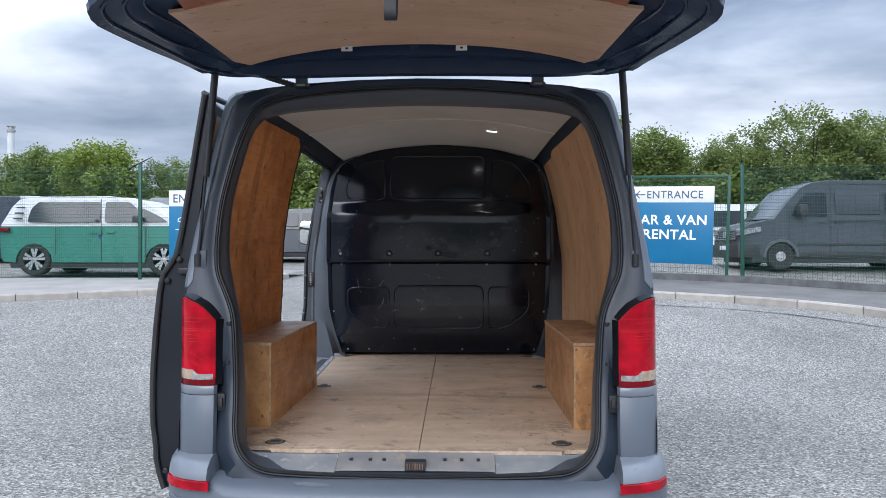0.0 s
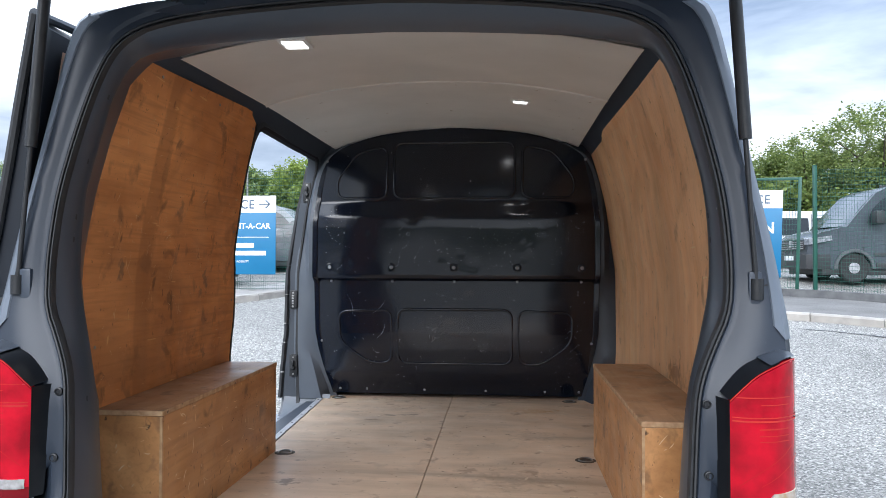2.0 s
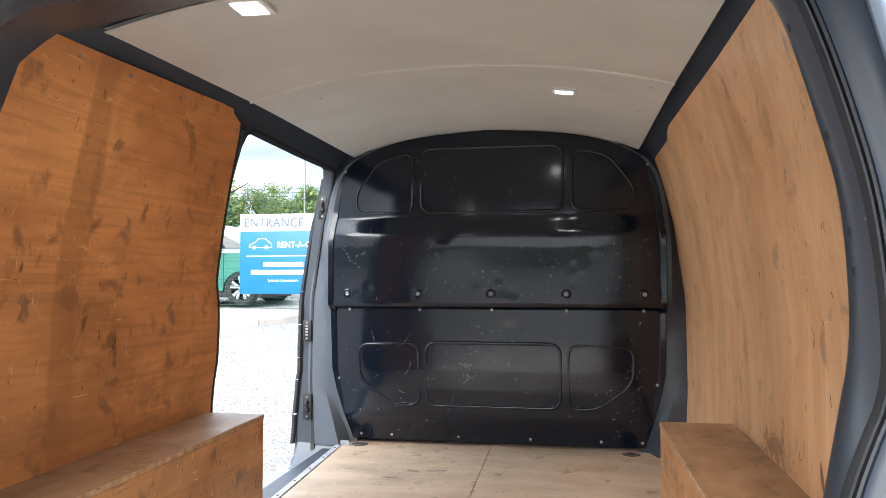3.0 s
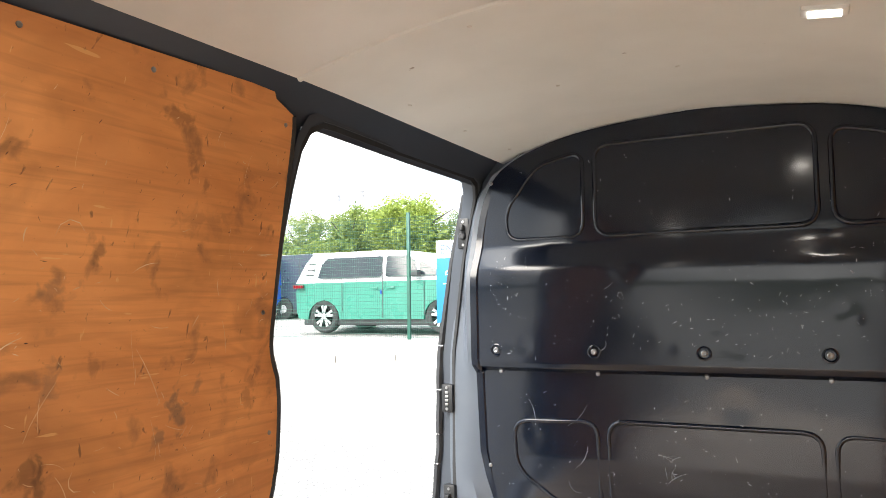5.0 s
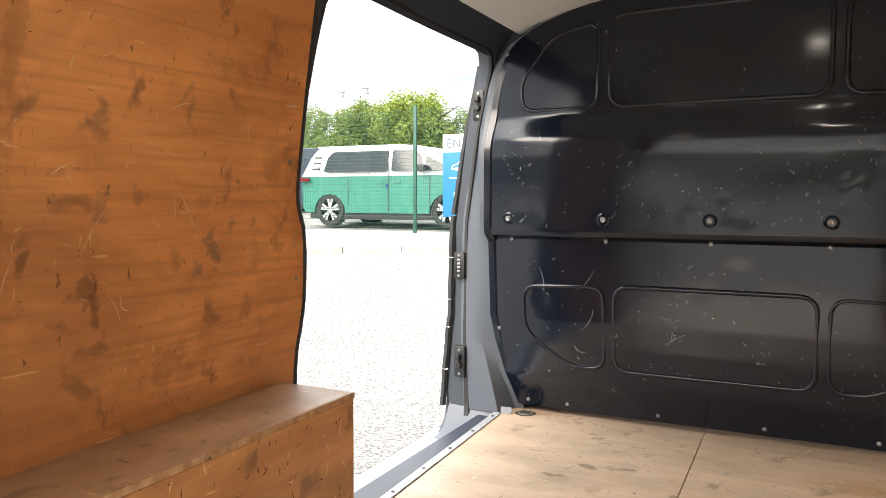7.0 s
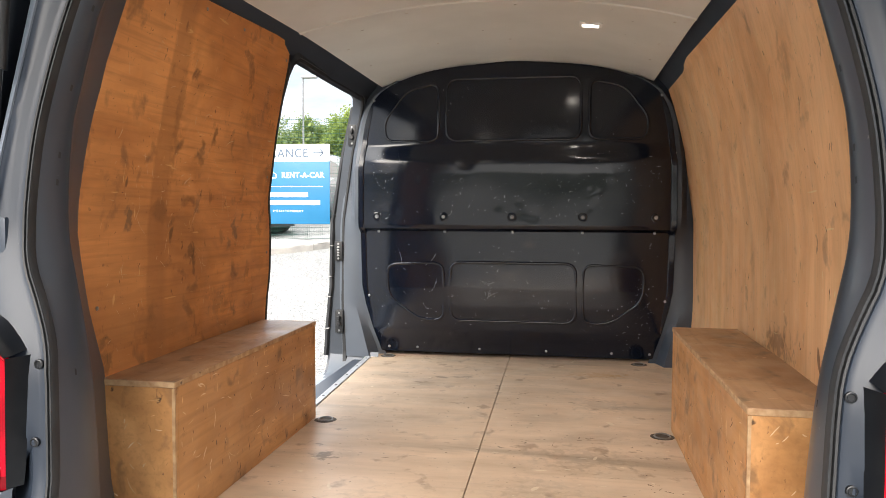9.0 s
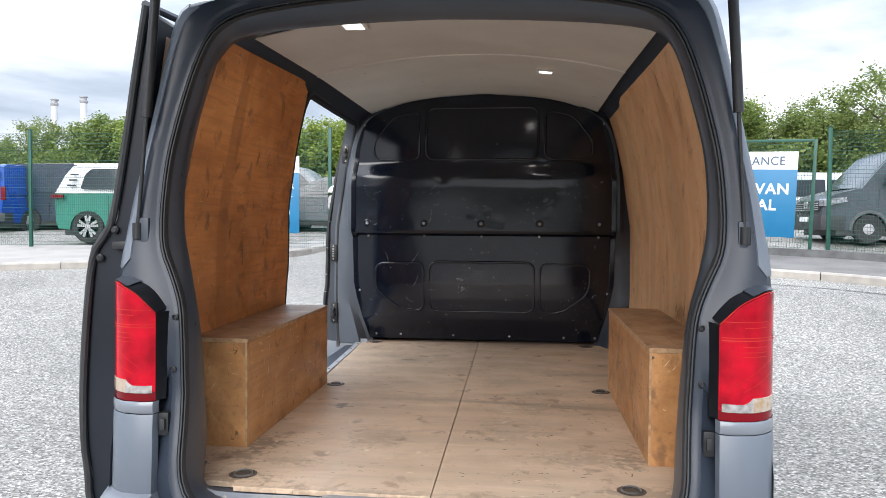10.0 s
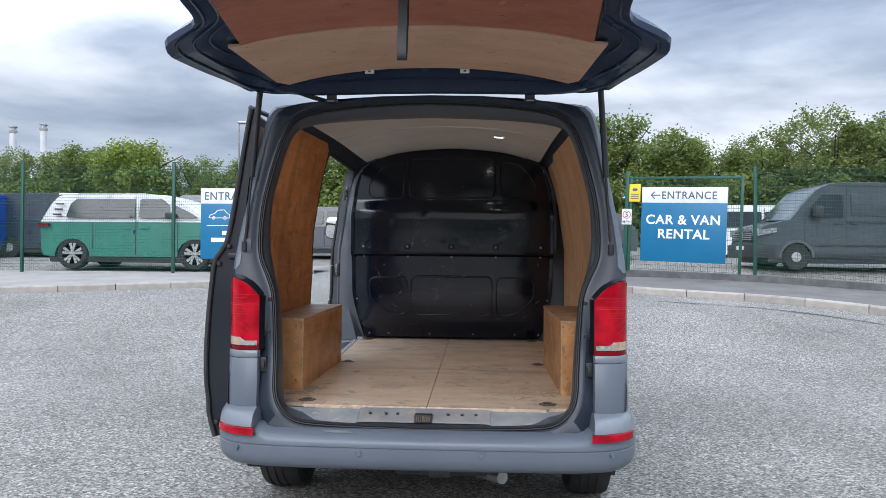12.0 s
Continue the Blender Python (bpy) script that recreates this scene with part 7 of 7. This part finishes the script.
for x, y, h in ((-9.6, 26.0, 4.85),):
    lp = thing("street_lamp", "slim grey steel lamp post", "street lamp", "lamp posts", m=Matrix.Translation((x, y, ground_z(x, y))))
    bm = bmesh.new()
    tube(bm, [(0, 0, 0), (0, 0, h)], 0.05, 10, True, 0.03)
    part("pole", bm, M_STEEL, lp)
    bm = bmesh.new()
    box(bm, -0.05, 0.55, -0.1, 0.1, h - 0.05, h + 0.05, 0.03)
    part("lamp_head", bm, M_STEEL, lp)
tt = thing("totem_sign", "white totem sign with a round red emblem", "sign", m=Matrix.Translation((-15.6, 17.5, ground_z(-15.6, 17.5))))
bm = bmesh.new()
box(bm, -0.45, 0.45, -0.12, 0.12, 0, 2.75, 0.03)
part("pylon", bm, M_SIGNW, tt)
bm = bmesh.new()
lathe(bm, [(0.27, 0.0), (0.27, -0.02), (0, -0.02)], "y", 24, (0, -0.12, 2.35))
part("emblem", bm, mat("dark_red_emblem", (0.32, 0.015, 0.03), (0.28, 0.012, 0.025), rough=0.4), tt)

# low far building line behind the yard
bm = bmesh.new()
box(bm, -110, -60, 118, 135, 0, 9.5)
for k in range(9):
    box(bm, -108 + k * 5.3, -105 + k * 5.3, 117.7, 118.2, 4.2, 6.4)
tagged(part("factory_building", bm, mat("far_cladding", (0.36, 0.38, 0.40), (0.30, 0.32, 0.34), scale=0.2, rough=0.7), smooth=False), "long low grey factory building far away", "building")

# ---- trees and hedge ----
M_BARK = mat("bark", (0.09, 0.07, 0.05), (0.05, 0.04, 0.03), scale=9, rough=0.9, bump=0.6, bump_scale=30)


def leaf_mat(name, c1, c2):
    m = bpy.data.materials.new(name)
    m.use_nodes = True
    n, l = m.node_tree.nodes, m.node_tree.links
    b = n["Principled BSDF"]
    g = n.new("ShaderNodeNewGeometry")
    mx = n.new("ShaderNodeMix")
    mx.data_type = "RGBA"
    mx.inputs["A"].default_value, mx.inputs["B"].default_value = (*c1, 1), (*c2, 1)
    l.new(g.outputs["Random Per Island"], mx.inputs["Factor"])
    l.new(mx.outputs["Result"], b.inputs["Base Color"])
    b.inputs["Roughness"].default_value = 0.55
    t = n.new("ShaderNodeBsdfTranslucent")
    l.new(mx.outputs["Result"], t.inputs["Color"])
    ms = n.new("ShaderNodeMixShader")
    ms.inputs[0].default_value = 0.38
    l.new(b.outputs[0], ms.inputs[1])
    l.new(t.outputs[0], ms.inputs[2])
    l.new(ms.outputs[0], n["Material Output"].inputs["Surface"])
    return m


M_LEAF = leaf_mat("mid_green_leaves", (0.09, 0.145, 0.034), (0.24, 0.30, 0.07))
M_LEAF2 = leaf_mat("bright_green_leaves", (0.125, 0.185, 0.034), (0.32, 0.39, 0.075))
M_LEAF3 = leaf_mat("dull_green_leaves", (0.085, 0.13, 0.038), (0.25, 0.305, 0.085))


def leaves(rng, centres, per, spread, size):
    """Leaf quads scattered round the ends of twigs."""
    n = len(centres) * per
    c = np.repeat(np.array(centres), per, axis=0) + rng.normal(0, 1, (n, 3)) * np.repeat(np.array(spread)[:, None] if np.ndim(spread) else np.full((len(centres), 1), spread), per, axis=0)
    a = rng.normal(0, 1, (n, 3))
    a[:, 2] *= 0.5
    a /= np.linalg.norm(a, axis=1)[:, None]
    b = np.cross(a, rng.normal(0, 1, (n, 3)))
    b /= np.linalg.norm(b, axis=1)[:, None]
    s = size * rng.uniform(0.6, 1.3, (n, 1))
    v = np.stack([c - a * s, c + b * s * 0.6, c + a * s, c - b * s * 0.6], axis=1).reshape(-1, 3)
    return v, np.arange(n * 4).reshape(-1, 4)


def make_tree(name, label, seed, h, crown_r, material, per=170, m=None):
    rng = np.random.default_rng(seed)
    t = thing(name, label, "tree", "trees behind the fence", m=m)
    bm = bmesh.new()
    tube(bm, [(0, 0, -0.2), (0.05, 0.03, h * 0.2), (0.1, -0.05, h * 0.45), (0.0, 0.05, h * 0.75)], 0.16, 10, True, 0.05)
    ends = []
    for k in range(11):
        a, z0 = rng.uniform(0, math.tau), h * rng.uniform(0.22, 0.6)
        L = crown_r * rng.uniform(0.5, 0.9)
        p1 = Vector((0.05, 0, z0))
        p2 = p1 + Vector((math.cos(a) * L * 0.5, math.sin(a) * L * 0.5, L * 0.45))
        p3 = p2 + Vector((math.cos(a + 0.3) * L * 0.45, math.sin(a + 0.3) * L * 0.45, L * rng.uniform(0.2, 0.6)))
        tube(bm, [p1, p2, p3], 0.06, 6, True, 0.015)
        ends += [p2, p3]
    part("trunk", bm, M_BARK, t)
    cs, sp = [], []
    lobes = [(rng.uniform(-0.55, 0.55) * crown_r, rng.uniform(-0.5, 0.5) * crown_r, h * rng.uniform(0.38, 0.80), crown_r * rng.uniform(0.42, 0.66)) for _ in range(9)]
    for lx, ly, lz, lr in lobes:
        k = 0
        while k < 17:
            d = rng.normal(0, 1, 3)
            d /= np.linalg.norm(d)
            p = np.array([lx, ly, lz]) + d * lr * rng.uniform(0.55, 1.08) * np.array([1, 1, 0.8])
            if p[2] > 0.25:
                cs.append(p)
                sp.append(rng.uniform(0.14, 0.24))
                k += 1
    v, f = leaves(rng, cs, per, sp, 0.062)
    me = bpy.data.meshes.new("crown")
    me.from_pydata(v.tolist(), [], f.tolist())
    me.materials.append(material)
    ob = new("crown", me)
    ob.parent = t
    top = float(v[:, 2].max())
    t["crown_top"] = top
    return t


protos = [make_tree("tree", "leafy green broadleaf tree behind the fence", 3, 5.2, 2.5, M_LEAF, m=Matrix.Translation((-18.2, 28.6, ground_z(-18.2, 28.6)))),
          make_tree("tree", "bright green young tree behind the fence", 8, 4.9, 2.0, M_LEAF2, m=Matrix.Translation((-14.3, 27.6, ground_z(-14.3, 27.6)))),
          make_tree("tree", "broad dull green tree behind the fence", 14, 5.4, 3.0, M_LEAF3, m=Matrix.Translation((15.0, 28.6, ground_z(15, 28.6))))]
for p_, top in zip(protos, (6.0, 6.1, 7.7)):
    k_ = (top - p_.location.z) / p_["crown_top"]
    p_.scale = (k_ * 1.08, k_ * 1.08, k_)
# x, y, which tree, height of the top over the world's zero
for x, y, k, top in ((-21.2, 29.2, 2, 6.0), (-24.5, 29.5, 0, 5.2), (-28.5, 30, 1, 4.6), (-33, 31, 2, 4.8), (-38, 31, 0, 5.4), (-16.2, 29.6, 0, 6.1), (-12.1, 28.6, 2, 5.6), (-10.2, 30.0, 0, 5.7), (-7.6, 29.2, 1, 5.9), (-5.0, 29.6, 0, 6.4), (-2.2, 29.0, 2, 6.6),
                     (0.6, 30.0, 0, 6.8), (3.4, 29.6, 1, 7.4), (5.3, 29.2, 0, 7.6), (7.3, 28.8, 0, 6.7), (8.9, 29.4, 2, 6.2), (10.9, 30.4, 0, 6.1), (12.6, 29.4, 2, 7.0), (17.6, 29.0, 2, 7.4), (20.2, 30.2, 2, 6.7), (23.5, 29, 0, 6.2), (27, 30, 2, 6.4), (31, 30, 0, 6.0)):
    z0 = ground_z(x, y)
    s = (top - z0) / protos[k]["crown_top"]
    ob = copy_thing(protos[k], Matrix.Translation((x, y, z0)) @ Matrix.Rotation(x * 1.7, 4, "Z"))
    ob.scale = (s * 1.08, s * 1.08, s)

M_FARHEDGE = mat("far_hedge", (0.03, 0.05, 0.015), (0.05, 0.075, 0.02), scale=2.5, rough=0.9, bump=1.0, bump_scale=8)
rng = np.random.default_rng(5)
cs, sp = [], []
for _ in range(1500):
    x = rng.uniform(-45, 36)
    y = rng.uniform(27.0, 29.5)
    cs.append((x, y, ground_z(x, y) + rng.uniform(0.0, 2.6) ** 1.0))
    sp.append(rng.uniform(0.2, 0.4))
v, f = leaves(rng, cs, 60, sp, 0.10)
me = bpy.data.meshes.new("hedge")
me.from_pydata(v.tolist(), [], f.tolist())
me.materials.append(M_LEAF)
tagged(new("hedge", me), "dense green hedge along the back of the car park", "hedge", kind="stuff")
bm = bmesh.new()
loft(bm, [[(x, 31.0, -1), (x, 31.3, 2.2 + 1.9 + 0.35 * math.sin(x * 0.7) + 0.2 * math.sin(x * 2.3)), (x, 34, -1)] for x in np.linspace(-60, 50, 120)], False)
tagged(part("backdrop_hedge", bm, M_FARHEDGE), "dark mass of hedge behind the trees", "hedge", kind="structure")
# unseen hedge added round behind the van so the bulkhead reflects a dark horizon
bm = bmesh.new()
loft(bm, [[(52 * math.cos(a), -8 + 44 * math.sin(a), -1), (53 * math.cos(a), -8 + 45 * math.sin(a), 4.2 + 0.5 * math.sin(a * 23) + 0.3 * math.sin(a * 61)), (56 * math.cos(a), -8 + 47 * math.sin(a), -1)] for a in np.linspace(math.pi * 1.0, math.tau, 90)], False)
tagged(part("backdrop_hedge", bm, M_FARHEDGE), "unseen dark hedge added behind the van for reflections", "hedge", kind="structure")
